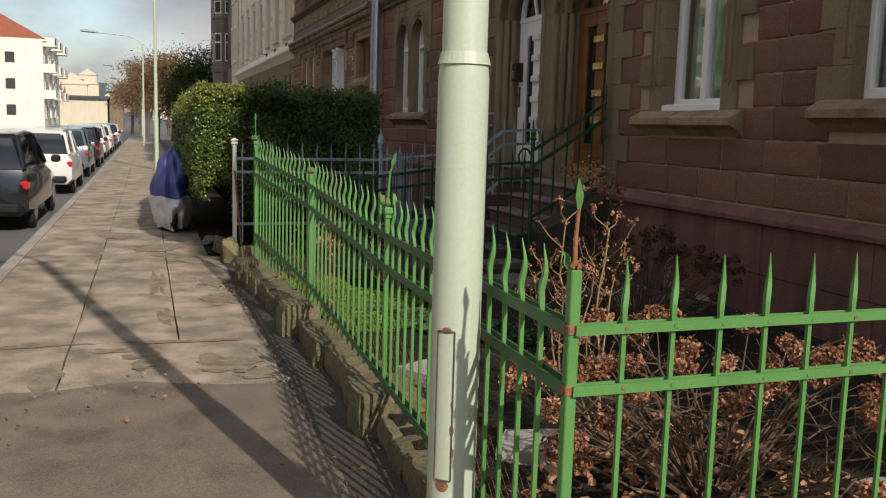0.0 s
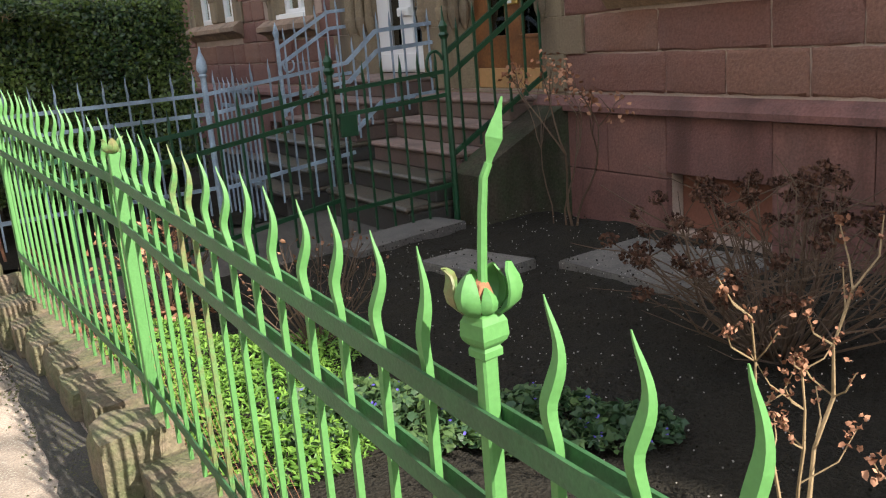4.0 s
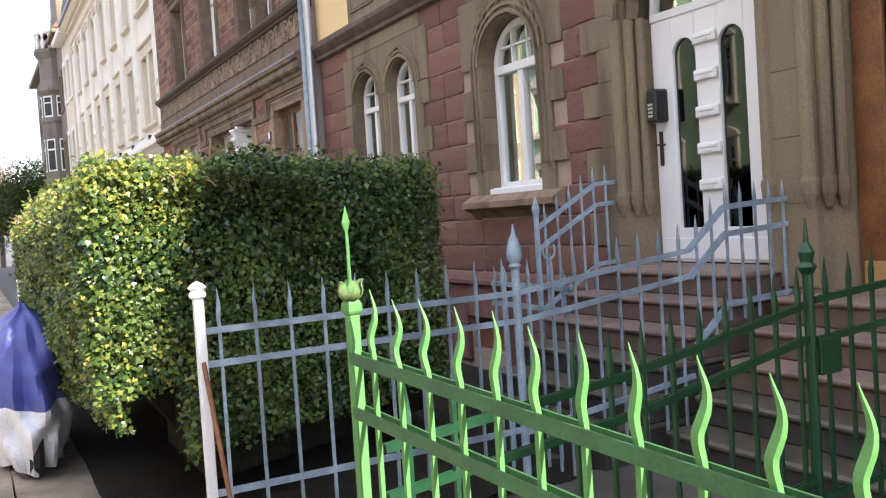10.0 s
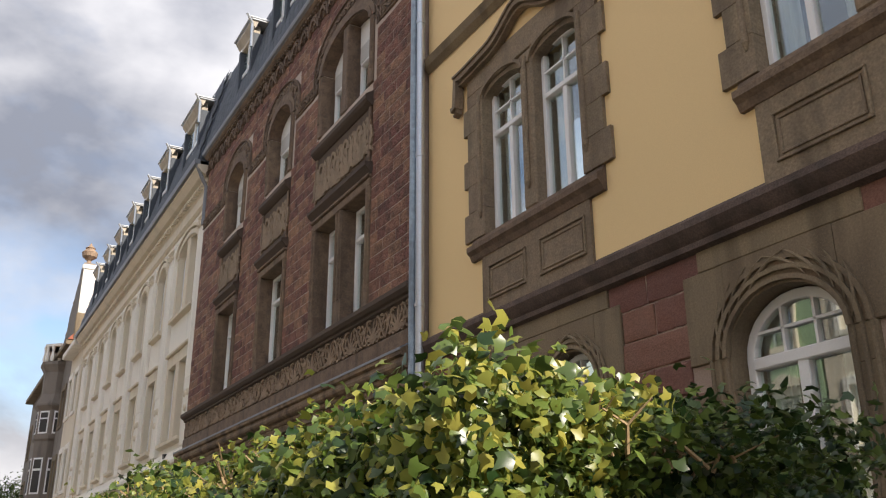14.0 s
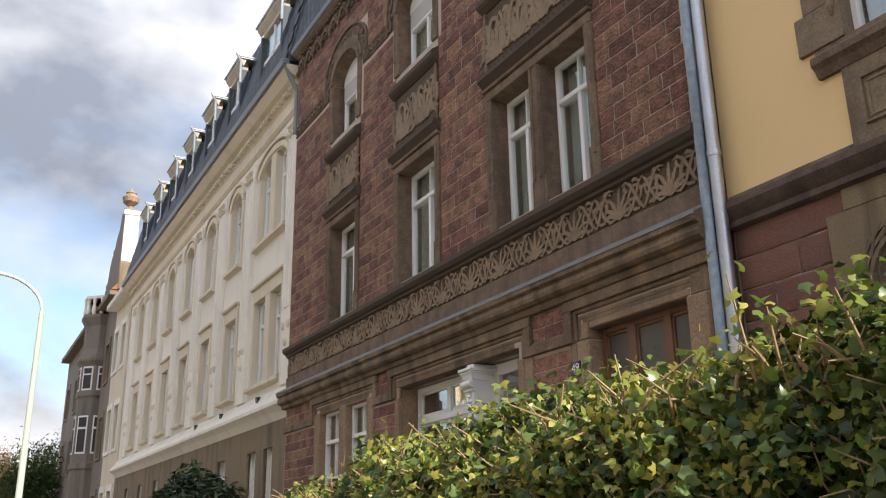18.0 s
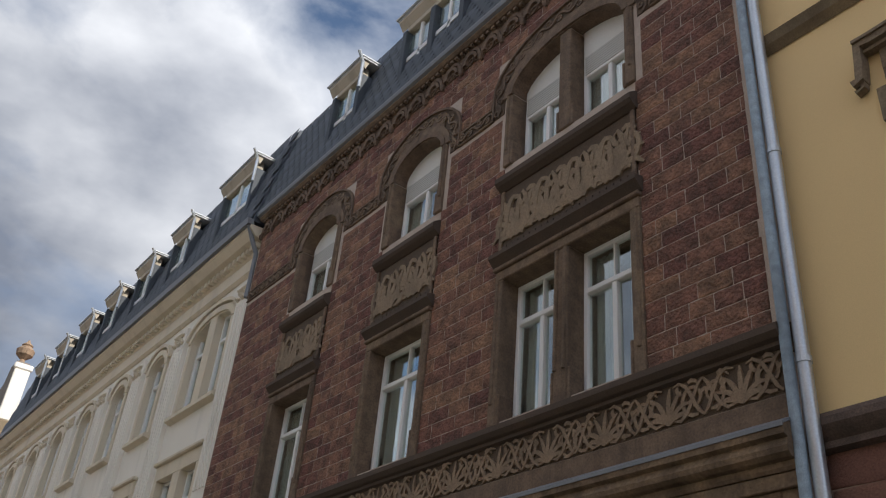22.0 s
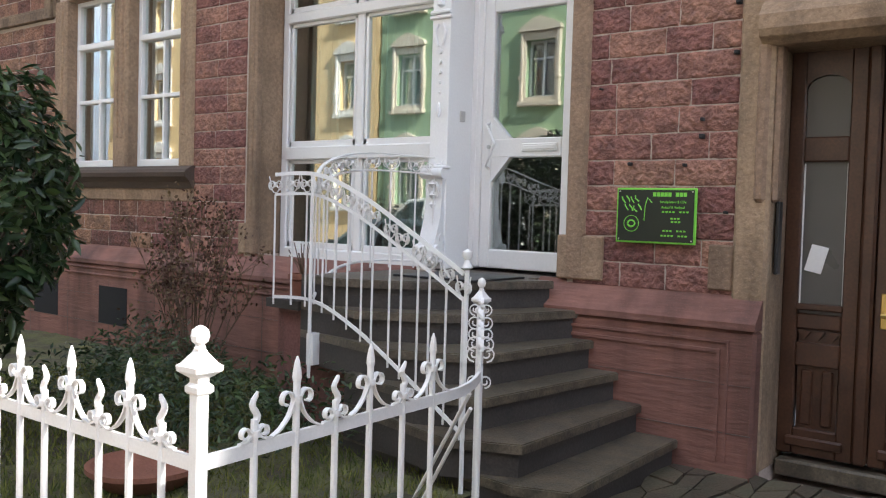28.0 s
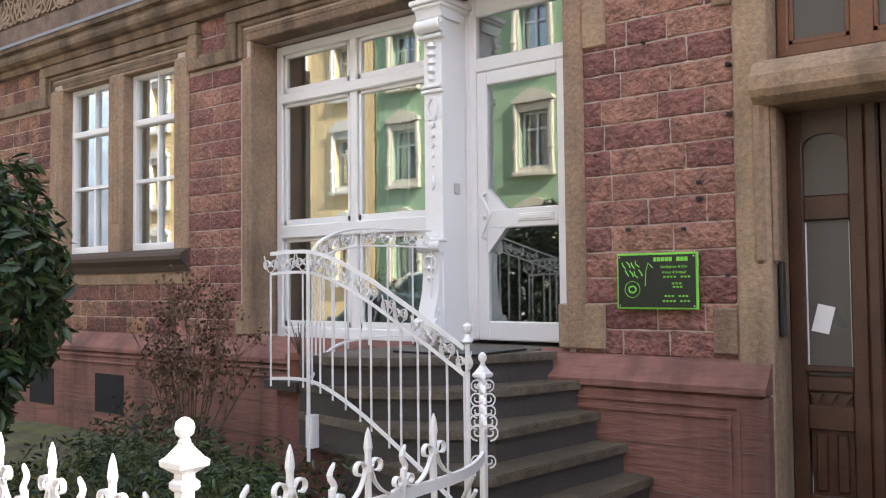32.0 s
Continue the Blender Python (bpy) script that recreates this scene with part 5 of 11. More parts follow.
def tall_door(y0, y1, z0, z1, x, frame_mat, box_mat, low_label, label, arched, boxes, handle_y):
    """A front door with two tall dark lights and a column of letter boxes between them."""
    b = Build()
    w = y1 - y0
    st = 0.195 * w
    m0 = (y0 + y1) / 2
    mid = 0.10 * w
    zb, zt = z0 + (0.27 if arched else 0.465), z1 - 0.16
    for p, q in ((y0, y0 + st), (m0 - mid, m0 + mid), (y1 - st, y1)):
        b.box(x, x + 0.06, p, q, z0, z1, 0.008)
    for p, q in ((y0 + st, m0 - mid), (m0 + mid, y1 - st)):
        b.box(x, x + 0.06, p, q, z0, zb, 0.0)
        if arched:
            arch_fill(b, x + 0.002, x + 0.058, p, q, zt - 0.14, 0.12, z1)
        else:
            b.box(x, x + 0.06, p, q, zt, z1)
        if not arched:
            b.box(x - 0.012, x + 0.02, p - 0.02, q + 0.02, zb - 0.03, zb, 0.005).box(x - 0.012, x + 0.02, p - 0.02, q + 0.02, zt, zt + 0.03, 0.005)
    d = part("door", b, frame_mat, yh, label)
    for p, q in ((y0 + st, m0 - mid), (m0 + mid, y1 - st)):
        g = Build().box(x + 0.03, x + 0.036, p - 0.01, q + 0.01, zb - 0.01, z1 - 0.05)
        part("pane", g, M["door_glass"], d, "dark door glass").visible_shadow = False
    k = Build().box(x - 0.012, x + 0.004, y0 + 0.03, y1 - 0.03, z0 + 0.02, z0 + 0.19, 0.006)
    part("kick_panel", k, frame_mat if arched else M["pale_wood"], d, low_label)
    for i in range(boxes):
        zz = z0 + (0.555 + i * 0.28 if arched else 0.71 + i * 0.316)
        q = Build().box(x - 0.03, x, m0 - 0.12, m0 + 0.12, zz, zz + 0.085, 0.008)
        q.box(x - 0.038, x - 0.03, m0 - 0.09, m0 + 0.09, zz + 0.045, zz + 0.07, 0.003)
        part("letter_box", q, box_mat, d)
        q = Build().box(x - 0.036, x - 0.03, m0 - 0.05, m0 + 0.05, zz + 0.012, zz + 0.034)
        part("name_plate", q, M["curtain"], d)
    h = Build()
    h.box(x - 0.015, x, handle_y - 0.022, handle_y + 0.022, z0 + 0.78, z0 + 1.06, 0.008)
    h.tube([(x - 0.01, handle_y, z0 + 0.95), (x - 0.05, handle_y, z0 + 0.95), (x - 0.055, handle_y - 0.03, z0 + 0.95), (x - 0.05, handle_y - 0.09, z0 + 0.945)], 0.009)
    part("door_handle", h, M["black"] if arched else M["brass"], d, "black lever handle" if arched else "")
    return d


tall_door(w0, w1, 1.06, 3.0, X + 0.22, M["white_paint"], M["white_paint"], "white kick panel", "white front door with two arched dark lights", True, 5, w1 - 0.07)
tall_door(o0, o1, 0.9, 2.92, X + 0.22, M["orange_wood"], M["brass"], "pale varnished kick panel", "orange varnished wooden front door with letter boxes", False, 4, o0 + 0.06)
for y0, y1, z, mt in ((w0, w1, 3.0, "white_paint"), (o0, o1, 2.92, "orange_wood")):
    b = Build()
    b.box(X + 0.21, X + 0.29, y0, y1, z, z + 0.07, 0.008)
    ribbon(b, arc(y0 + 0.05, y1 - 0.05, z + 0.07, 0.53), arc(y0, y1, z + 0.07, 0.58), X + 0.22, X + 0.28)
    for t in (0.33, 0.67):
        ye = y0 + (y1 - y0) * t
        b.tube([(X + 0.25, (y0 + y1) / 2 + (ye - (y0 + y1) / 2) * 0.5, z + 0.06), (X + 0.25, ye + (ye - (y0 + y1) / 2) * 0.5, z + 0.58)], 0.02, flat=(0.04, 0.03, (0, 1, 0)))
    fan = part("fanlight", b, M[mt], yh, "arched fanlight over the door")
    g = Build().prism(arc(y0 + 0.03, y1 - 0.03, z + 0.08, 0.54)[::-1], "x", X + 0.25, X + 0.256)
    part("pane", g, M["glass"], fan).visible_shadow = False
# door phone beside the white door
b = Build().box(X + 0.09, X + 0.24, w1 - 0.16, w1 - 0.045, 2.19, 2.455, 0.015)
ic = part("intercom", b, M["black"], yh, "black door phone with bell buttons")
for i in range(4):
    b = Build().box(X + 0.083, X + 0.092, w1 - 0.125, w1 - 0.07, 2.23 + i * 0.03, 2.25 + i * 0.03, 0.003)
    part("bell_button", b, M["steel"], ic)
# closing shell and roof
b = Build()
b.box(X + 3.2, X + 3.3, -5, 19.02, -0.2, 11.6)
b.box(X, X + 8, -5.0, -4.7, -0.3, 11.7)
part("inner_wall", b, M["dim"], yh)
b = Build()
mould(b, [(X - 0.3, 11.8), (X + 0.95, 14.6), (X + 3.5, 15.6), (X + 8, 11.8)], -5, 19.0)
part("roof", b, M["slate"], yh, "dark slate mansard roof")
# downpipes between the two houses
PX, PY = 4.71, 18.975
b = Build()
b.rod((PX, PY, 0.5), (PX, PY, 11.6), 0.056, n=12)
pipe = part("downpipe", b, M["zinc"], yh, "zinc rainwater downpipe", smooth=True)
for z in (2.2, 4.6, 6.6, 8.6, 10.6):
    part("pipe_clip", Build().rod((PX, PY, z), (PX, PY, z + 0.05), 0.064, n=12), M["zinc"], pipe)
b = Build()
b.rod((4.66, 19.075, 0.5), (4.66, 19.075, 11.4), 0.046, n=12)
part("downpipe", b, M["silver_paint"], yh, "dull grey rainwater downpipe", smooth=True)

# ---- brown stone house ----
bh = thing("house", "three-storey brown stone house with carved frieze and slate roof", "house")
XB = 4.72
B_UP = [(20.62, 21.50), (21.70, 22.57), (24.13, 25.34), (27.0, 28.18)]
B_BAYS = [(20.62, 22.57), (24.13, 25.34), (27.0, 28.18)]
B_LOW = [(26.44, 27.30), (27.55, 28.46)]
BS = XB + 0.21                                       # plane of the white window frames
DOOR49, SHOP = (19.48, 20.89), (22.36, 25.36)
holes = [(a, c, 5.06, 6.80) for a, c in B_UP] + [(a, c, 8.52, 10.16) for a, c in B_UP] + [(a, c, 1.72, 3.52) for a, c in B_LOW]
holes += [(*DOOR49, -0.2, 3.52), (SHOP[0] - 0.15, SHOP[1], 0.90, 3.50)]
wall_b = part("wall", wall_with_holes(XB, XB + 0.45, 19.12, 30.3, -0.4, 11.7, holes), M["mortar"], bh, "brown stone wall with pale joints")
gaps = [(a - 0.127, c + 0.127, 4.9, 7.15) for a, c in B_BAYS] + [(a - 0.108, c + 0.108, 7.15, 8.5) for a, c in B_BAYS] + [(a - 0.22, c + 0.22, 8.5, 9.47) for a, c in B_BAYS]
gaps += [(a - 0.36, c + 0.36, 9.47, 10.3) for a, c in B_BAYS] + [(19.2, 30.3, 9.47, 9.67)]
gaps += [(26.23, 28.69, 1.49, 3.36), (DOOR49[0] - 0.3, DOOR49[1] + 0.20, -0.4, 3.36), (SHOP[0] - 0.20, SHOP[1] + 0.12, 0.8, 3.36)]
gaps += [(19.1, 21.26, 3.34, 3.86), (21.90, 25.64, 3.34, 3.86), (26.05, 28.88, 3.34, 3.86), (19.1, 30.3, 3.34, 3.48)]
low = courses(19.2, 30.28, 0.9, 3.80, 0.162, 0.37, gaps, rng, 0.009)
high = courses(19.2, 30.28, 4.98, 10.96, 0.176, 0.36, gaps, rng, 0.009)
near_b = [s for s in low if s[0] < 26.6]
rest_b = [s for s in low if s[0] >= 26.6] + high


def frame_stones(b, y0, y1, z0, z1, e=0.13, deep=0.3, proud=0.04):
    """Jambs of an opening: a stone with a rounded edge and a stop block at its foot."""
    for s, yy in ((-1, y0), (1, y1)):
        b.box(XB - proud, XB + deep, yy, yy + s * e, z0, z1, 0.012)
        b.box(XB - proud - 0.02, XB + 0.05, yy + s * e * 0.6 - 0.025, yy + s * e * 0.6 + 0.025, z0 + 0.25, z1 - 0.003, 0.012)
        b.box(XB - proud + 0.004, XB + 0.16, yy - s * 0.045, yy - s * 0.002, z0, z0 + 0.36, 0.01)


def strap(b, x, pts, wide, thick=0.03, taper=None):
    """A flat carved band that lies on the wall along (y, z) points."""
    b.tube([(x, p[0], p[1]) for p in pts], 0.01, flat=(thick, wide, (1, 0, 0)), taper=taper)


def foliage(b, x, y, z, w, h, rng):
    """One field of carved leafwork, w wide and h high: a fan of leaves between two curling runners that cross."""
    for k in range(-3, 4):
        a = radians(k * 21 + rng.uniform(-4, 4))
        ln = h * (0.9 - 0.05 * abs(k))
        pts = []
        for i in range(6):
            t = i / 5
            bend = a * (1 + 0.55 * t * t)
            pts.append((y + math.sin(bend) * ln * t * 0.92, z + h * 0.05 + math.cos(bend * 0.92) * ln * t))
        strap(b, x, pts, h * 0.11, taper=[0.5, 0.9, 1.15, 1.1, 0.85, 0.35])
    for s in (-1, 1):
        r0 = h * rng.uniform(0.34, 0.40)
        cy, cz = y + s * w * 0.36, z + h * rng.uniform(0.46, 0.54)
        turn = rng.choice((-1, 1))
        pts = []
        for i in range(20):
            t = i / 19
            r = r0 * (1 - 0.74 * t)
            a = -1.9 + t * 8.2
            pts.append((cy + turn * r * math.cos(a), cz + r * 1.12 * math.sin(a)))
        strap(b, x + 0.004, pts, h * 0.088, taper=[0.7] + [1.1 - 0.4 * i / 18 for i in range(19)])
        strap(b, x - 0.004, [(y + s * w * q, z + h * p) for q, p in ((0.08, 0.92), (0.17, 0.97), (0.27, 0.84), (0.35, 0.55), (0.43, 0.2), (0.5, 0.06))], h * 0.085, taper=[0.4, 0.9, 1.1, 1.1, 1, 0.6])
        strap(b, x - 0.001, [(y + s * w * q, z + h * p) for q, p in ((0.07, 0.1), (0.18, 0.05), (0.28, 0.2), (0.36, 0.5), (0.44, 0.82), (0.5, 0.95))], h * 0.085, taper=[0.5, 1, 1.1, 1.1, 1, 0.6])
        for q, p, da in ((0.23, 0.42, 0.9), (0.30, 0.92, 2.4), (0.46, 0.52, 1.6), (0.2, 0.68, 0.2)):
            strap(b, x, [(y + s * w * q + 0.1 * h * i * math.cos(da + 0.35 * i), z + h * p + 0.1 * h * i * math.sin(da + 0.35 * i)) for i in range(4)], h * 0.10, taper=[0.8, 1.1, 0.9, 0.3])


def vine(b, x, path, w, step, rng):
    """A carved runner along a (y, z) line: a winding stem with a curled leaf in every bend."""
    line = [Vector((p[0], p[1])) for p in path]
    run = [0.0]
    for p, q in zip(line[:-1], line[1:]):
        run.append(run[-1] + (q - p).length)

    def at(d):
        return Vector((float(np.interp(d, run, [p.x for p in line])), float(np.interp(d, run, [p.y for p in line]))))
    n = max(1, round(run[-1] / step))
    st = run[-1] / n
    stem = []
    for i in range(n * 6 + 1):
        d = st * i / 6
        p, t = at(d), (at(d + 0.02) - at(d - 0.02)).normalized()
        stem.append(p + Vector((-t.y, t.x)) * w * 0.26 * math.sin(math.pi * d / st))
    strap(b, x, stem, w * 0.16)
    for i in range(n):
        p, t = at(st * (i + 0.5)), (at(st * (i + 0.5) + 0.02) - at(st * (i + 0.5) - 0.02)).normalized()
        m = Vector((-t.y, t.x)) * (-1 if i % 2 == 0 else 1)
        for a0, r0 in ((0.0, 0.30), (2.2, 0.2)):
            pts = []
            for k in range(8):
                a, r = a0 + 0.75 * k, w * r0 * (1 - 0.09 * k)
                pts.append(p + t * (math.cos(a) * r * 0.9 + st * 0.1) + m * (w * 0.12 + math.sin(a) * r))
            strap(b, x, pts, w * 0.15, taper=[0.5, 1, 1.1, 1, 0.9, 0.8, 0.6, 0.3])


crng = random.Random(41)
for k, (a, c) in enumerate(B_UP):
    sash(bh, BS, a, c, 5.06, 6.79, transom=0.5, grid=(2, 1), curtain=0.86, bar=0.055, label="white window with net curtains")
    sash(bh, BS, a, c, 8.53, 10.15, transom=0.80, curtain=0.6, bar=0.055, label="white arched window with roller blind")
    blind = part("roller_blind", Build().box(BS - 0.022, BS - 0.012, a + 0.03, c - 0.03, 9.66, 10.14), M["curtain"], bh, "pale roller blind case")
    slat = Build().box(BS - 0.03, BS - 0.012, a + 0.05, c - 0.05, 0.0, 0.036, 0.005).mesh("slat", M["shutter"])
    for i in range(8):
        o = part("slat", slat, M["shutter"], blind)
        o.location = (0, 0, 9.36 + i * 0.038)
for a, c in B_BAYS:
    twin = c - a > 1.5
    # first floor: jambs, head and hood
    b = Build()
    frame_stones(b, a, c, 5.0, 6.8)
    b.box(XB - 0.04, XB + 0.3, a - 0.13, c + 0.13, 6.8, 6.93, 0.012)
    b.box(XB - 0.075, XB + 0.05, a - 0.15, c + 0.15, 6.93, 6.985, 0.012)
    if twin:
        b.box(XB - 0.03, XB + 0.3, 21.50, 21.70, 5.0, 6.797, 0.014)
        b.rod((XB - 0.035, 21.535, 5.35), (XB - 0.035, 21.535, 6.78), 0.024).rod((XB - 0.035, 21.665, 5.35), (XB - 0.035, 21.665, 6.78), 0.024)
        b.box(XB - 0.026, XB + 0.16, 21.46, 21.50, 5.0, 5.36, 0.01).box(XB - 0.026, XB + 0.16, 21.70, 21.74, 5.0, 5.36, 0.01)
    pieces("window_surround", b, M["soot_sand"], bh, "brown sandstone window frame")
    # second floor: jambs and one arch over the bay
    rise = 0.46 if twin else 0.40
    b = Build()
    frame_stones(b, a, c, 8.5, 9.68)
    arch_fill(b, XB - 0.03, XB + 0.19, a, c, 9.68, rise - 0.02, 10.36)
    arch_band(b, XB - 0.06, XB - 0.02, a, c, 9.68, rise, 0.09)
    arch_band(b, XB - 0.045, XB - 0.02, a - 0.09, c + 0.09, 9.68, rise + 0.09, 0.10)
    if twin:
        b.box(XB - 0.028, XB + 0.3, 21.50, 21.70, 8.5, 10.10, 0.014)
        b.box(XB - 0.022, XB + 0.16, 21.455, 21.50, 8.5, 8.82, 0.01).box(XB - 0.022, XB + 0.16, 21.70, 21.745, 8.5, 8.82, 0.01)
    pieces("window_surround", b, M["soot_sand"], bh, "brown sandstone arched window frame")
    b = Build()
    inner = [(a - 0.19, 9.46), *arc(a - 0.19, c + 0.19, 9.68, rise + 0.19), (c + 0.19, 9.46)]
    outer = [(a - 0.40, 9.46), *arc(a - 0.40, c + 0.40, 9.86, rise + 0.28), (c + 0.40, 9.46)]
    ribbon(b, inner, outer, XB - 0.012, XB + 0.05)
    band = part("carved_band", b, M["shaded_relief_ground"], bh, "carved stone band round the window arch")
    b = Build()
    vine(b, XB - 0.024, [((p[0] + q[0]) / 2, (p[1] + q[1]) / 2) for p, q in zip(inner, outer)], 0.2, 0.19, crng)
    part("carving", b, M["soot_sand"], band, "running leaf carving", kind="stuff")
    b = Build()
    ribbon(b, [(p[0] + (0.012 if p[0] < (a + c) / 2 else -0.012), p[1]) for p in outer], [(p[0] + (-0.02 if p[0] < (a + c) / 2 else 0.02), p[1] + 0.02) for p in outer], XB - 0.045, XB + 0.02)
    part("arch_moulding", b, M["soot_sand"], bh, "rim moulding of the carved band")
    # sill, carved apron and scalloped hood between the floors
    y0, y1 = a - 0.11, c + 0.11
    b = Build()
    mould(b, [(XB - 0.03, 8.10), (XB - 0.10, 8.15), (XB - 0.13, 8.19), (XB - 0.13, 8.26), (XB - 0.05, 8.32), (XB + 0.25, 8.5), (XB + 0.25, 8.08)], y0 - 0.03, y1 + 0.03)
    part("window_sill", b, M["frieze_back"], bh, "dark projecting stone sill")
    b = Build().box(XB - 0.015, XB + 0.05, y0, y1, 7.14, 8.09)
    panel = part("apron_panel", b, M["shaded_relief_ground"], bh, "carved stone apron panel")
    b = Build()
    n = max(2, round((y1 - y0) / 0.6))
    for i in range(n):
        w = (y1 - y0 - 0.14) / n
        foliage(b, XB - 0.03, y0 + 0.07 + w * (i + 0.5), 7.30, w, 0.64, crng)
    part("carving", b, M["apron_leaf"], panel, "scrolling leaf carving", kind="stuff")
    pieces("panel_rim", Build().box(XB - 0.045, XB + 0.02, y0, y0 + 0.06, 7.18, 8.09, 0.01).box(XB - 0.045, XB + 0.02, y1 - 0.06, y1, 7.18, 8.09, 0.01), M["soot_sand"], panel)
    b = Build()
    mould(b, [(XB - 0.03, 6.985), (XB - 0.09, 7.05), (XB - 0.13, 7.09), (XB - 0.13, 7.14), (XB + 0.05, 7.18), (XB + 0.05, 6.985)], y0 - 0.06, y1 + 0.06)
    part("window_hood", b, M["frieze_back"], bh, "dark weathered stone window hood")
    b = Build()
    for i in range(int((y1 - y0) / 0.1)):
        yy = y0 + 0.05 + 0.1 * i
        b.prism([(yy - 0.045, 7.25), (yy + 0.045, 7.25), (yy + 0.03, 7.19), (yy, 7.165), (yy - 0.03, 7.19)], "x", XB - 0.05, XB - 0.012)
    part("scallop_border", b, M["frieze_back"], panel, kind="stuff")
# carved band that runs on between the arches, hanging arches, dentils and gutter
ends = [19.2, 20.22, 22.97, 23.73, 25.74, 26.60, 28.58, 30.28]
for p, q in zip(ends[::2], ends[1::2]):
    band = part("carved_band", Build().box(XB - 0.012, XB + 0.03, p, q, 9.47, 9.66), M["shaded_relief_ground"], bh, "carved stone band between the arches")
    b = Build()
    vine(b, XB - 0.024, [(p, 9.565), (q, 9.565)], 0.19, 0.19, crng)
    part("carving", b, M["soot_sand"], band, kind="stuff")
    pieces("band_rim", Build().box(XB - 0.035, XB + 0.02, p, q, 9.655, 9.685, 0.006).box(XB - 0.035, XB + 0.02, p, q, 9.445, 9.472, 0.006), M["soot_sand"], bh)
b = Build()
for i in range(24):
    yy = 19.45 + i * 0.46
    for r, o in ((0.20, 0.0), (0.13, 0.014)):
        strap(b, XB - 0.03 - o, [(yy - r * math.cos(math.pi * j / 10), 10.98 + r * 1.15 * math.sin(math.pi * j / 10)) for j in range(11)], 0.055, 0.05)
    strap(b, XB - 0.035, [(yy + 0.23, 10.98), (yy + 0.23, 10.91), (yy + 0.22, 10.87)], 0.07, 0.06, taper=[1.2, 1.0, 0.5])
    strap(b, XB - 0.03, [(yy + 0.05 * math.cos(0.8 * j), 11.0 + 0.045 * math.sin(0.8 * j)) for j in range(7)], 0.022)
b.box(XB - 0.02, XB + 0.03, 19.2, 30.28, 10.96, 11.28)
part("corbel_table", b, M["soot_sand"], bh, "row of small hanging stone arches under the eaves", kind="stuff")
b = Build()
for i in range(90):
    yy = 19.25 + i * 0.122
    b.box(XB - 0.10, XB - 0.03, yy, yy + 0.06, 11.235, 11.29, 0.006)
mould(b, [(XB - 0.03, 11.29), (XB - 0.11, 11.30), (XB - 0.15, 11.34), (XB - 0.15, 11.37), (XB + 0.3, 11.38), (XB + 0.3, 11.28), (XB - 0.03, 11.28)], 19.2, 30.28)
part("eaves_cornice", b, M["soot_sand"], bh, "brown stone eaves cornice with dentils")
b = Build()
mould(b, [(XB - 0.15, 11.37), (XB - 0.20, 11.39), (XB - 0.215, 11.44), (XB - 0.215, 11.475), (XB - 0.195, 11.475), (XB - 0.10, 11.42)], 19.1, 30.3)
part("gutter", b, M["lead"], bh, "zinc eaves gutter")
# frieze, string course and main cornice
frieze = part("frieze", Build().box(XB - 0.002, XB + 0.05, 19.14, 30.28, 4.40, 4.80), M["shaded_relief_ground"], bh, "carved leaf frieze, shade between its leaves put into the ground")
n = 15
w = (30.24 - 19.16) / n
for i in range(n):
    b = Build()
    foliage(b, XB - 0.014, 19.16 + w * (i + 0.5), 4.415, w, 0.365, crng)
    part("carving", b, M["frieze_leaf"], frieze, "scrolling leaf carving", kind="stuff")
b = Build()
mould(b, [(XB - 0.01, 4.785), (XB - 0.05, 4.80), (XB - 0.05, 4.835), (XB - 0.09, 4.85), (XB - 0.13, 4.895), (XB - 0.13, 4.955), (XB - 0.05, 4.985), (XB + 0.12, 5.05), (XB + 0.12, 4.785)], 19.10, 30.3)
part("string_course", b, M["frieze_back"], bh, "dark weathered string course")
b = Build()
mould(b, [(XB - 0.03, 4.18), (XB - 0.03, 4.395), (XB - 0.012, 4.412), (XB + 0.05, 4.412), (XB + 0.05, 4.18)], 19.10, 30.3)
part("frieze_base", b, M["soot_sand"], bh, "dark plain band under the frieze")
b = Build()
mould(b, [(XB - 0.01, 3.80), (XB - 0.07, 3.805), (XB - 0.085, 3.83), (XB - 0.085, 3.87), (XB - 0.13, 3.88), (XB - 0.165, 3.91), (XB - 0.175, 3.95), (XB - 0.16, 3.99), (XB - 0.15, 4.015), (XB - 0.195, 4.035), (XB - 0.20, 4.10), (XB - 0.02, 4.19), (XB + 0.05, 4.19), (XB + 0.05, 3.80)], 19.10, 30.36)
part("cornice", b, M["cornice_sand"], bh, "projecting brown stone cornice with a round moulding")
b = Build()
mould(b, [(XB - 0.208, 4.085), (XB - 0.208, 4.118), (XB - 0.032, 4.215), (XB - 0.032, 4.192), (XB - 0.20, 4.102), (XB - 0.20, 4.085)], 19.095, 30.365)
part("flashing", b, M["lead"], bh, "lead-grey sheet on the cornice")
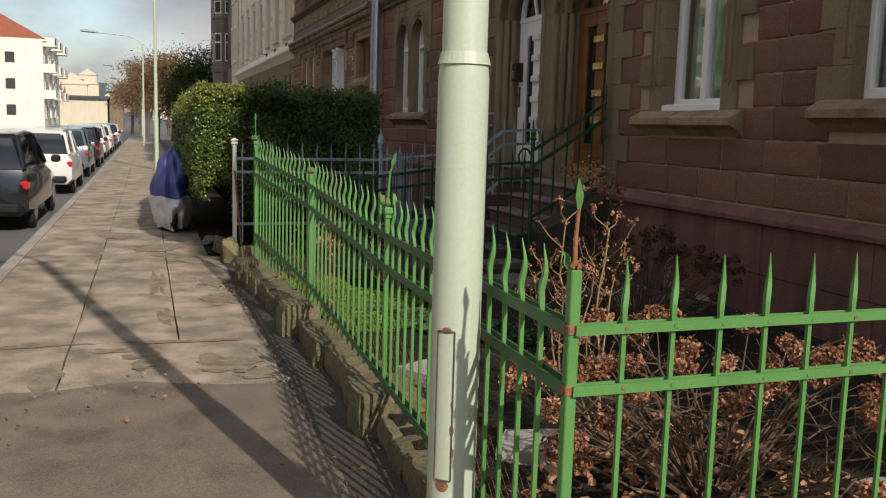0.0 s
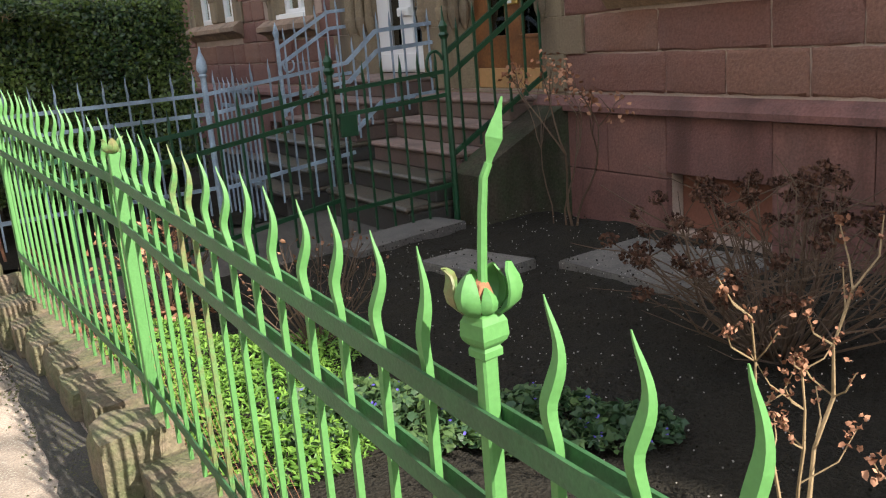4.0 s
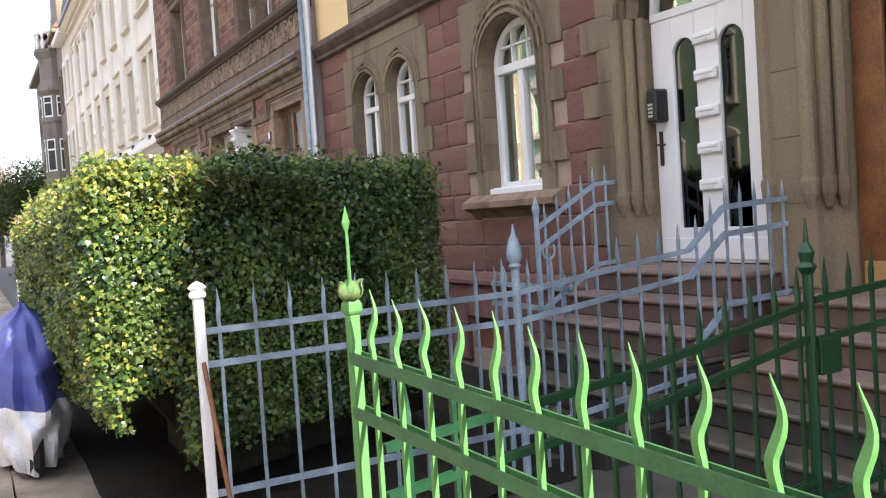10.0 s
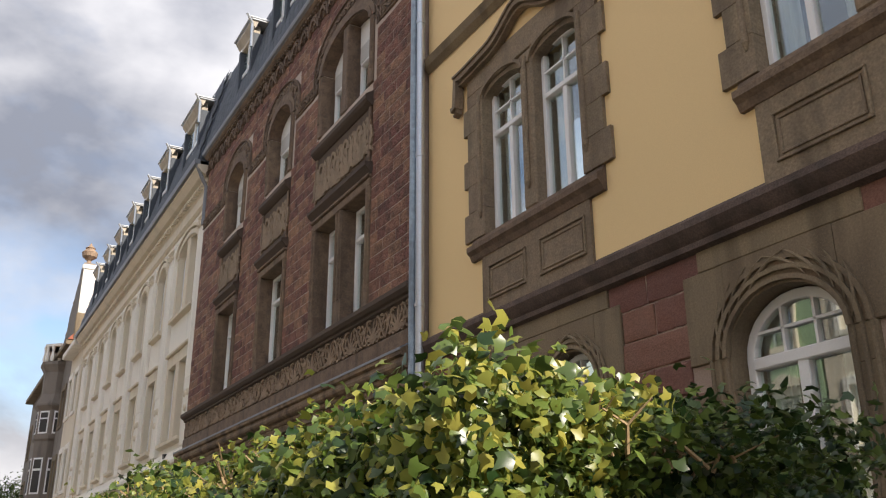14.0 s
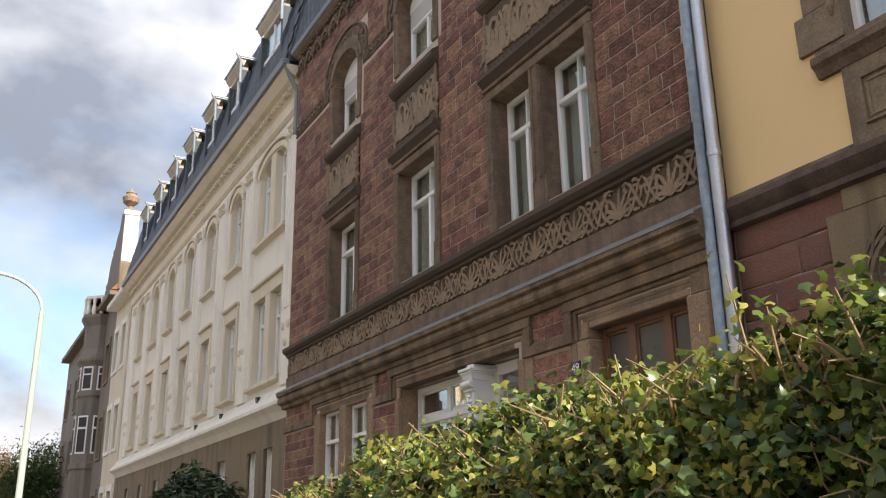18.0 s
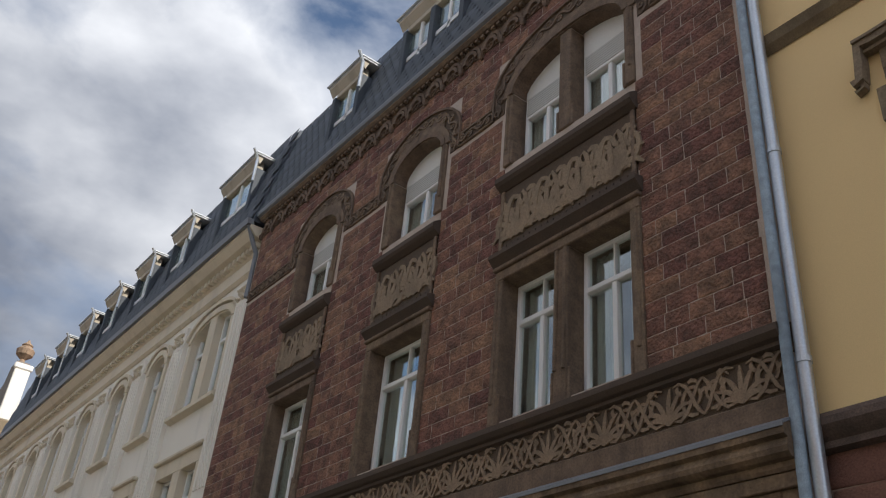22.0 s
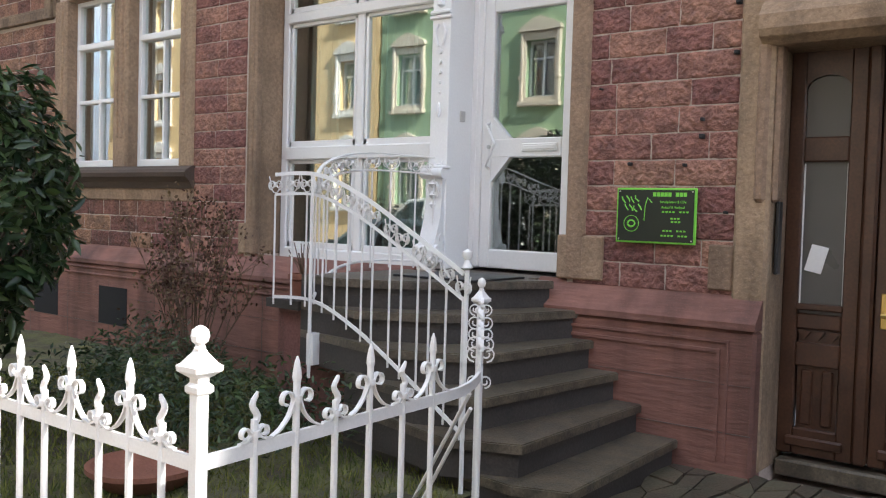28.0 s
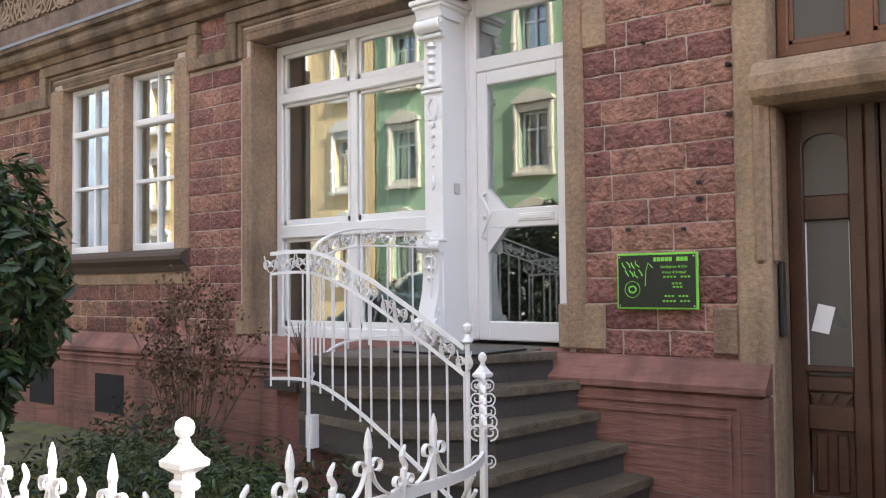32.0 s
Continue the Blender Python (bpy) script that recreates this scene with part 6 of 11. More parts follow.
# label moulding: a flat band round each opening that steps down between them, finer mouldings inside it
for k, (p, q, h0, h1, z0) in enumerate(((19.10, 21.26, 19.36, 21.0, 3.53), (21.90, 25.64, 22.28, 25.42, 3.505), (26.05, 28.88, 26.4, 28.5, 3.525))):
    b = Build()
    b.box(XB - 0.06, XB + 0.05, p, q, 3.685, 3.80, 0.008)
    for s, yy in ((1, p), (-1, q)):
        if yy > 19.2:
            b.box(XB - 0.058, XB + 0.05, yy, yy + s * 0.13, 3.35, 3.687, 0.008)
    for o, t, x in ((0.14, 3.687, 0.03), (0.19, 3.62, 0.01), (0.235, 3.575, -0.02)):
        za = t - 0.05
        b.box(XB - x, XB + 0.06, p + (o if p > 19.2 else 0.18), q - o, za, t, 0.012)
        for s, yy in ((1, p), (-1, q)):
            if yy > 19.2:
                e = yy + s * o
                b.box(XB - x - 0.002, XB + 0.06, e, e + s * 0.05, 3.36, t - 0.002, 0.012)
    b.box(XB - 0.004, XB + 0.2, h0, h1, z0, 3.60, 0.01)
    if k == 0:
        b.box(XB - 0.018, XB + 0.05, 19.10, 19.42, 3.455, 3.69, 0.008)
    pieces("label_mould", b, M["cornice_sand"], bh, "stepped stone moulding over the openings")
b = Build()
for p, q in ((21.135, 22.025), (25.515, 26.175), (28.755, 30.28)):
    b.box(XB - 0.056, XB + 0.05, p, q, 3.352, 3.462, 0.008)
    b.box(XB - 0.03, XB + 0.05, p, q, 3.462, 3.49, 0.008)
pieces("label_mould", b, M["cornice_sand"], bh, "stepped stone moulding between the openings")
# ground-floor twin window
b = Build()
for p, q in ((26.22, 26.44), (27.30, 27.55), (28.46, 28.70)):
    b.box(XB - 0.03, XB + 0.3, p, q, 1.7, 3.52, 0.02)
for yy in (26.36, 27.38, 27.47, 28.54):
    b.box(XB - 0.045, XB + 0.02, yy - 0.02, yy + 0.02, 2.0, 3.45, 0.012)
b.box(XB - 0.005, XB + 0.3, 26.4, 28.5, 3.50, 3.53, 0.01)
b.box(XB - 0.014, XB + 0.05, 26.2, 28.72, 1.38, 1.505, 0.008)
surround = pieces("window_surround", b, M["brownsand"], bh, "brown sandstone twin window frame")
b = Build()
mould(b, [(XB - 0.11, 1.61), (XB - 0.12, 1.65), (XB - 0.10, 1.68), (XB - 0.03, 1.715), (XB + 0.25, 1.72), (XB + 0.25, 1.5), (XB - 0.03, 1.5), (XB - 0.06, 1.56)], 26.2, 28.72)
part("window_sill", b, M["frieze_back"], surround, "dark stone sill")
for a, c in B_LOW:
    sash(bh, XB + 0.10, a, c, 1.72, 3.51, transom=0.50, mullion=False, bar=0.055, lower=0.70, grid=(2, 1), curtain=0.16, label="white casement window")
    ym = (a + c) / 2
    b = Build().box(XB + 0.105, XB + 0.155, ym - 0.014, ym + 0.014, 1.78, 2.96)
    part("glazing_bar", b, M["white_paint"], surround)
# plinth of the brown house
b = Build()
for p, q in ((20.90, 22.42), (23.52, 30.28)):
    b.box(XB - 0.12, XB + 0.05, p, q, -0.3, 0.72, 0.02)
    mould(b, [(XB - 0.14, 0.72), (XB - 0.14, 0.76), (XB - 0.10, 0.80), (XB - 0.04, 0.88), (XB + 0.03, 0.93), (XB + 0.03, 0.72)], p, q)
b.box(XB - 0.10, XB + 0.05, 22.42, 23.52, -0.3, 0.86)
plinth = part("plinth", b, M["plinth_red"], bh, "worn red sandstone plinth")
b = Build()
for u, v, s, t in ((21.1, 22.1, 0.58, 0.60), (21.1, 21.12, -0.05, 0.58), (21.05, 22.1, 0.64, 0.655), (21.05, 21.065, -0.05, 0.64)):
    b.box(XB - 0.132, XB - 0.115, u, v, s, t)
for z in (0.60, 0.665):
    b.box(XB - 0.134, XB - 0.115, 23.85, 30.28, z, z + 0.02, 0.005)
part("plinth_fillet", b, M["plinth_red"], plinth)
b = Build()
for y0_, y1_ in ((20.91, 22.40), (23.9, 30.27)):
    b.tube([(XB - 0.122, y0_ + (y1_ - y0_) * i / 12, 0.118 + 0.008 * noise.noise(Vector((i * 1.7, 0, 3)))) for i in range(13)], 0.004, n=4)
    b.tube([(XB - 0.122, y0_ + (y1_ - y0_) * i / 12, 0.40 + 0.012 * noise.noise(Vector((i * 1.3, 5, 3)))) for i in range(13)], 0.0025, n=4)
for i in range(8):
    b.box(XB - 0.1215, XB - 0.119, 24.3 + i * 0.78, 24.306 + i * 0.78, -0.1, 0.6)
part("plinth_joint", b, M["ledge"], plinth)
for a, c in ((27.1, 27.6), (28.4, 28.9)):
    # flat near-black plate: the shade of a deep opening put into the colour
    b = Build().box(XB - 0.125, XB - 0.118, a, c, 0.12, 0.5)
    part("cellar_window", b, M["cellar"], bh, "cellar window, its dark recess put into the colour")
# inner closing walls, mansard roof with slates and dormers
b = Build().box(XB + 2.4, XB + 2.5, 19.03, 30.3, -0.2, 11.6).box(XB + 0.45, XB + 2.4, 19.03, 19.08, -0.2, 11.6).box(XB + 0.45, XB + 2.4, 30.25, 30.3, -0.2, 11.6)
for z in (0.7, 4.6, 8.2, 11.4):
    b.box(XB + 0.45, XB + 2.4, 19.08, 30.25, z, z + 0.1)
pieces("inner_wall", b, M["room"], bh)


def mansard(parent, x, y0, y1, z0, z1, back, dormers, high=0.17, wide=0.24, label=""):
    """A steep slate roof with overlapping slates and a flat top behind."""
    b = Build()
    mould(b, [(x - 0.05, z0), (x + back, z1), (x + back + 3, z1 + 0.6), (x + 7, z0)], y0, y1)
    roof = part("roof", b, M["slate"], parent, label)
    ms = []
    rows = int(math.hypot(z1 - z0, back) / high)
    ang = math.atan2(back + 0.05, z1 - z0)
    rg = random.Random(int(y0))
    for r in range(rows):
        t = r / rows
        y = y0 + (wide / 2 if r % 2 else 0)
        while y < y1 - wide * 0.5:
            m = Matrix.Translation((x - 0.07 + (back + 0.05) * t, y, z0 + (z1 - z0) * t)) @ Matrix.Rotation(ang + rg.uniform(0.03, 0.07) * -1, 4, "Y")
            ms.append(np.array(m))
            y += wide
    sv = [(-0.006, 0.008, 0), (-0.006, wide - 0.008, 0), (-0.006, wide - 0.004, high * 1.25), (-0.006, 0.004, high * 1.25), (0.01, 0.008, 0), (0.01, wide - 0.008, 0),
          (-0.008, wide * 0.5, -0.03)]
    sf = [(0, 6, 1, 2, 3), (0, 4, 5, 1)]
    me = swarm("slate", sv, sf, ms, M["slate"])
    part("slate", me, M["slate"], roof, "overlapping blue-grey slates", kind="stuff")
    for yc, w, zb, zt, two in dormers:
        b = Build()
        xf = x + 0.06
        b.box(xf + 0.03, xf + 0.2, yc - w / 2 + 0.1, yc + w / 2 - 0.1, zt - 0.3, zt - 0.003, 0.01)
        mould(b, [(xf + 0.03, zt - 0.2), (xf - 0.07, zt - 0.05), (xf - 0.07, zt - 0.002), (xf + 0.1, zt - 0.002)], yc - w / 2 - 0.06, yc + w / 2 + 0.06)
        b.box(xf - 0.06, xf + 0.2, yc - w / 2 - 0.02, yc + w / 2 + 0.02, zb - 0.08, zb - 0.002, 0.01)
        d = pieces("dormer", b, M["beige_trim"], parent, "roof dormer with pale hood moulding")
        b = Build()
        b.box(xf, x + back + 0.6, yc - w / 2, yc - w / 2 + 0.12, zb, zt - 0.27, 0.01).box(xf, x + back + 0.6, yc + w / 2 - 0.12, yc + w / 2, zb, zt - 0.27, 0.01)
        if two:
            b.box(xf, xf + 0.2, yc - 0.07, yc + 0.07, zb, zt - 0.3, 0.01)
        pieces("dormer_cheek", b, M["slate"], d, "slate-clad dormer cheek")
        b = Build().box(xf + 0.14, xf + 0.16, yc - w / 2 + 0.12, yc + w / 2 - 0.12, zb, zt - 0.3)
        part("net_curtain", b, M["curtain"], d)
        b = Build()
        b.box(xf - 0.12, x + back + 1.0, yc - w / 2 - 0.12, yc + w / 2 + 0.12, zt + 0.03, zt + 0.075, 0.012)
        b.box(xf - 0.08, x + back + 0.9, yc - w / 2 - 0.1, yc + w / 2 + 0.1, zt, zt + 0.03, 0.006)
        part("dormer_roof", b, M["zinc_dull"], d, "pale zinc dormer hood")
        b = Build()
        b.tube([(xf - 0.2, yc - w / 2 - 0.14, zt + 0.08), (xf - 0.06, yc - w / 2 - 0.1, zt - 0.12), (xf - 0.04, yc - w / 2 - 0.06, zt - 0.7)], 0.035, n=8)
        part("dormer_pipe", b, M["zinc"], d)
        halves = [(yc - w / 2 + 0.13, yc - 0.07), (yc + 0.07, yc + w / 2 - 0.13)] if two else [(yc - w / 2 + 0.13, yc + w / 2 - 0.13)]
        for p, q in halves:
            g = Build().box(xf + 0.1, xf + 0.106, p, q, zb, zt - 0.3)
            part("pane", g, M["glass"], d).visible_shadow = False
            g = Build().box(xf + 0.07, xf + 0.1, p, q, zb + (zt - zb) * 0.45, zb + (zt - zb) * 0.5).box(xf + 0.07, xf + 0.1, (p + q) / 2 - 0.03, (p + q) / 2 + 0.03, zb, zt - 0.3)
            part("dormer_sash", g, M["white_paint"], d)


mansard(bh, XB - 0.12, 19.1, 30.3, 11.44, 13.9, 0.5, [(24.82, 1.8, 11.62, 13.46, True), (27.6, 1.05, 11.62, 13.46, False), (21.6, 1.8, 11.62, 13.46, True)], label="steep slate mansard roof")

# ---- white plaster house ----
wh = thing("house", "long white plaster house with pilasters and slate mansard", "house")
XW = 4.86
W_WIN = [(31.23, 31.98), (32.33, 33.13)] + [(34.65 + 2.5 * i, 35.56 + 2.5 * i) for i in range(6)]
W_END = 50.3
holes = [(a, c, 4.66, 6.55) for a, c in W_WIN] + [(a, c, 7.92, 9.87) for a, c in W_WIN] + [(a + 0.1, c - 0.1, 0.6, 3.2) for a, c in W_WIN]
part("wall", wall_with_holes(XW, XW + 0.4, 30.32, W_END, -0.4, 11.2, holes), M["white_wall"], wh, "white plaster wall")
b = Build()
mould(b, [(XW - 0.05, 3.7), (XW - 0.16, 3.85), (XW - 0.28, 3.95), (XW - 0.28, 4.02), (XW - 0.12, 4.2), (XW - 0.04, 4.35), (XW + 0.05, 4.35), (XW + 0.05, 3.7)], 30.32, W_END)
part("string_course", b, M["white_wall"], wh, "white moulded string course")
b = Build()
b.box(XW - 0.06, XW + 0.05, 30.32, W_END, -0.3, 3.7)
part("base_storey", wall_with_holes(XW - 0.06, XW + 0.02, 30.32, W_END, -0.3, 3.7, holes), M["tanstone"], wh, "tan stone ground storey")
for p in [30.36, 33.5] + [36.0 + 2.5 * i for i in range(6)]:
    b = Build()
    b.box(XW - 0.10, XW + 0.05, p, p + 0.62, 4.36, 10.1, 0.01)
    for k in range(4):
        b.box(XW - 0.125, XW - 0.09, p + 0.06 + 0.135 * k, p + 0.14 + 0.135 * k, 5.9, 9.6, 0.012)
    q = pieces("pilaster", b, M["white_wall"], wh, "fluted white pilaster")
    b = Build()
    for s in range(3):
        b.rod((XW - 0.10, p + 0.16 + (0.3 if s < 2 else 0.15) * (s if s < 2 else 1), 5.55 if s < 2 else 5.2), (XW - 0.14, p + 0.16 + (0.3 if s < 2 else 0.15) * (s if s < 2 else 1), 5.55 if s < 2 else 5.2), 0.09, 0.07, 12)
    for k in range(5):
        b.lathe([(0.02, -0.05), (0.07, 0.0), (0.02, 0.05)], (XW - 0.12, p + 0.1 + 0.1 * k, 9.75 + 0.08 * (k % 2)), 8)
        b.lathe([(0.02, -0.05), (0.06, 0.0), (0.02, 0.05)], (XW - 0.12, p + 0.15 + 0.09 * k, 9.95), 8)
    pieces("rosette", b, M["cream"], q)
groups = [(31.23, 33.13)] + W_WIN[2:]
for a, c in groups:
    b = Build()
    for z0, z1, r in ((4.66, 6.55, 0), (7.92, 9.87, 0.3)):
        b.box(XW - 0.05, XW + 0.1, a - 0.14, a, z0, z1 - r, 0.01).box(XW - 0.05, XW + 0.1, c, c + 0.14, z0, z1 - r, 0.01)
        mould(b, [(XW - 0.14, z0 - 0.12), (XW - 0.14, z0 - 0.04), (XW, z0), (XW + 0.2, z0), (XW + 0.2, z0 - 0.16), (XW, z0 - 0.16)], a - 0.2, c + 0.2)
        if r:
            arch_fill(b, XW - 0.03, XW + 0.3, a, c, z1 - r, r, z1 + 0.1)
            arch_band(b, XW - 0.07, XW + 0.02, a - 0.02, c + 0.02, z1 - r, r + 0.04, 0.14)
            arch_band(b, XW - 0.10, XW + 0.02, a - 0.2, c + 0.2, z1 - r + 0.12, r + 0.1, 0.08)
        else:
            b.box(XW - 0.05, XW + 0.1, a - 0.14, c + 0.14, z1, z1 + 0.3, 0.01)
            b.box(XW - 0.12, XW + 0.1, a - 0.2, c + 0.2, z1 + 0.3, z1 + 0.38, 0.02)
        if c - a > 1.3:
            b.box(XW - 0.04, XW + 0.3, 31.98, 32.33, z0, z1)
    pieces("window_surround", b, M["cream"], wh, "cream plaster window surround")
for a, c in W_WIN:
    sash(wh, XW + 0.12, a, c, 4.66, 6.54, transom=0.55, bar=0.06, label="white window")
    sash(wh, XW + 0.12, a, c, 7.92, 9.86, transom=0.6, bar=0.06, label="white window")
    sash(wh, XW + 0.09, a + 0.1, c - 0.1, 0.6, 3.19, transom=0.6, bar=0.06, label="white window")
for a in (32.3, 35.2, 37.7):
    b = Build().rod((XW - 0.02, a, 4.27), (XW - 0.14, a, 4.25), 0.06, 0.075, 10)
    part("flood_light", b, M["black"], wh, "small dark wall lamp")
b = Build()
for i in range(100):
    yy = 30.4 + i * 0.198
    b.box(XW - 0.2, XW - 0.05, yy, yy + 0.09, 10.78, 10.91, 0.008)
mould(b, [(XW - 0.03, 10.33), (XW - 0.09, 10.39), (XW - 0.05, 10.73), (XW - 0.09, 10.78), (XW - 0.09, 10.91), (XW - 0.28, 10.97), (XW - 0.42, 11.11), (XW - 0.42, 11.19), (XW + 0.3, 11.21), (XW + 0.3, 10.33)], 30.32, W_END)
part("eaves_cornice", b, M["cream"], wh, "pale dentilled eaves cornice")
b = Build()
mould(b, [(XW - 0.5, 11.17), (XW - 0.52, 11.31), (XW - 0.38, 11.31), (XW - 0.36, 11.19)], 30.32, W_END)
b.tube([(XW - 0.45, 30.4, 11.23), (XW - 0.3, 30.42, 10.93), (XW - 0.14, 30.42, 10.63), (XW - 0.14, 30.42, 9.63)], 0.05, n=8)
part("gutter", b, M["lead"], wh, "zinc gutter and hopper")
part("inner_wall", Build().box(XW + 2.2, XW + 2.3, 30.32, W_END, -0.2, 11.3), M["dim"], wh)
mansard(wh, XW - 0.36, 30.35, W_END, 11.29, 14.0, 0.55, [(y, 1.25 if y > 33 else 1.7, 11.45, 13.42, False) for y in (32.0, 35.1, 37.6, 40.05, 42.4, 44.8, 47.2)], high=0.24, wide=0.34, label="slate mansard roof with a row of dormers")


# ---- far houses along the row ----
def plain_house(name, label, x0, x1, y0, y1, h, material, rows, cols, roof_h, roof_mat, face, base=None, win=(1.0, 1.7), first=1.6, step=3.3, back=1.6, ornate=False):
    """A house with window holes on its street face; face: -1 looks towards -x, 1 towards +x."""
    hs = thing(name, label, "house")
    xs = x0 if face < 0 else x1
    w = (y1 - y0) / cols
    holes = [(y0 + w * (i + 0.5) - win[0] / 2, y0 + w * (i + 0.5) + win[0] / 2, first + step * r, first + step * r + win[1]) for r in range(rows) for i in range(cols)]
    part("wall", wall_with_holes(xs if face < 0 else xs - 0.4, xs + 0.4 if face < 0 else xs, y0, y1, -0.4, h, holes), material, hs)
    b = Build().box(x0 + 0.4, x1 - 0.4, y0, y0 + 0.3, -0.4, h).box(x0 + 0.4, x1 - 0.4, y1 - 0.3, y1, -0.4, h)
    xb = x1 - 0.4 if face < 0 else x0
    b.box(xb, xb + 0.4, y0, y1, -0.4, h)
    part("side_wall", b, material, hs)
    xr = xs + 0.28 if face < 0 else xs - 0.28
    for a, c, d, e in holes:
        p = Build().box(xr, xr + 0.02, a, c, d, e)
        part("pane", p, M["glass"], hs).visible_shadow = False
        m0 = (a + c) / 2
        xf = xr - 0.06 if face < 0 else xr + 0.03
        k = d + (e - d) * 0.68
        f = wall_with_holes(xf, xf + 0.05, a, c, d, e, [(a + 0.07, m0 - 0.04, d + 0.07, k), (m0 + 0.04, c - 0.07, d + 0.07, k), (a + 0.07, m0 - 0.04, k + 0.06, e - 0.07), (m0 + 0.04, c - 0.07, k + 0.06, e - 0.07)], 0.0)
        xo = xs - 0.06 if face < 0 else xs
        g = wall_with_holes(xo, xo + 0.06, a - 0.16, c + 0.16, d - 0.14, e + 0.24, [(a, c, d, e)], 0.0)
        part("window", f, M["white_paint"], hs)
        sr = part("window_surround", g, base or M["white_wall"], hs)
        if ornate:
            u = 1 if face > 0 else -1
            q = Build().prism([(a - 0.26, e + 0.26), (c + 0.26, e + 0.26), (c + 0.2, e + 0.4), (m0 + 0.25, e + 0.62), (m0, e + 0.70), (m0 - 0.25, e + 0.62), (a - 0.2, e + 0.4)], "x", min(xs, xs + 0.16 * u), max(xs, xs + 0.16 * u))
            q.box(min(xs, xs + 0.18 * u), max(xs, xs + 0.18 * u), a - 0.24, c + 0.24, d - 0.3, d - 0.15, 0.02)
            for s in (a - 0.2, c + 0.08):
                q.box(min(xs, xs + 0.12 * u), max(xs, xs + 0.12 * u), s, s + 0.12, d - 0.14, e + 0.24, 0.02)
                q.box(min(xs, xs + 0.16 * u), max(xs, xs + 0.16 * u), s - 0.03, s + 0.15, d + 0.5, d + 0.62, 0.02)
            part("carved_hood", q, base or M["white_wall"], sr)
    b = Build().box(x0 + 2.4 if face < 0 else x1 - 2.5, x0 + 2.5 if face < 0 else x1 - 2.4, y0 + 0.3, y1 - 0.3, -0.3, h)
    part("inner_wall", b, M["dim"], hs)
    b = Build()
    e = 0.4
    mould(b, [(x0 - e, h), (x0 + back, h + roof_h), (x1 - back, h + roof_h), (x1 + e, h)], y0 - 0.05, y1 + 0.05)
    part("roof", b, roof_mat, hs)
    b = Build().box(xs - 0.45 if face < 0 else xs - 0.1, xs + 0.1 if face < 0 else xs + 0.45, y0, y1, h - 0.25, h - 0.01, 0.03)
    part("eaves_board", b, base or M["white_wall"], hs)
    return hs


plain_house("house", "narrow pale plaster house beyond the white one", 4.8, 13, 50.35, 53.9, 11.2, M["cream"], 3, 2, 2.6, M["slate"], -1)
gh = plain_house("house", "grey stone corner house with turret and gable", 4.86, 14, 54.0, 72, 12.0, M["grey_wall"], 3, 5, 2.3, M["redtile"], -1, base=M["tanstone"])
b = Build()
b.prism([(54.05, 11.9), (59.4, 11.9), (58.9, 12.6), (58.3, 13.0), (57.9, 13.1), (57.5, 14.0), (57.1, 14.3), (56.5, 14.55), (56.2, 14.95), (55.5, 15.3), (55.2, 15.9), (54.3, 15.95), (54.05, 15.6)], "x", 4.78, 5.3)
gable = part("gable", b, M["grey_wall"], gh, "curved grey stone gable")
b = Build().box(4.74, 5.36, 53.92, 54.05, 13.3, 15.5, 0.03).box(4.68, 5.42, 53.88, 54.1, 15.5, 15.75, 0.04)
part("gable_pier", b, M["white_wall"], gable, "white plastered end of the gable")
part("pier_foot", Build().box(4.70, 5.40, 53.9, 54.08, 12.0, 13.3, 0.04), M["tanstone"], gable, "tan stone foot of the gable end")
for yc, zc in ((58.6, 13.05), (57.2, 14.4)):
    part("gable_knob", Build().lathe([(0.16, -0.2), (0.12, 0.05), (0.2, 0.2), (0.16, 0.36), (0.03, 0.5)], (5.0, yc, zc), 10), M["brownsand"], gable)
b = Build()
b.lathe([(0.22, 0), (0.12, 0.12), (0.1, 0.22), (0.34, 0.42), (0.38, 0.64), (0.2, 0.82), (0.24, 0.88), (0.08, 1.02), (0.02, 1.15)], (5.0, 54.55, 15.9), 12)
part("urn", b, M["brownsand"], gh, "stone urn on the gable")
BAY = (4.95, 58.2)
b = Build()
b.lathe([(0.98, -0.33), (0.98, 4.5), (1.05, 4.56), (1.05, 4.78), (0.98, 4.83), (0.98, 7.7), (1.06, 7.8), (1.06, 8.0), (0.98, 8.06), (0.98, 9.2), (1.16, 9.4), (1.16, 9.5), (0.94, 10.0), (0.94, 11.1), (1.08, 11.35), (1.15, 11.45), (1.15, 11.6), (0.9, 11.62)], (BAY[0], BAY[1], 0), 8, turn=math.pi / 8)
turret = part("bay_turret", b, M["grey_wall"], gh, "eight-sided grey bay with cornices")
for k in (3, 4, 5, 6):
    a = math.pi / 4 * k
    cx, cy = BAY[0] + 0.905 * math.cos(a), BAY[1] + 0.905 * math.sin(a)
    tx, ty = -math.sin(a), math.cos(a)
    for z in (1.3, 5.2, 8.05):
        h = 1.7 if z < 8 else 1.1
        for nm, w, za, zb, out, mt in (("window_frame", 0.26, z, z + h, 0.03, "white_paint"), ("pane", 0.2, z + 0.08, z + h * 0.64, 0.045, "dim"), ("pane", 0.2, z + h * 0.7, z + h - 0.08, 0.045, "dim")):
            p = [(cx + tx * s * w + math.cos(a) * o, cy + ty * s * w + math.sin(a) * o) for s, o in ((-1, -0.02), (1, -0.02), (1, out), (-1, out))]
            part(nm, Build().prism(p, "z", za, zb), M[mt], turret)
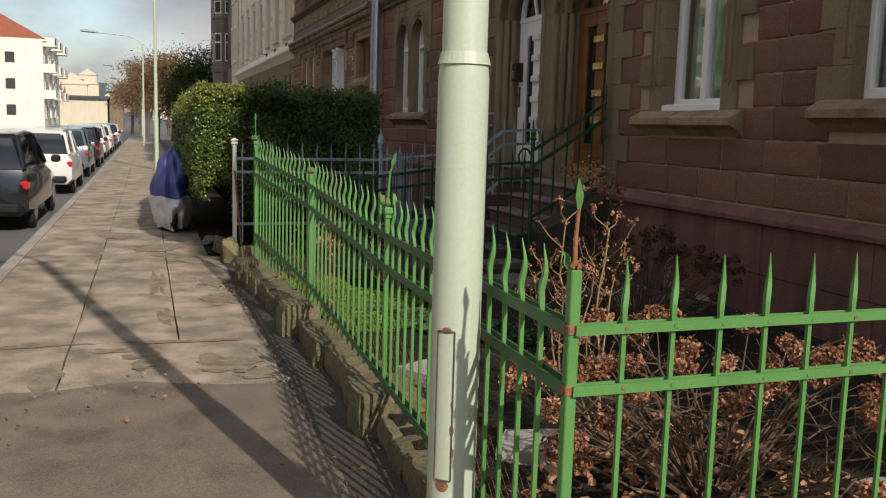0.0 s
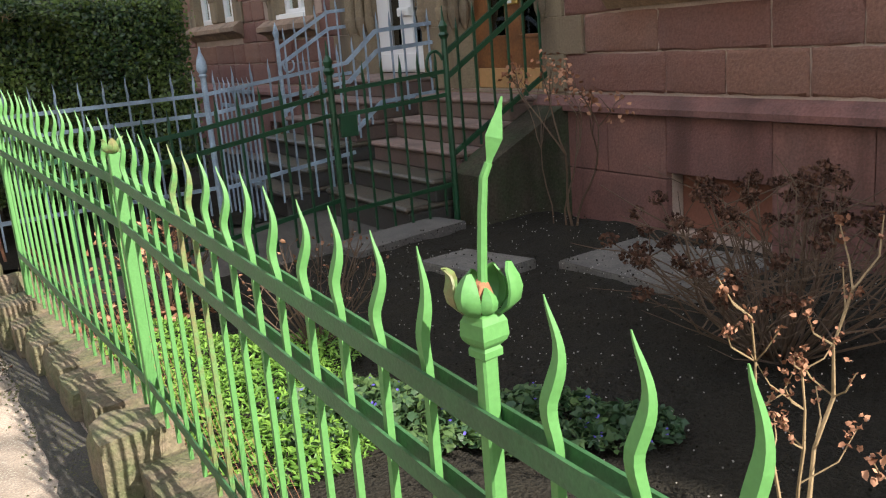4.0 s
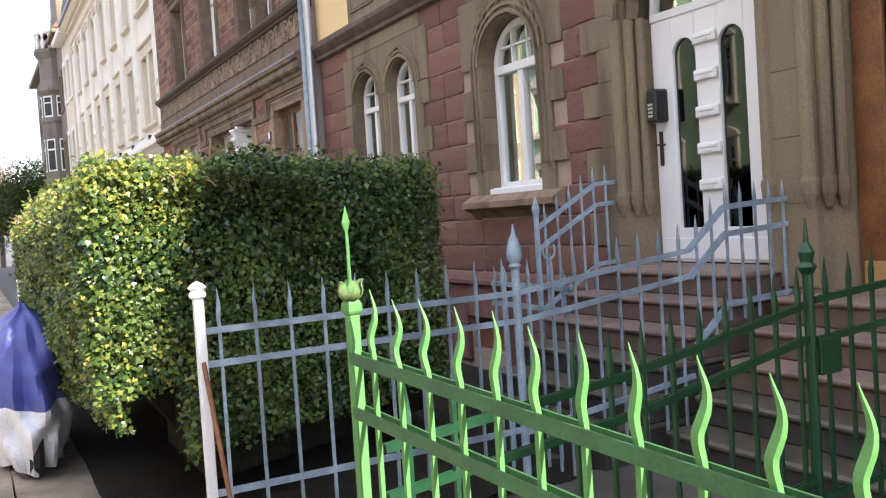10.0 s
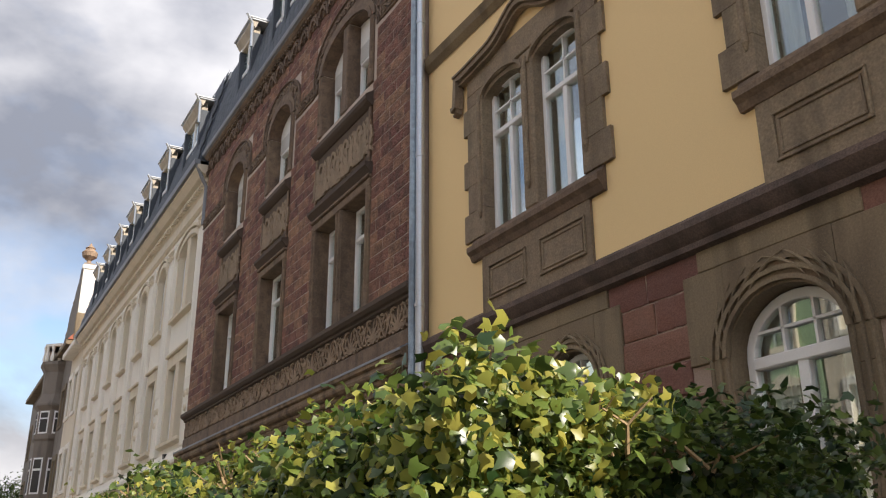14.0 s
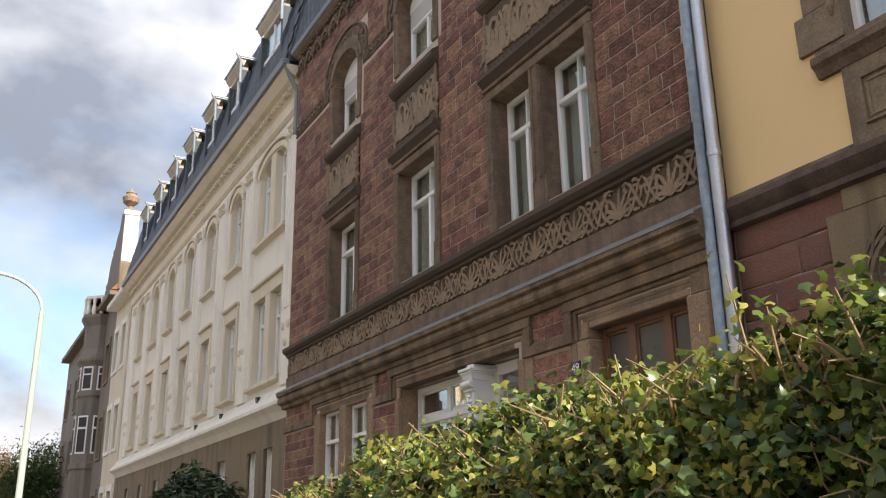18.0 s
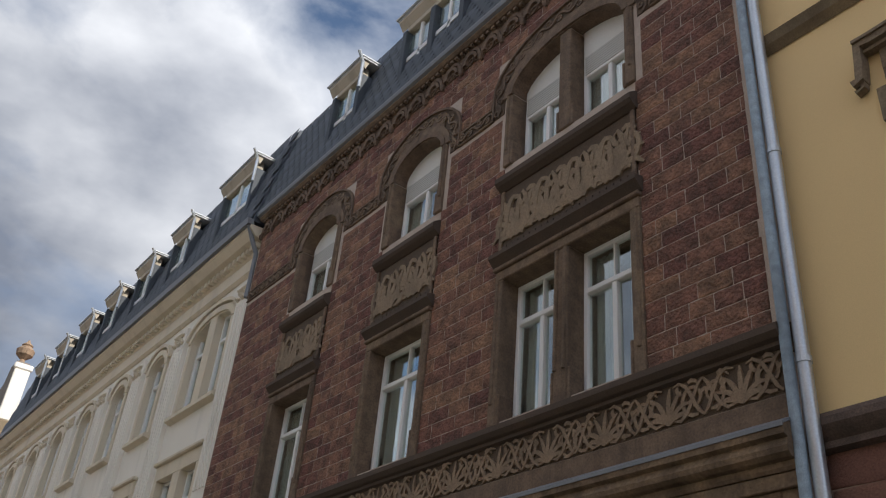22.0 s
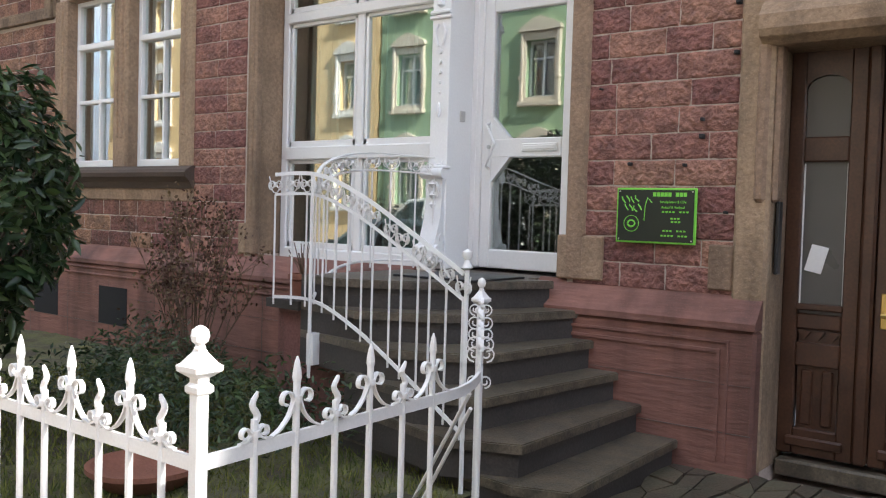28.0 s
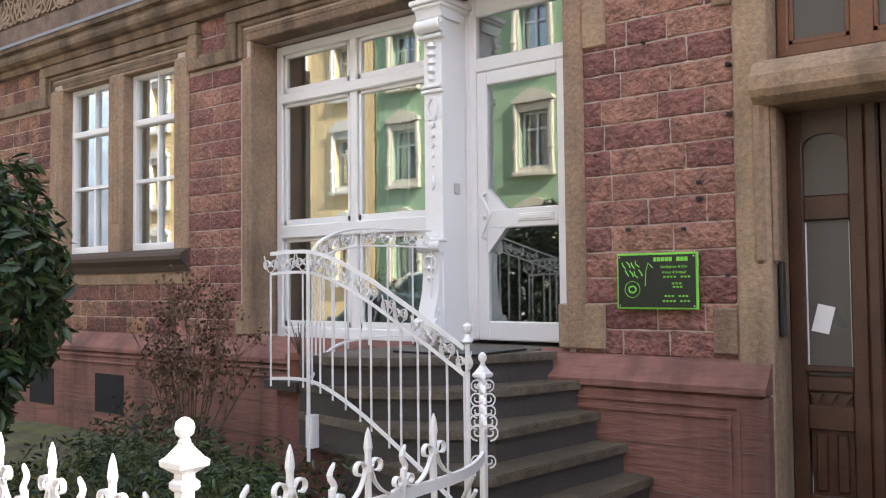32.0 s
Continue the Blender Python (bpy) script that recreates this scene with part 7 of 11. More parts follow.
for i in range(16):
    a = 2 * math.pi * i / 16
    b = Build().lathe([(0.07, 0), (0.11, 0.2), (0.06, 0.5), (0.09, 0.78)], (BAY[0] + 0.97 * math.cos(a), BAY[1] + 0.97 * math.sin(a), 11.6), 6)
    part("baluster", b, M["white_wall"], turret)
b = Build().lathe([(0.88, 12.36), (1.1, 12.38), (1.12, 12.5), (0.88, 12.52), (0.88, 12.36)], (BAY[0], BAY[1], 0), 8, turn=math.pi / 8)
part("balustrade_rail", b, M["white_wall"], turret, "pale stone balustrade rail")

# ---- houses across the road ----
FX = -12.4
plain_house("house", "yellow plaster house across the road", FX - 9, FX, 40.1, 56.0, 11.5, M["yellow"], 3, 6, 3.2, M["redtile"], 1, ornate=True)
plain_house("house", "light green plaster house across the road", FX - 9, FX, 27.1, 40.0, 11.5, M["green_wall"], 3, 5, 3.2, M["slate"], 1, base=M["cream"], ornate=True)
plain_house("house", "cream plaster house across the road", FX - 9, FX, 17.0, 27.0, 11.0, M["cream"], 3, 4, 3.0, M["redtile"], 1)
plain_house("house", "pale plaster house across the road", FX - 9, FX, 2.0, 16.9, 11.0, M["white_wall"], 3, 5, 3.0, M["redtile"], 1)
plain_house("house", "cream plaster house behind the start of the walk", FX - 9, FX, -22.0, 1.9, 11.0, M["cream"], 3, 7, 3.0, M["slate"], 1)

# ---- distance ----
wb = plain_house("apartment_block", "white plaster apartment block with red tiled roof", -31, -11.2, 115, 135, 10.4, M["white_wall"], 3, 4, 3.0, M["redtile"], 1, win=(1.6, 1.4), first=1.4, step=3.0, back=5)
for r in range(3):
    for y in (115.2, 122, 129):
        b = Build().box(-11.2, -9.8, y, y + 3.2, 3.6 + 3 * r, 3.75 + 3 * r).box(-9.9, -9.8, y, y + 3.2, 3.75 + 3 * r, 4.6 + 3 * r).box(-11.2, -9.8, y, y + 0.08, 3.75 + 3 * r, 4.6 + 3 * r)
        part("balcony", b, M["white_wall"], wb, "white balcony")
f = Build().box(-31, -11.2, 114.9, 115.0, -0.3, 10.4)
part("end_wall", f, M["white_wall"], wb)
for r in range(3):
    for xx in (-15.2, -18.5, -22):
        b = Build().box(xx, xx + 1.0, 114.85, 114.91, 1.6 + 3 * r, 2.8 + 3 * r)
        part("window", b, M["dim"], wb, "dark window")
low = Build().box(-34, -5.6, 150, 172, -0.3, 4.5)
lowh = thing("hall", "long low cream hall at the end of the street", "building")
part("wall", low, M["cream"], lowh)
part("roof", Build().box(-34.5, -5.3, 149.5, 172.4, 4.5, 4.9), M["slate"], lowh)
tan = thing("tower_block", "tan brick tower with glass top", "building")
part("wall", Build().box(-5.2, -3.3, 150, 158, -0.3, 5.7), M["tanstone"], tan)
part("glass_top", Build().box(-5.8, -4.0, 149.6, 157, 5.7, 7.0), M["silver_paint"], tan)
# wooded hill with small houses
hill = Build()
hn = 60
hv, hf = [], []
for j in range(7):
    for i in range(hn + 1):
        x = -520 + 1040 * i / hn
        t = j / 6
        hv.append((x, 520 + 160 * t, -1 + (25 + 6 * noise.noise(Vector((x * 0.008, 1.5, 0))) + 3 * noise.noise(Vector((x * 0.03, 4.5, 0)))) * math.sin(t * math.pi / 2)))
for j in range(6):
    for i in range(hn):
        k = j * (hn + 1) + i
        hf.append((k, k + 1, k + hn + 2, k + hn + 1))
hill.add(hv, hf)
M["hill"] = mat("wooded_hill", (0.09, 0.10, 0.12), 0.95, vary=0.25, scale=0.03, fine=0.4, bump=0.0, hue=(0.06, 0.065, 0.06))
solid("hill", hill, M["hill"], "distant blue-grey wooded hill", "hill", kind="structure")
hr_ = random.Random(8)
town = Build()
for _ in range(90):
    x, t = hr_.uniform(-240, 80), hr_.uniform(0.1, 0.75)
    y, z = 520 + 160 * t, -1 + 26 * math.sin(t * math.pi / 2)
    w, d, h = hr_.uniform(6, 12), 8, hr_.uniform(5, 9)
    town.box(x, x + w, y - 14, y - 14 + d, z - 3, z + h)
    town.prism([(x - 0.5, z + h), (x + w + 0.5, z + h), (x + w / 2, z + h + 4)], "y", y - 14.5, y - 13.5 + d)
tagged(part("far_town", town, M["cream"]), "small pale houses on the distant hillside", "houses", kind="stuff")


def far_tree(x, y, h, r, material, leaves, seed, label):
    """A trunk with limbs and a loose crown of small clumps."""
    rg = np.random.default_rng(seed)
    t = thing("tree", label, "tree", at=(x, y, level(y) - 0.2))
    b = Build()
    b.tube([(0, 0, 0), (0.1, 0, h * 0.35), (0, 0.1, h * 0.7), (0.1, 0.1, h * 0.95)], 0.16 + h * 0.008, n=7, taper=[1, 0.8, 0.5, 0.15])
    tips = []
    for i in range(22):
        a, z0 = rg.uniform(0, 6.28), h * rg.uniform(0.25, 0.85)
        ln = r * rg.uniform(0.6, 1.05) * (1.15 - z0 / h * 0.6)
        e = np.array([math.cos(a) * ln, math.sin(a) * ln, z0 + ln * rg.uniform(0.3, 0.8)])
        m = e * 0.55 + np.array([0, 0, z0 * 0.38])
        b.tube([(0, 0, z0), tuple(m), tuple(e)], 0.06, n=5, taper=[1, 0.6, 0.2])
        for _ in range(5):
            q = m + (e - m) * rg.uniform(0.1, 1.0)
            w = q + rg.normal(0, 0.5, 3) + np.array([0, 0, 0.3])
            b.tube([tuple(q), tuple(w)], 0.025, n=4, taper=[1, 0.3])
            tips.append(w)
        tips.append(e)
    part("trunk", b, M["bark"], t)
    tips = np.array(tips)
    c = tips[rg.integers(0, len(tips), leaves)] + rg.normal(0, 0.42, (leaves, 3))
    part("crown", swarm("crown", *LONG_LEAF, frames_of(c, rg.normal(0, 1, (leaves, 3)), rg.uniform(0.14, 0.3, leaves), rg, 0.8), M[material]), M[material], t, kind="stuff")


for k, (x, y, h, r, mt) in enumerate(((0.9, 78, 6.8, 2.6, "far_tree"), (2.4, 86, 7.6, 3.0, "far_tree"), (0.2, 100, 7.6, 3.0, "far_tree"), (4.0, 78, 7.4, 2.6, "far_green"), (2.6, 112, 9, 3.6, "far_tree"),
                                      (-0.6, 130, 9, 3.6, "far_tree"), (-1.6, 120, 6.5, 2.6, "far_tree"), (9, 96, 10, 4, "far_green"), (3.2, 70, 6.0, 2.0, "far_green"))):
    far_tree(x, y, h, r, mt, 5200, 20 + k, "bare reddish-brown tree along the street" if mt == "far_tree" else "green leafy tree along the street")
for k, (x, y) in enumerate(((-13.5, 140), (-16, 128))):
    far_tree(x, y, 6.0, 1.6, "far_tree", 300, 60 + k, "small bare street tree")


# ---- street lamp posts ----
def lamp_post(x, y, tall=6.3, near=True, arm=(-1, 0.12)):
    g = level(y)
    p = thing("street_lamp", "pale green tubular steel street lamp post with rust spots" if near else "slim pale green street lamp with a curved arm", "street lamp", group="street lamps", at=(x, y, g))
    if near:
        b = Build().lathe([(0.075, -0.1), (0.075, 1.66), (0.071, 1.70), (0.066, 1.73), (0.064, tall - 0.4)], (0, 0, 0), 28)
    else:
        b = Build().lathe([(0.075, -0.1), (0.075, 1.7), (0.062, 1.76), (0.045, tall - 0.4)], (0, 0, 0), 14)
    part("pole", b, M["pole"], p, smooth=True)
    b = Build()
    pts = []
    for i in range(13):
        t = i / 12
        a = t * math.pi / 2
        pts.append((arm[0] * 0.9 * (1 - math.cos(a)), arm[1] * 0.9 * (1 - math.cos(a)), tall - 0.4 + 0.7 * math.sin(a)))
    pts.append((arm[0] * 1.9, arm[1] * 1.9, tall + 0.40))
    b.tube(pts, 0.034, n=10)
    part("arm", b, M["pole"], p, smooth=True)
    b = Build()
    ex, ey, ez = arm[0] * 2.1, arm[1] * 2.1, tall + 0.42
    b.tube([(arm[0] * 1.75, arm[1] * 1.75, tall + 0.38), (arm[0] * 2.0, arm[1] * 2.0, tall + 0.43), (arm[0] * 2.45, arm[1] * 2.45, tall + 0.46)], 0.1, n=10, taper=[0.5, 1.0, 0.8])
    part("lamp_head", b, M["silver_paint"], p, "grey lamp head", smooth=True)
    if near:
        b = Build()
        for s in (-1, 1):
            a = radians(-132) + s * 0.36
            b.tube([(0.0765 * math.cos(a), 0.0765 * math.sin(a), 0.46), (0.0765 * math.cos(a), 0.0765 * math.sin(a), 0.92)], 0.0025, n=5)
        for z in (0.46, 0.92):
            b.tube([(0.0765 * math.cos(radians(-132) + t * 0.36), 0.0765 * math.sin(radians(-132) + t * 0.36), z) for t in (-1, -0.5, 0, 0.5, 1)], 0.0028, n=5)
        part("hatch_edge", b, M["hatch_line"], p, "dark seam of the service hatch")
        for z, w, h, a in ((0.445, 0.30, 0.022, -132), (0.925, 0.2, 0.012, -130), (0.62, 0.10, 0.02, -112), (0.55, 0.08, 0.02, -110), (0.70, 0.06, 0.012, -113), (0.36, 0.16, 0.012, -125)):
            b = Build()
            n = 7
            v = []
            for i in range(n + 1):
                t = radians(a) + w * (i / n - 0.5) * 2
                k = math.sin(math.pi * i / n) ** 0.5
                v += [(0.0757 * math.cos(t), 0.0757 * math.sin(t), z - h * k), (0.0757 * math.cos(t), 0.0757 * math.sin(t), z + h * k * 0.7)]
            b.add(v, [(2 * i, 2 * i + 2, 2 * i + 3, 2 * i + 1) for i in range(n)])
            part("rust_spot", b, M["rust"], p, "brown rust spot")
        b = Build().rod((0, 0, 1.70), (0, 0, 1.735), 0.0775, 0.069, 28)
        part("collar", b, M["pole"], p)
    return p


lamp_post(0.885, 2.5)
lamp_post(0.34, 31.6, 6.1, near=False)
lamp_post(-0.1, 61.0, 6.6, near=False, arm=(-1.5, 0.1))
lamp_post(-0.3, 98.0, 6.6, near=False, arm=(-1.5, 0.1))
lamp_post(-0.5, 130.0, 6.6, near=False, arm=(-1.5, 0.1))


# ---- iron fences ----
def flame(b, base, along, z0, zt, w=0.019, d=0.016, wave=0.015, lean=0.0, phase=1.0):
    """A bar that ends in a wavy, pointed flame; along: the fence's direction."""
    x, y = base
    ax, ay = along
    pts, tp = [(x, y, z0), (x, y, zt - 0.19)], [1, 1]
    sx, sy = ax * 0.62 - ay * 0.62, ay * 0.62 + ax * 0.62    # the blade also sways across the fence
    for i in range(1, 19):
        t = i / 18
        o = wave * 0.62 * math.sin(t * 7.2) * phase * min(1.0, 3.0 * t) * (1.1 - 0.35 * t) + lean * t
        pts.append((x + sx * o, y + sy * o, zt - 0.19 + 0.19 * t))
        tp.append((1 + 0.18 * math.sin(math.pi * min(1, t / 0.75)) ** 2) * (1 - max(0, t - 0.5) ** 1.15 * 1.95))
    b.tube(pts, 0.01, flat=(w, d, (ax, ay, 0)), taper=[max(0.12, k) for k in tp])


def petal(x, y, z, a, size, opened=0.0):
    """One cupped leaf of a bud."""
    b = Build()
    rows = ((0.008, 0.0, 0.5), (0.031, 0.004, 0.95), (0.046, 0.018, 1.15), (0.050, 0.036, 1.15), (0.046, 0.052, 1.0), (0.037 + 0.012 * opened, 0.064, 0.75), (0.030 + 0.03 * opened, 0.072, 0.3))
    n = 7
    v = []
    for r, h, w in rows:
        for k in (0, 1):
            for i in range(n):
                t = (i / (n - 1) * 2 - 1) * w * 0.47
                rr = (r - 0.004 * k + 0.004 * math.cos(t * 4) + 0.003 * (abs(t) < 0.05)) * size
                v.append((x + rr * math.cos(a + t), y + rr * math.sin(a + t), z + h * size - 0.004 * abs(t)))
    m = 2 * n
    f = []
    for j in range(len(rows) - 1):
        ring = list(range(n)) + list(range(2 * n - 1, n - 1, -1))
        for i in range(m):
            p, q = ring[i], ring[(i + 1) % m]
            f.append((j * m + p, j * m + q, (j + 1) * m + q, (j + 1) * m + p))
    return b.add(v, f)


def spear_post(parent, x, y, z0, zr, material, spear=True, bud=True, side=0.034, broken=False, lean=1.0):
    """A square post with a leafy bud and a tall spear on top."""
    b = Build().box(x - side / 2, x + side / 2, y - side / 2, y + side / 2, z0, zr + (0.09 if bud else 0.15), 0.003)
    post = part("post", b, material, parent)
    b = Build()
    b.lathe([(0.016, 0.084), (0.022, 0.087), (0.022, 0.096), (0.019, 0.10), (0.028, 0.107), (0.0315, 0.114), (0.030, 0.133), (0.024, 0.142), (0.010, 0.146)], (x, y, zr), 4, turn=math.pi / 4 + 0.15)
    if spear and bud:
        part("collar", b, material, post)
    if bud:
        for i in range(6):
            if broken and (i in (2, 5) or not spear and i == 1):
                continue
            a = 2 * math.pi * i / 6 + 0.4
            torn = broken
            part("bud_leaf", petal(x, y, zr + (0.143 if spear else 0.088), a, (0.8 if spear else 0.72) if torn else (0.8, 0.72, 0.84, 0.8, 0.5, 0.92)[i], opened=(0.9, 0.2, 0, 0.6, 0.1, 0)[i] if torn else (0.1, 0.0, 0.7, 0.0, -0.3, 0.2)[i]), [M["worn_green"] if torn or i == 2 else material], post, "torn bud leaf with flaking paint" if torn else "curled sheet-iron bud leaf", smooth=True)
    if bud:
        part("bud_core", Build().lathe([(0.016, 0.0), (0.016, 0.02), (0.010, 0.036), (0.004, 0.042)], (x, y, zr + (0.146 if spear else 0.087)), 8), M["rust"], post, "rusty inside of the bud")
    if spear and not bud:    # the bud has rusted away: a bare stem with curled remnants
        for k in range(4):
            a = 1.57 * k + 0.5
            part("rusted_remnant", petal(x, y, zr + 0.148, a, 0.34 if k != 1 else 0.6, opened=1.2), [M["rust"] if k != 1 else material], post, "curled rusty remnant of the bud", smooth=True)
        part("stem", Build().tube([(x, y, zr + 0.145), (x - 0.002, y, zr + 0.22), (x + 0.003, y, zr + 0.30)], 0.0058, n=8, taper=[1.15, 1, 0.85]), M["rust"], post, "rusty spear stem")
        part("spear_head", Build().tube([(x + 0.003, y, zr + 0.292), (x + 0.004, y, zr + 0.312), (x + 0.004, y, zr + 0.33), (x + 0.002, y, zr + 0.352), (x, y, zr + 0.375)], 0.01, flat=(0.010, 0.006, (0.82, -0.57, 0)), taper=[0.7, 1.3, 1.9, 1.2, 0.25]), material, post)
    elif spear:
        b = Build()
        b.tube([(x, y, zr + 0.13), (x + 0.002 * lean, y - 0.002 * lean, zr + 0.2), (x + 0.005 * lean, y - 0.006 * lean, zr + 0.27), (x + 0.008 * lean, y - 0.010 * lean, zr + 0.315), (x + 0.014 * lean, y - 0.014 * lean, zr + 0.332)], 0.0062 if lean else 0.0055, n=8, taper=[1.1, 1.05, 1.0, 0.9, 0.85])
        part("stem", b, material, post)
        b = Build()
        b.tube([(x + (0.013 + 0.016 * u) * lean, y - (0.013 + 0.016 * u) * lean, zr + 0.325 + 0.085 * u) for u in (0, 0.15, 0.3, 0.45, 0.62, 0.8, 1.0)],
               0.01, flat=(0.010, 0.006, (0.82, -0.57, 0)), taper=[0.6, 0.8, 1.5, 2.1, 1.5, 0.75, 0.25])
        part("spear_head", b, material, post)
    return post


def rail_pair(parent, p, q, material, tall=0.030, gap=0.016, thick=0.006, name="rail"):
    """Two flat bars that clasp the uprights between them."""
    p, q = Vector(p), Vector(q)
    d = (q - p).normalized()
    side = Vector((-d.y, d.x, 0)).normalized()
    b = Build()
    for s in (-1, 1):
        o = side * s * gap / 2
        b.tube([p + o, (p + q) / 2 + o, q + o], 0.01, flat=(tall, thick, (0, 0, 1)))
    b2 = b
    r = part(name, b2, material, parent)
    return r


def rail_top(y):
    return float(np.interp(y, [1.96, 4.25, 6.48, 8.75], [1.015, 0.968, 1.058, 1.168]))


rng = random.Random(3)
gf = thing("iron_fence", "bright green wrought-iron garden fence with flame-shaped tips", "fence")
FENCE = [(1.0, 1.96), (1.127, 4.25), (1.145, 6.48), (1.0, 8.75)]
PICKETS = [(2.166, 0.149, 14), (4.409, 0.148, 14), (6.608, 0.1447, 15)]
for k, ((xa, ya), (xb, yb)) in enumerate(zip(FENCE[:-1], FENCE[1:])):
    L = yb - ya
    al = ((xb - xa) / L, 1.0)
    y_first, gap_y, n = PICKETS[k]
    for dz, nm in ((0, "top_rail"), (-0.155, "middle_rail"), (-0.73, "bottom_rail")):
        # rails take the darker green: their shaded side is put into the colour
        rail_pair(gf, (xa, ya, rail_top(ya) + dz), (xb, yb, rail_top(yb) + dz), M["green_rail"], tall=0.034, gap=0.030, name=nm)
    for i in range(n):
        y = y_first + gap_y * i
        x = xa + (xb - xa) * (y - ya) / L
        b = Build()
        flame(b, (0, 0), al, 0.20 - rail_top(y) + 0.0, 0.198 + rng.uniform(-0.008, 0.008), w=0.0140, d=0.0125, wave=0.016 * rng.uniform(0.8, 1.25), lean=rng.uniform(-0.008, 0.008), phase=rng.choice((1, 1, 1, 0.7)))
        o = part("picket", b, M["worn_green"] if rng.random() < 0.07 else M["green_paint"], gf)
        o.location = (x, y, rail_top(y))
    # thin wire netting wound round the lower part of the pickets
    b = Build()
    cols = int(L / 0.042)
    for i in range(cols):
        v, f = [], []
        for j in range(13):
            y = ya + (i + 0.5 + (0.5 if j % 2 else -0.5) * (1 if i % 2 else -1)) * L / cols
            z = 0.20 + 0.026 * j
            x = xa + (xb - xa) * (y - ya) / L + 0.012
            v += [(x, y - 0.0007, z), (x, y + 0.0007, z), (x + 0.0012, y, z)]
            if j:
                f += [(3 * j - 3 + p, 3 * j - 3 + (p + 1) % 3, 3 * j + (p + 1) % 3, 3 * j + p) for p in range(3)]
        b.add(v, f)
    part("wire_netting", b, M["rust"], gf, "fine rusty wire netting", kind="stuff")
spear_post(gf, *FENCE[0], 0.1, rail_top(1.96), M["green_paint"], bud=False, lean=0.0, side=0.030)
spear_post(gf, *FENCE[1], 0.1, rail_top(4.25), M["green_paint"], side=0.023)
spear_post(gf, *FENCE[2], 0.1, rail_top(6.48), M["green_paint"], spear=False, broken=True, side=0.040)
spear_post(gf, *FENCE[3], 0.1, rail_top(8.75) + 0.02, M["green_paint"], broken=True, lean=0.0)
for dz in (0, -0.155):
    part("rail_clasp", Build().box(0.982, 1.018, 1.942, 1.978, rail_top(1.96) + dz - 0.013, rail_top(1.96) + dz + 0.013, 0.003), M["rust"], gf, "rusty clasp on the corner post")
# the return towards the house
for dz, nm in ((0, "top_rail"), (-0.155, "middle_rail"), (-0.70, "bottom_rail")):
    rail_pair(gf, (1.0, 1.95, 1.015 + dz), (4.70, 1.95, 1.03 + dz), M["green_paint"], tall=0.026, gap=0.026, name=nm)
for i in range(25):
    x = 1.14 + i * 0.143
    b = Build()
    flame(b, (0, 0), (1, 0), -0.85, 0.185 + rng.uniform(-0.01, 0.01), w=0.0125, d=0.011, wave=0.014 * rng.uniform(0.7, 1.2), lean=rng.uniform(-0.006, 0.006), phase=-1)
    o = part("picket", b, M["green_paint"], gf)
    o.location = (x, 1.95, 1.017)
    b = Build()
    for dz in (0, -0.155):
        b.rod((0, -0.018, dz), (0, 0.018, dz), 0.006, n=6)
    o = part("rivet", b, M["rust"] if i % 5 == 0 else M["green_paint"], gf)
    o.location = (x, 1.95, 1.017)
# rubble kerb under the fence
gk = thing("garden_kerb", "mossy rubble stone kerb under the green fence", "kerb", kind="structure")


def rubble(x0, x1, y0, y1, z0, z1, seed, dent=0.022):
    """A worn rubble stone: a block whose faces are dented and whose edges are rounded away."""
    n = (5, 7, 4)
    off = Vector((seed * 2.3, seed * 1.1, seed * 0.7))
    v, at, f = [], {}, []
    for i in range(n[0] + 1):
        for j in range(n[1] + 1):
            for k in range(n[2] + 1):
                if i in (0, n[0]) or j in (0, n[1]) or k in (0, n[2]):
                    u = Vector((i / n[0] * 2 - 1, j / n[1] * 2 - 1, k / n[2] * 2 - 1))
                    r = Vector([c * (1 - 0.10 * (u[(a + 1) % 3] ** 4 + u[(a + 2) % 3] ** 4) / 2) for a, c in enumerate(u)])
                    p = Vector(((x0 + x1) / 2 + r.x * (x1 - x0) / 2, (y0 + y1) / 2 + r.y * (y1 - y0) / 2, (z0 + z1) / 2 + r.z * (z1 - z0) / 2))
                    p += u * dent * (noise.noise(p * 7 + off) + 0.6 * noise.noise(p * 17 + off))
                    at[i, j, k] = len(v)
                    v.append(p)
    for a in range(3):
        p, q = (a + 1) % 3, (a + 2) % 3
        for side in (0, n[a]):
            for i in range(n[p]):
                for j in range(n[q]):
                    c = []
                    for di, dj in ((0, 0), (1, 0), (1, 1), (0, 1)):
                        key = [0, 0, 0]
                        key[a], key[p], key[q] = side, i + di, j + dj
                        c.append(at[tuple(key)])
                    f.append(c)
    return Build().add(v, f)


y = 1.75
while y < 8.85:
    L = rng.uniform(0.25, 0.55)
    xk = float(np.interp(y + L / 2, [1.96, 4.33, 6.45, 8.7], [0.93, 1.06, 1.01, 0.87]))
    part("kerb_stone", rubble(xk + rng.uniform(-0.03, 0.03), xk + 0.26, y, y + L + 0.01, level(y) - 0.1, 0.13 + rng.uniform(-0.04, 0.02), y * 3), M["rubble"], gk, smooth=True)
    y += L
for y, xk in ((2.0, 0.0), (4.25, 0.11), (6.5, 0.05), (8.70, -0.06)):
    part("pier_stone", rubble(0.86 + xk, 1.17 + xk, y - 0.14, y + 0.13, -0.15, 0.20, y), M["rubble"], gk, "mossy stone pier under a fence post", smooth=True)
x = 1.15
while x < 4.7:
    L = rng.uniform(0.35, 0.6)
    part("kerb_stone", Build().box(x, x + L - 0.012, 1.86, 2.04, -0.1, 0.2 + rng.uniform(-0.02, 0.02), 0.03), M["rubble"], gk)
    x += L

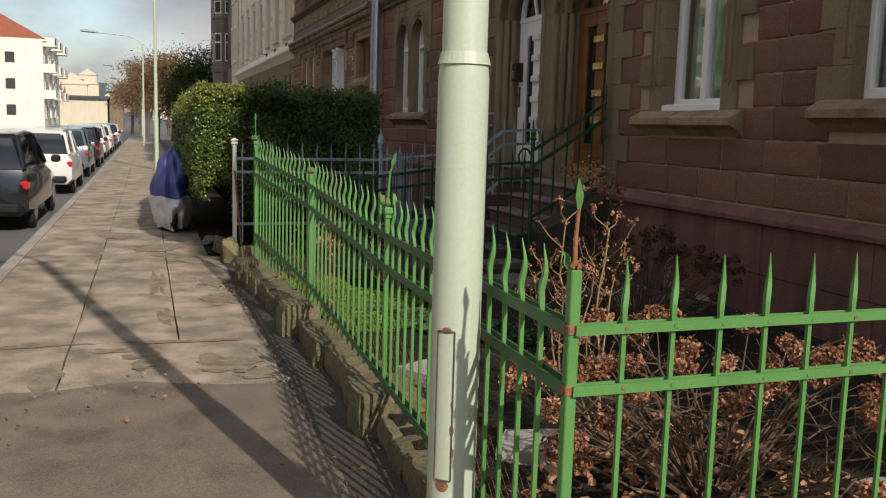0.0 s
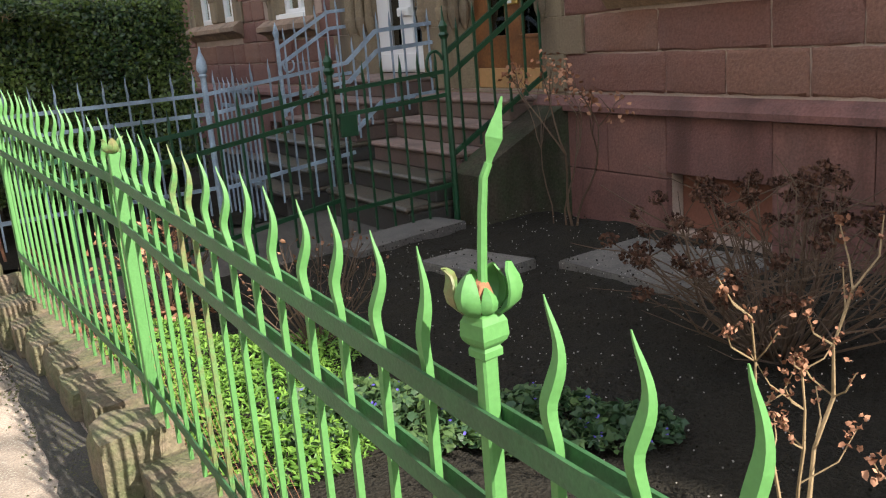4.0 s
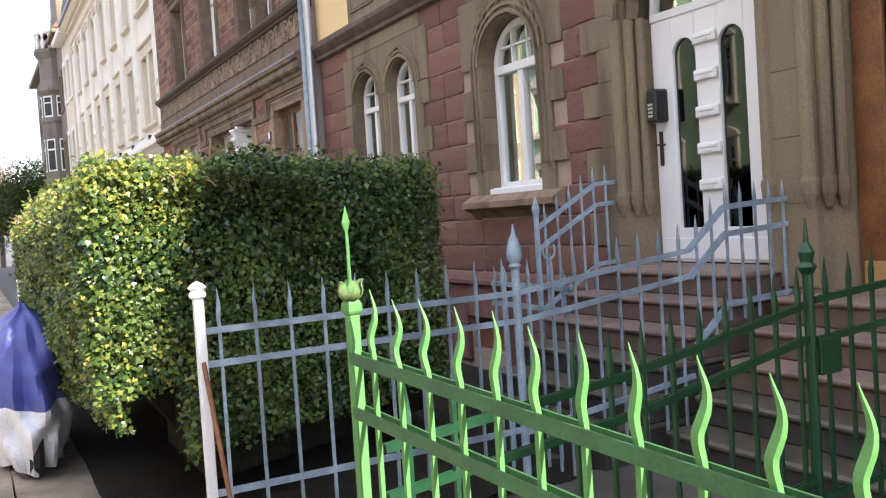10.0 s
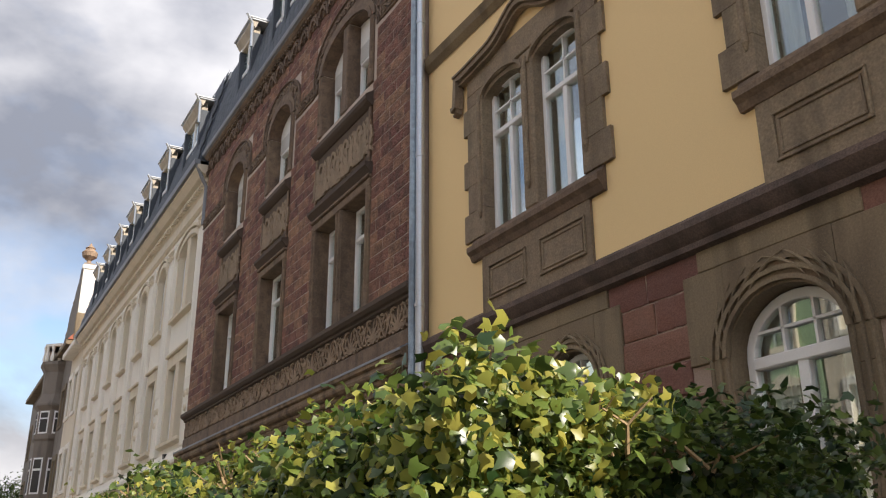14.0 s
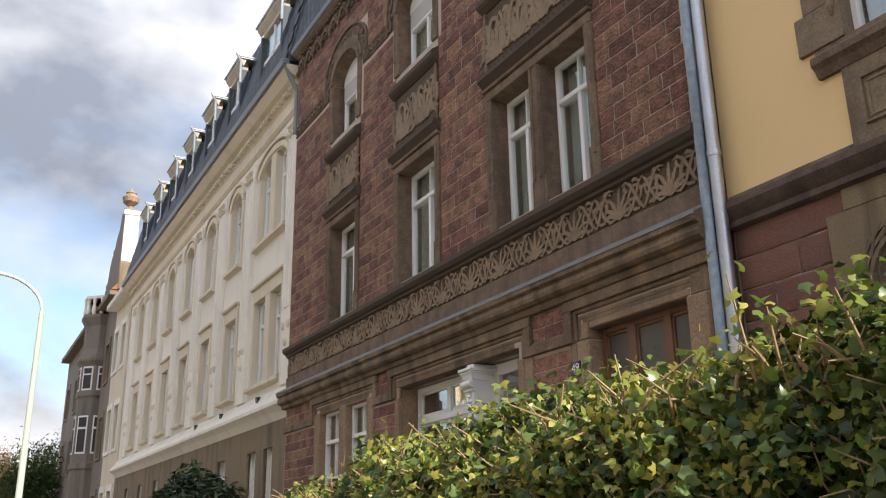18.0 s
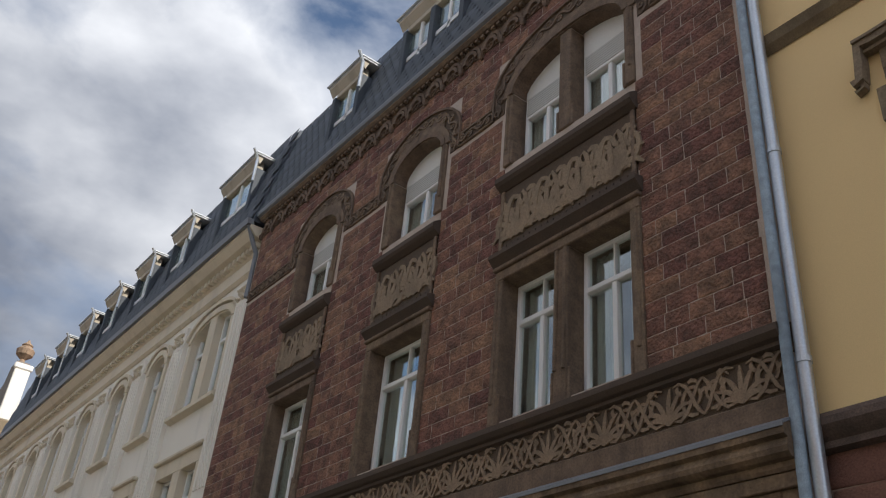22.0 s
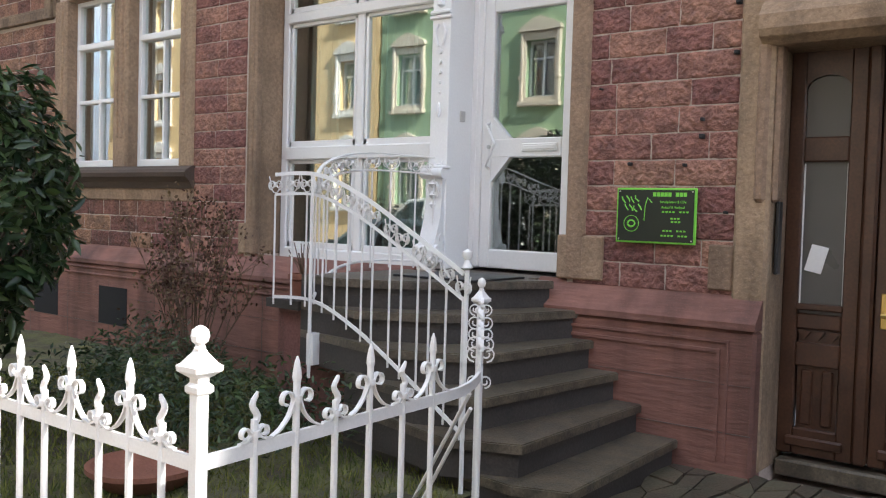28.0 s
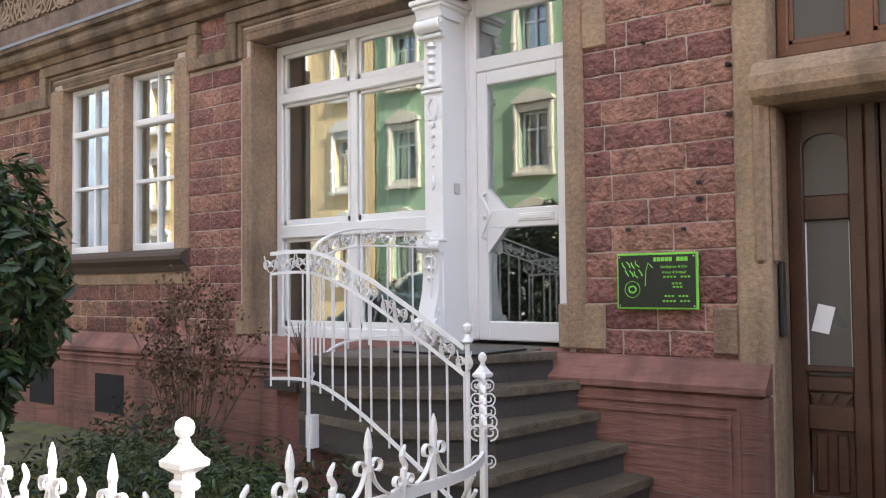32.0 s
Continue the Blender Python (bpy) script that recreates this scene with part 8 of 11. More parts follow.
# dark green fence, gate and handrail before the orange door
dg = thing("iron_fence", "dark green iron fence with flame tips along the walkway", "fence")


def sloped(parent, pts, dzs, material, spacing, tip=0.17, down=None, tall=0.028, skip_posts=()):
    """A fence with rails along pts and flame pickets down to the ground or to `down`."""
    for p, q in zip(pts[:-1], pts[1:]):
        for dz in dzs:
            rail_pair(parent, (p[0], p[1], p[2] + dz), (q[0], q[1], q[2] + dz), material, tall=tall)
        L = math.hypot(q[0] - p[0], q[1] - p[1])
        n = max(1, round(L / spacing))
        for i in range(n):
            t = (i + 0.5) / n
            x, y, z = [p[k] + (q[k] - p[k]) * t for k in range(3)]
            b = Build()
            zb = down(x, y) if down else 0.12
            flame(b, (0, 0), ((q[0] - p[0]) / L, (q[1] - p[1]) / L), zb - z, tip, w=0.014, wave=0.011, phase=rng.choice((1, -1)))
            o = part("picket", b, material, parent)
            o.location = (x, y, z)


DG = M["dark_green"]
sloped(dg, [(1.06, 8.72, 0.90), (2.0, 8.78, 0.97), (3.05, 8.9, 1.10)], (0, -0.14, -0.72), DG, 0.145)
sloped(dg, [(3.08, 8.9, 1.11), (3.95, 8.9, 1.165)], (0, -0.165, -0.82), DG, 0.145)
for x, t in ((3.05, 1.25), (3.965, 1.42)):
    b = Build().rod((x, 8.9, 0.0), (x, 8.9, t), 0.024, 0.022, 10)
    q = part("post", b, DG, dg)
    b = Build().lathe([(0.024, -0.03), (0.04, 0.0), (0.024, 0.02), (0.034, 0.06), (0.012, 0.1), (0.004, 0.2)], (x, 8.9, t), 10)
    part("finial", b, DG, q)
part("lock_box", Build().box(3.09, 3.22, 8.885, 8.915, 0.80, 0.95, 0.005), DG, dg)
b = Build()
b.tube([(3.965 - 0.09 + 0.07 * math.cos(t), 8.9, 1.22 + 0.07 * math.sin(t) * 1.3) for t in [0.3 + 0.5 * i for i in range(10)]], 0.012, n=6)
part("scroll", b, DG, dg)
hr = thing("handrail", "dark green iron stair handrail beside the orange door", "handrail")
for a, c in ((1.30, 1.94), (1.13, 1.77), (0.57, 1.15)):
    rail_pair(hr, (3.98, 8.9, a), (5.0, 8.88, c), DG, tall=0.034, gap=0.02)
for i in range(6):
    t = (i + 0.6) / 6.2
    b = Build()
    flame(b, (0, 0), (1, 0), -0.86, 0.17, w=0.015)
    o = part("baluster", b, DG, hr)
    o.location = (3.98 + 0.92 * t, 8.89, 1.30 + 0.64 * t)

# silver-blue fence, gate and handrails of the white door
sf = thing("iron_fence", "silver-grey iron fence with flame tips beside the hedge", "fence")
SP = M["silver_paint"]
sloped(sf, [(0.97, 10.55, 1.09), (2.70, 10.55, 1.10)], (0, -0.155, -0.76), SP, 0.165, tip=0.2, tall=0.030)
sloped(sf, [(2.70, 10.55, 1.10), (3.97, 10.55, 1.24)], (0, -0.16, -0.78), SP, 0.15, tip=0.18, tall=0.030)
b = Build().box(0.945, 0.99, 10.527, 10.573, 0.1, 1.24, 0.004)
q = part("post", b, M["old_white"], sf, "peeling white corner post")
b = Build().lathe([(0.024, 0), (0.04, 0.012), (0.04, 0.03), (0.03, 0.04), (0.045, 0.055), (0.03, 0.07), (0.005, 0.085)], (0.967, 10.55, 1.24), 10)
part("finial", b, M["old_white"], q)
b = Build()
b.tube([(0.967, 10.53, 0.95), (1.02, 10.3, 0.1)], 0.011, n=6)
part("brace", b, M["rust"], sf, "rusty iron brace")
b = Build().rod((2.70, 10.55, 0.0), (2.70, 10.55, 1.23), 0.024, n=10)
q = part("post", b, SP, sf)
b = Build().lathe([(0.024, 0), (0.036, 0.02), (0.026, 0.035), (0.042, 0.06), (0.044, 0.09), (0.038, 0.13), (0.026, 0.17), (0.012, 0.2), (0.004, 0.25)], (2.70, 10.55, 1.23), 12)
part("pine_cone", b, SP, q, "cone-shaped finial", smooth=True)
h1 = thing("handrail", "silver-grey iron handrail of the white door steps", "handrail", group="white door handrails")
for dz in (0, -0.17, -0.62):
    rail_pair(h1, (3.97, 10.55, 1.24 + dz), (4.28, 10.55, 1.49 + dz), SP, tall=0.034, gap=0.02)
    rail_pair(h1, (4.28, 10.55, 1.49 + dz), (5.0, 10.55, 1.53 + dz), SP, tall=0.034, gap=0.02)
for i in range(7):
    x = 4.04 + i * 0.13
    z = 1.24 + 0.25 * min(1, (x - 3.97) / 0.31)
    b = Build()
    flame(b, (0, 0), (1, 0), -0.72, 0.16, w=0.014)
    o = part("baluster", b, SP, h1)
    o.location = (x, 10.55, z)
h2 = thing("handrail", "silver-grey iron handrail of the white door steps", "handrail", group="white door handrails")
for dz in (0, -0.17, -0.66):
    rail_pair(h2, (4.04, 12.3, 1.40 + dz), (4.64, 12.3, 1.73 + dz), SP, tall=0.034, gap=0.02)
    rail_pair(h2, (4.64, 12.3, 1.73 + dz), (5.05, 12.3, 1.75 + dz), SP, tall=0.034, gap=0.02)
for i in range(7):
    x = 4.12 + i * 0.125
    b = Build()
    flame(b, (0, 0), (1, 0), -0.8, 0.16, w=0.014)
    o = part("baluster", b, SP, h2)
    o.location = (x, 12.3, 1.40 + 0.33 * min(1, (x - 4.04) / 0.6))
b = Build().rod((4.04, 12.3, 0.0), (4.04, 12.3, 1.5), 0.022, n=10).lathe([(0.022, 0), (0.03, 0.03), (0.034, 0.06), (0.02, 0.1), (0.004, 0.16)], (4.04, 12.3, 1.5), 10)
b.tube([(4.04 + 0.1 + 0.06 * math.cos(t), 12.3, 1.22 + 0.07 * math.sin(t)) for t in [2.5 + 0.5 * i for i in range(10)]], 0.011, n=6)
part("post", b, SP, h2)
gate = thing("garden_gate", "silver-grey iron gate standing open behind the cone post", "gate")
for z in (0.3, 0.95, 1.08):
    rail_pair(gate, (3.1, 10.62, z), (3.12, 11.5, z), SP)
for i in range(7):
    b = Build()
    flame(b, (0, 0), (0, 1), -1.15, 0.12, w=0.013)
    o = part("picket", b, SP, gate)
    o.location = (3.1, 10.66 + i * 0.13, 1.08)

# ---- door steps ----
st = thing("door_steps", "red sandstone steps up to the orange door", "steps")
for i in range(5):
    z1 = 0.9 - 0.172 * (4 - i)
    xa = 3.60 + 0.24 * i
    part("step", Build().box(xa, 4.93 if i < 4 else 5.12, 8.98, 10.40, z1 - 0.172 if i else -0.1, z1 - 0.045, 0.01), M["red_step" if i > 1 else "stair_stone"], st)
    # upper treads paler than their risers: the lit tops put into the colour
    part("tread", Build().box(xa - 0.025, 4.93 if i < 4 else 5.12, 8.975, 10.41, z1 - 0.044, z1, 0.016), M["tread_red" if i > 1 else "tread_stone"], st, "worn pinkish stone tread, its lit top put into the colour" if i > 1 else "dark stone tread")
b = Build().prism([(3.98, -0.1), (3.98, 0.42), (4.15, 0.52), (4.84, 0.86), (4.86, -0.1)], "y", 8.62, 8.97)
part("cheek_wall", b, M["mossy_stone"], st, "dark mossy stone stair cheek wall")
st2 = thing("door_steps", "red sandstone steps up to the white door", "steps")
for i in range(6):
    z1 = 1.05 - 0.172 * (5 - i)
    xa = 3.30 + 0.24 * i
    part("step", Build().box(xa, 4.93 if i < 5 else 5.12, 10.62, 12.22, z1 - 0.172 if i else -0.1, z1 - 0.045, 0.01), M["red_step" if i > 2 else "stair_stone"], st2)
    part("tread", Build().box(xa - 0.025, 4.93 if i < 5 else 5.12, 10.61, 12.23, z1 - 0.044, z1, 0.016), M["tread_red" if i > 2 else "tread_stone"], st2, "worn pinkish stone tread, its lit top put into the colour" if i > 2 else "dark stone tread")


# ---- shop front, front door and steps of the brown house ----
shop = part("shop_window", Build().box(XB + 0.30, XB + 0.38, 23.56, 25.28, 0.87, 0.905, 0.004), M["white_paint"], bh, "tall white shop window in six lights")
pieces("window_bar", Build().box(XB + 0.3, XB + 0.38, 23.47, 23.60, 0.90, 3.50, 0.01).box(XB + 0.3, XB + 0.38, 25.28, 25.36, 0.90, 3.50, 0.01)
            .box(XB + 0.3, XB + 0.38, 24.37, 24.45, 0.90, 3.50, 0.01).box(XB + 0.29, XB + 0.38, 23.56, 25.28, 3.42, 3.50, 0.01)
            .box(XB + 0.28, XB + 0.38, 23.60, 25.28, 2.975, 3.07, 0.012).box(XB + 0.28, XB + 0.38, 23.60, 25.28, 1.77, 1.89, 0.012)
            .box(XB + 0.28, XB + 0.38, 23.60, 25.28, 0.90, 1.0, 0.012), M["white_paint"], shop)
for ya, yb in ((23.61, 24.36), (24.46, 25.27)):
    for za, zb in ((1.0, 1.77), (1.89, 2.975), (3.07, 3.42)):
        fr = Build()
        for u, v, s, t in ((ya, ya + 0.03, za, zb), (yb - 0.03, yb, za, zb), (ya, yb, za, za + 0.05), (ya, yb, zb - 0.03, zb)):
            fr.box(XB + 0.315, XB + 0.36, u, v, s, t, 0.004)
        part("casement", fr, M["white_paint"], shop)
        part("pane", Build().box(XB + 0.335, XB + 0.341, ya + 0.02, yb - 0.02, za + 0.02, zb - 0.02), M["shop_glass"], shop).visible_shadow = False
g = Build()
rgc = random.Random(2)
for ya, yb in ((23.62, 24.35), (24.47, 25.26)):
    n = 34
    pts = [(XB + 0.55 + 0.03 * math.sin(i * 1.7), ya + (yb - ya) * i / n) for i in range(n + 1)]
    g.add([(p[0], p[1], 0.95) for p in pts] + [(p[0], p[1], 3.45) for p in pts], [(i, i + 1, n + 2 + i, n + 1 + i) for i in range(n)])
part("curtain", g, M["teal_curtain"], shop, "pale teal hanging curtains")
# white carved pilaster between window and door
b = Build().box(XB + 0.0, XB + 0.40, 23.233, 23.402, 0.93, 3.50, 0.006)
pieces("pilaster_edge", Build().box(XB + 0.30, XB + 0.385, 23.402, 23.468, 0.93, 3.495, 0.004).box(XB + 0.29, XB + 0.385, 23.19, 23.233, 0.93, 3.495, 0.004), M["white_paint"], bh)
pil = part("pilaster", b, M["white_paint"], bh, "white painted carved pilaster with a scroll capital")
PM = 23.318                                          # middle of the pilaster
b = Build()
b.box(XB - 0.09, XB + 0.30, PM - 0.155, PM + 0.155, 3.405, 3.445, 0.008).box(XB - 0.075, XB + 0.29, PM - 0.14, PM + 0.14, 3.375, 3.405, 0.01)
b.prism([(XB + 0.02, 3.30), (XB - 0.03, 3.31), (XB - 0.06, 3.375), (XB + 0.2, 3.375), (XB + 0.2, 3.30)], "y", PM - 0.12, PM + 0.12)
for s_ in (-1, 1):
    b.tube([(XB - 0.045, PM + s_ * (0.075 + 0.05 * (1 - 0.09 * k) * math.cos(0.7 * k)), 3.25 + 0.05 * (1 - 0.09 * k) * math.sin(0.7 * k)) for k in range(11)], 0.012, n=6)
b.rod((XB - 0.03, PM - 0.115, 3.25), (XB - 0.03, PM + 0.115, 3.25), 0.05, n=16)
b.box(XB - 0.045, XB + 0.02, PM - 0.11, PM + 0.11, 3.155, 3.185, 0.01)
part("capital", b, M["white_paint"], pil, smooth=True)
b = Build()
for k in range(5):
    b.lathe([(0.01, -0.03), (0.045 - 0.003 * k, -0.015), (0.03, 0.018), (0.01, 0.03)], (XB - 0.006, PM, 3.11 - k * 0.06), 8)
b.box(XB - 0.028, XB + 0.02, PM - 0.09, PM + 0.09, 2.79, 2.82, 0.008).box(XB - 0.02, XB + 0.02, PM - 0.1, PM + 0.1, 2.755, 2.785, 0.008)
for sgn in (-1, 1):
    b.tube([(XB - 0.01, PM + sgn * 0.02, 2.72), (XB - 0.014, PM + sgn * 0.05, 2.66), (XB - 0.012, PM + sgn * 0.035, 2.60), (XB - 0.006, PM + sgn * 0.02, 2.56)], 0.011, n=6)
for k in range(5):
    b.rod((XB - 0.002, PM, 2.52 - k * 0.075), (XB - 0.018, PM, 2.52 - k * 0.075), 0.02 - 0.002 * k, n=8)
b.lathe([(0.004, -0.06), (0.018, -0.02), (0.012, 0.03), (0.002, 0.05)], (XB - 0.008, PM, 2.1), 8)
part("drop_ornament", b, M["white_paint"], pil, smooth=True, kind="stuff")
b = Build()
b.box(XB - 0.07, XB + 0.02, PM - 0.11, PM + 0.11, 1.66, 1.685, 0.008)
b.rod((XB - 0.04, PM - 0.10, 1.63), (XB - 0.04, PM + 0.10, 1.63), 0.045, n=16)
b.prism([(XB - 0.01, 0.98), (XB - 0.13, 0.99), (XB - 0.135, 1.04), (XB - 0.10, 1.14), (XB - 0.05, 1.30), (XB - 0.035, 1.45), (XB - 0.04, 1.6), (XB + 0.02, 1.62)], "y", PM - 0.075, PM + 0.075)
b.rod((XB - 0.085, PM - 0.10, 1.06), (XB - 0.085, PM + 0.10, 1.06), 0.05, n=16)
b.rod((XB - 0.03, PM - 0.085, 1.16), (XB - 0.03, PM + 0.085, 1.16), 0.03, n=12)
for k, zz in enumerate((1.55, 1.47, 1.40)):
    b.lathe([(0.008, -0.03), (0.04 - 0.006 * k, 0), (0.008, 0.03)], (XB - 0.045, PM, zz), 8)
for sgn in (-1, 1):
    b.tube([(XB - 0.05, PM + sgn * 0.03, 1.56), (XB - 0.055, PM + sgn * 0.055, 1.52), (XB - 0.05, PM + sgn * 0.04, 1.46)], 0.01, n=6)
part("console", b, M["white_paint"], pil, smooth=True)
part("bell_push", Build().box(XB + 0.14, XB + 0.2, 23.222, 23.236, 2.02, 2.10, 0.005), M["steel"], pil)
# white shop door with glass
DX = XB + 0.30
b = Build()
d0, d1, z0, z1 = 22.36, 23.14, 0.94, 2.93
b.box(DX, DX + 0.06, d0, d0 + 0.09, z0, z1, 0.008).box(DX, DX + 0.06, d1 - 0.09, d1, z0, z1, 0.008).box(DX, DX + 0.06, d0 + 0.09, d1 - 0.09, z1 - 0.1, z1, 0.008)
sd = part("shop_door", b, M["white_paint"], bh, "white shop door with large glass panes")
part("bottom_rail", Build().box(DX, DX + 0.06, d0 + 0.09, d1 - 0.09, z0, z0 + 0.14, 0.008), M["white_paint"], sd)
part("middle_rail", Build().box(DX, DX + 0.06, d0 + 0.09, d1 - 0.09, 1.76, 1.90, 0.008), M["white_paint"], sd)
part("corner_brace", Build().prism([(d1 - 0.09, 1.58), (d1 - 0.09, 2.06), (d1 - 0.25, 1.90), (d1 - 0.25, 1.76)], "x", DX + 0.004, DX + 0.056), M["white_paint"], sd)
for za, zb in ((z0 + 0.14, 1.76), (1.90, z1 - 0.1)):
    part("pane", Build().box(DX + 0.028, DX + 0.034, d0 + 0.08, d1 - 0.08, za - 0.01, zb + 0.01), M["shop_glass"], sd).visible_shadow = False
b = Build().box(DX - 0.012, DX, d0 + 0.12, d0 + 0.42, 1.80, 1.86, 0.006).box(DX - 0.018, DX - 0.01, d0 + 0.14, d0 + 0.40, 1.815, 1.845, 0.003)
part("letter_slot", b, M["white_paint"], sd)
b = Build().tube([(DX, d1 - 0.07, 2.02), (DX - 0.05, d1 - 0.07, 2.0), (DX - 0.055, d1 - 0.15, 1.86), (DX - 0.05, d1 - 0.07, 1.70), (DX, d1 - 0.07, 1.68)], 0.012, n=8)
part("pull_handle", b, M["white_paint"], sd)
b = Build().rod((DX - 0.002, d1 - 0.07, 1.84), (DX - 0.012, d1 - 0.07, 1.84), 0.016, n=10)
part("lock", b, M["steel"], sd)
b = Build().box(DX, DX + 0.07, 22.36, 23.145, 2.935, 3.04, 0.01).box(DX, DX + 0.07, 22.36, 23.145, 3.36, 3.50, 0.01).box(DX - 0.004, DX + 0.074, 23.143, 23.21, 0.94, 3.504, 0.01)
tl = part("shop_transom", b, M["white_paint"], bh, "white transom window over the shop door")
part("pane", Build().box(DX + 0.03, DX + 0.036, 22.37, 23.145, 3.03, 3.37), M["shop_glass"], tl).visible_shadow = False
# brown surrounds of shop and door
b = Build()
b.box(XB - 0.03, XB + 0.42, 22.065, 22.21, 0.93, 3.36, 0.015).prism([(XB + 0.0, 22.205), (XB + 0.42, 22.36), (XB + 0.42, 22.205)], "z", 0.93, 3.5).box(XB - 0.03, XB + 0.05, 25.33, 25.445, 0.93, 3.36, 0.015).box(XB + 0.05, XB + 0.42, 25.365, 25.44, 0.93, 3.5, 0.01)
b.box(XB - 0.028, XB + 0.08, 21.93, 22.27, 0.931, 1.22, 0.01).box(XB - 0.028, XB + 0.08, 21.90, 22.066, 2.86, 3.35, 0.01)
b.box(XB - 0.028, XB + 0.08, 25.44, 25.54, 0.931, 1.2, 0.01).box(XB - 0.045, XB + 0.05, 25.36, 25.41, 1.3, 3.3, 0.02)
pieces("shop_surround", b, M["brownsand"], bh, "brown sandstone piers of the shop front")
b = Build()
q0, q1 = DOOR49
b.box(XB - 0.03, XB + 0.42, q1, q1 + 0.20, -0.12, 3.36, 0.02).box(XB - 0.028, XB + 0.42, q1 + 0.002, q1 + 0.12, 3.36, 3.53, 0.01).box(XB - 0.03, XB + 0.42, q0 - 0.28, q0, -0.12, 3.458, 0.02)
b.box(XB - 0.05, XB + 0.05, q1 + 0.02, q1 + 0.09, 1.45, 2.36, 0.02).box(XB + 0.0, XB + 0.12, q1 - 0.03, q1 + 0.015, 1.45, 2.36, 0.025)
b.box(XB - 0.004, XB + 0.40, q0 - 0.05, q1 + 0.05, 3.46, 3.53, 0.012)
mould(b, [(XB - 0.03, 2.34), (XB - 0.10, 2.38), (XB - 0.12, 2.42), (XB - 0.12, 2.50), (XB - 0.07, 2.56), (XB - 0.02, 2.60), (XB + 0.36, 2.64), (XB + 0.36, 2.34)], q0, q1 + 0.07)
b.box(XB - 0.026, XB + 0.08, q1 + 0.20, q1 + 0.345, 0.93, 1.2, 0.01).box(XB - 0.026, XB + 0.08, q1 + 0.20, q1 + 0.315, 2.965, 3.35, 0.01)
pieces("door_surround", b, M["brownsand"], bh, "worn brown sandstone door frame")
# double wooden door
WX = XB + 0.28
for k, (a, c) in enumerate(((20.462, 20.888), (19.97, 20.38), (19.495, 19.96))):
    b = Build()
    z0, z1 = -0.03, 2.36
    b.box(WX, WX + 0.06, a, a + 0.09, z0, z1, 0.008).box(WX, WX + 0.06, c - 0.09, c, z0, z1, 0.008)
    b.box(WX, WX + 0.06, a + 0.09, c - 0.09, z0, z0 + 0.16, 0.008).box(WX, WX + 0.06, a + 0.09, c - 0.09, 0.50, 0.64, 0.008)
    b.box(WX, WX + 0.06, a + 0.09, c - 0.09, 0.72, 0.81, 0.008).box(WX, WX + 0.06, a + 0.09, c - 0.09, 1.70, 1.845, 0.008)
    if k == 0:
        b.box(WX - 0.03, WX + 0.06, 20.383, 20.46, z0, z1, 0.015)
    b.box(WX + 0.03, WX + 0.05, a + 0.1, c - 0.1, z0 + 0.1, 0.78)
    arch_fill(b, WX + 0.002, WX + 0.058, a + 0.09, c - 0.09, 2.12, 0.08, z1)
    m0 = (a + c) / 2
    b.box(WX + 0.012, WX + 0.05, m0 - 0.09, m0 - 0.025, z0 + 0.18, 0.48, 0.01).box(WX + 0.012, WX + 0.05, m0 + 0.025, m0 + 0.09, z0 + 0.18, 0.48, 0.01)
    for s in (-0.08, 0.0, 0.08):
        b.prism([(m0 + s - 0.04, 0.71), (m0 + s + 0.04, 0.71), (m0 + s, 0.655)], "x", WX + 0.008, WX + 0.05)
    b.box(WX - 0.015, WX + 0.01, a + 0.08, c - 0.08, 0.83, 0.87, 0.008).box(WX - 0.018, WX + 0.01, a + 0.05, c - 0.05, z0 + 0.05, z0 + 0.11, 0.01)
    leaf = part("door_leaf", b, M["dark_wood"], bh, "dark carved wooden door leaf with tall glass")
    for za, zb in ((0.83, 1.70), (1.845, 2.21)):
        pn = part("pane", Build().box(WX + 0.03, WX + 0.036, a + 0.08, c - 0.08, za - 0.02, zb), M["frost"], leaf, "frosted grey glass")
        if za < 1:
            for s in (a + 0.094, c - 0.094):
                part("white_bead", Build().box(WX + 0.024, WX + 0.03, s - 0.004, s + 0.004, za + 0.01, zb - 0.01), M["curtain"], pn)
    if k == 0:
        b = Build()
        b.prism([(20.735, 1.22), (20.64, 1.20), (20.68, 1.045), (20.775, 1.065)], "x", WX + 0.02, WX + 0.024)
        part("note", b, M["white_paint"], leaf, "white paper note taped to the glass")
    elif k == 1:
        b = Build().box(WX - 0.012, WX, c - 0.075, c - 0.035, 0.76, 0.96, 0.006)
        b.tube([(WX - 0.01, c - 0.06, 0.84), (WX - 0.06, c - 0.06, 0.84), (WX - 0.065, c - 0.09, 0.84)], 0.016, n=8)
        part("door_knob", b, M["brass"], leaf, "brass door knob plate")
b = Build().box(WX - 0.05, WX + 0.12, 19.48, 20.88, -0.16, -0.06, 0.012)
part("threshold", b, M["tread_stone"], bh, "stone door threshold")
b = Build()
z0, z1 = 2.64, 3.46
TX = XB + 0.15
b.box(TX, TX + 0.06, 19.48, 20.89, z0, z0 + 0.07, 0.008).box(TX, TX + 0.06, 19.48, 20.89, z1 - 0.06, z1, 0.008)
for y, w in ((19.48, 0.06), (19.87, 0.10), (20.37, 0.12), (20.82, 0.065)):
    b.box(TX - 0.004, TX + 0.064, y, y + w, z0, z1, 0.008)
tr = pieces("door_transom", b, M["transom_wood"], bh, "brown wooden transom window over the front door")
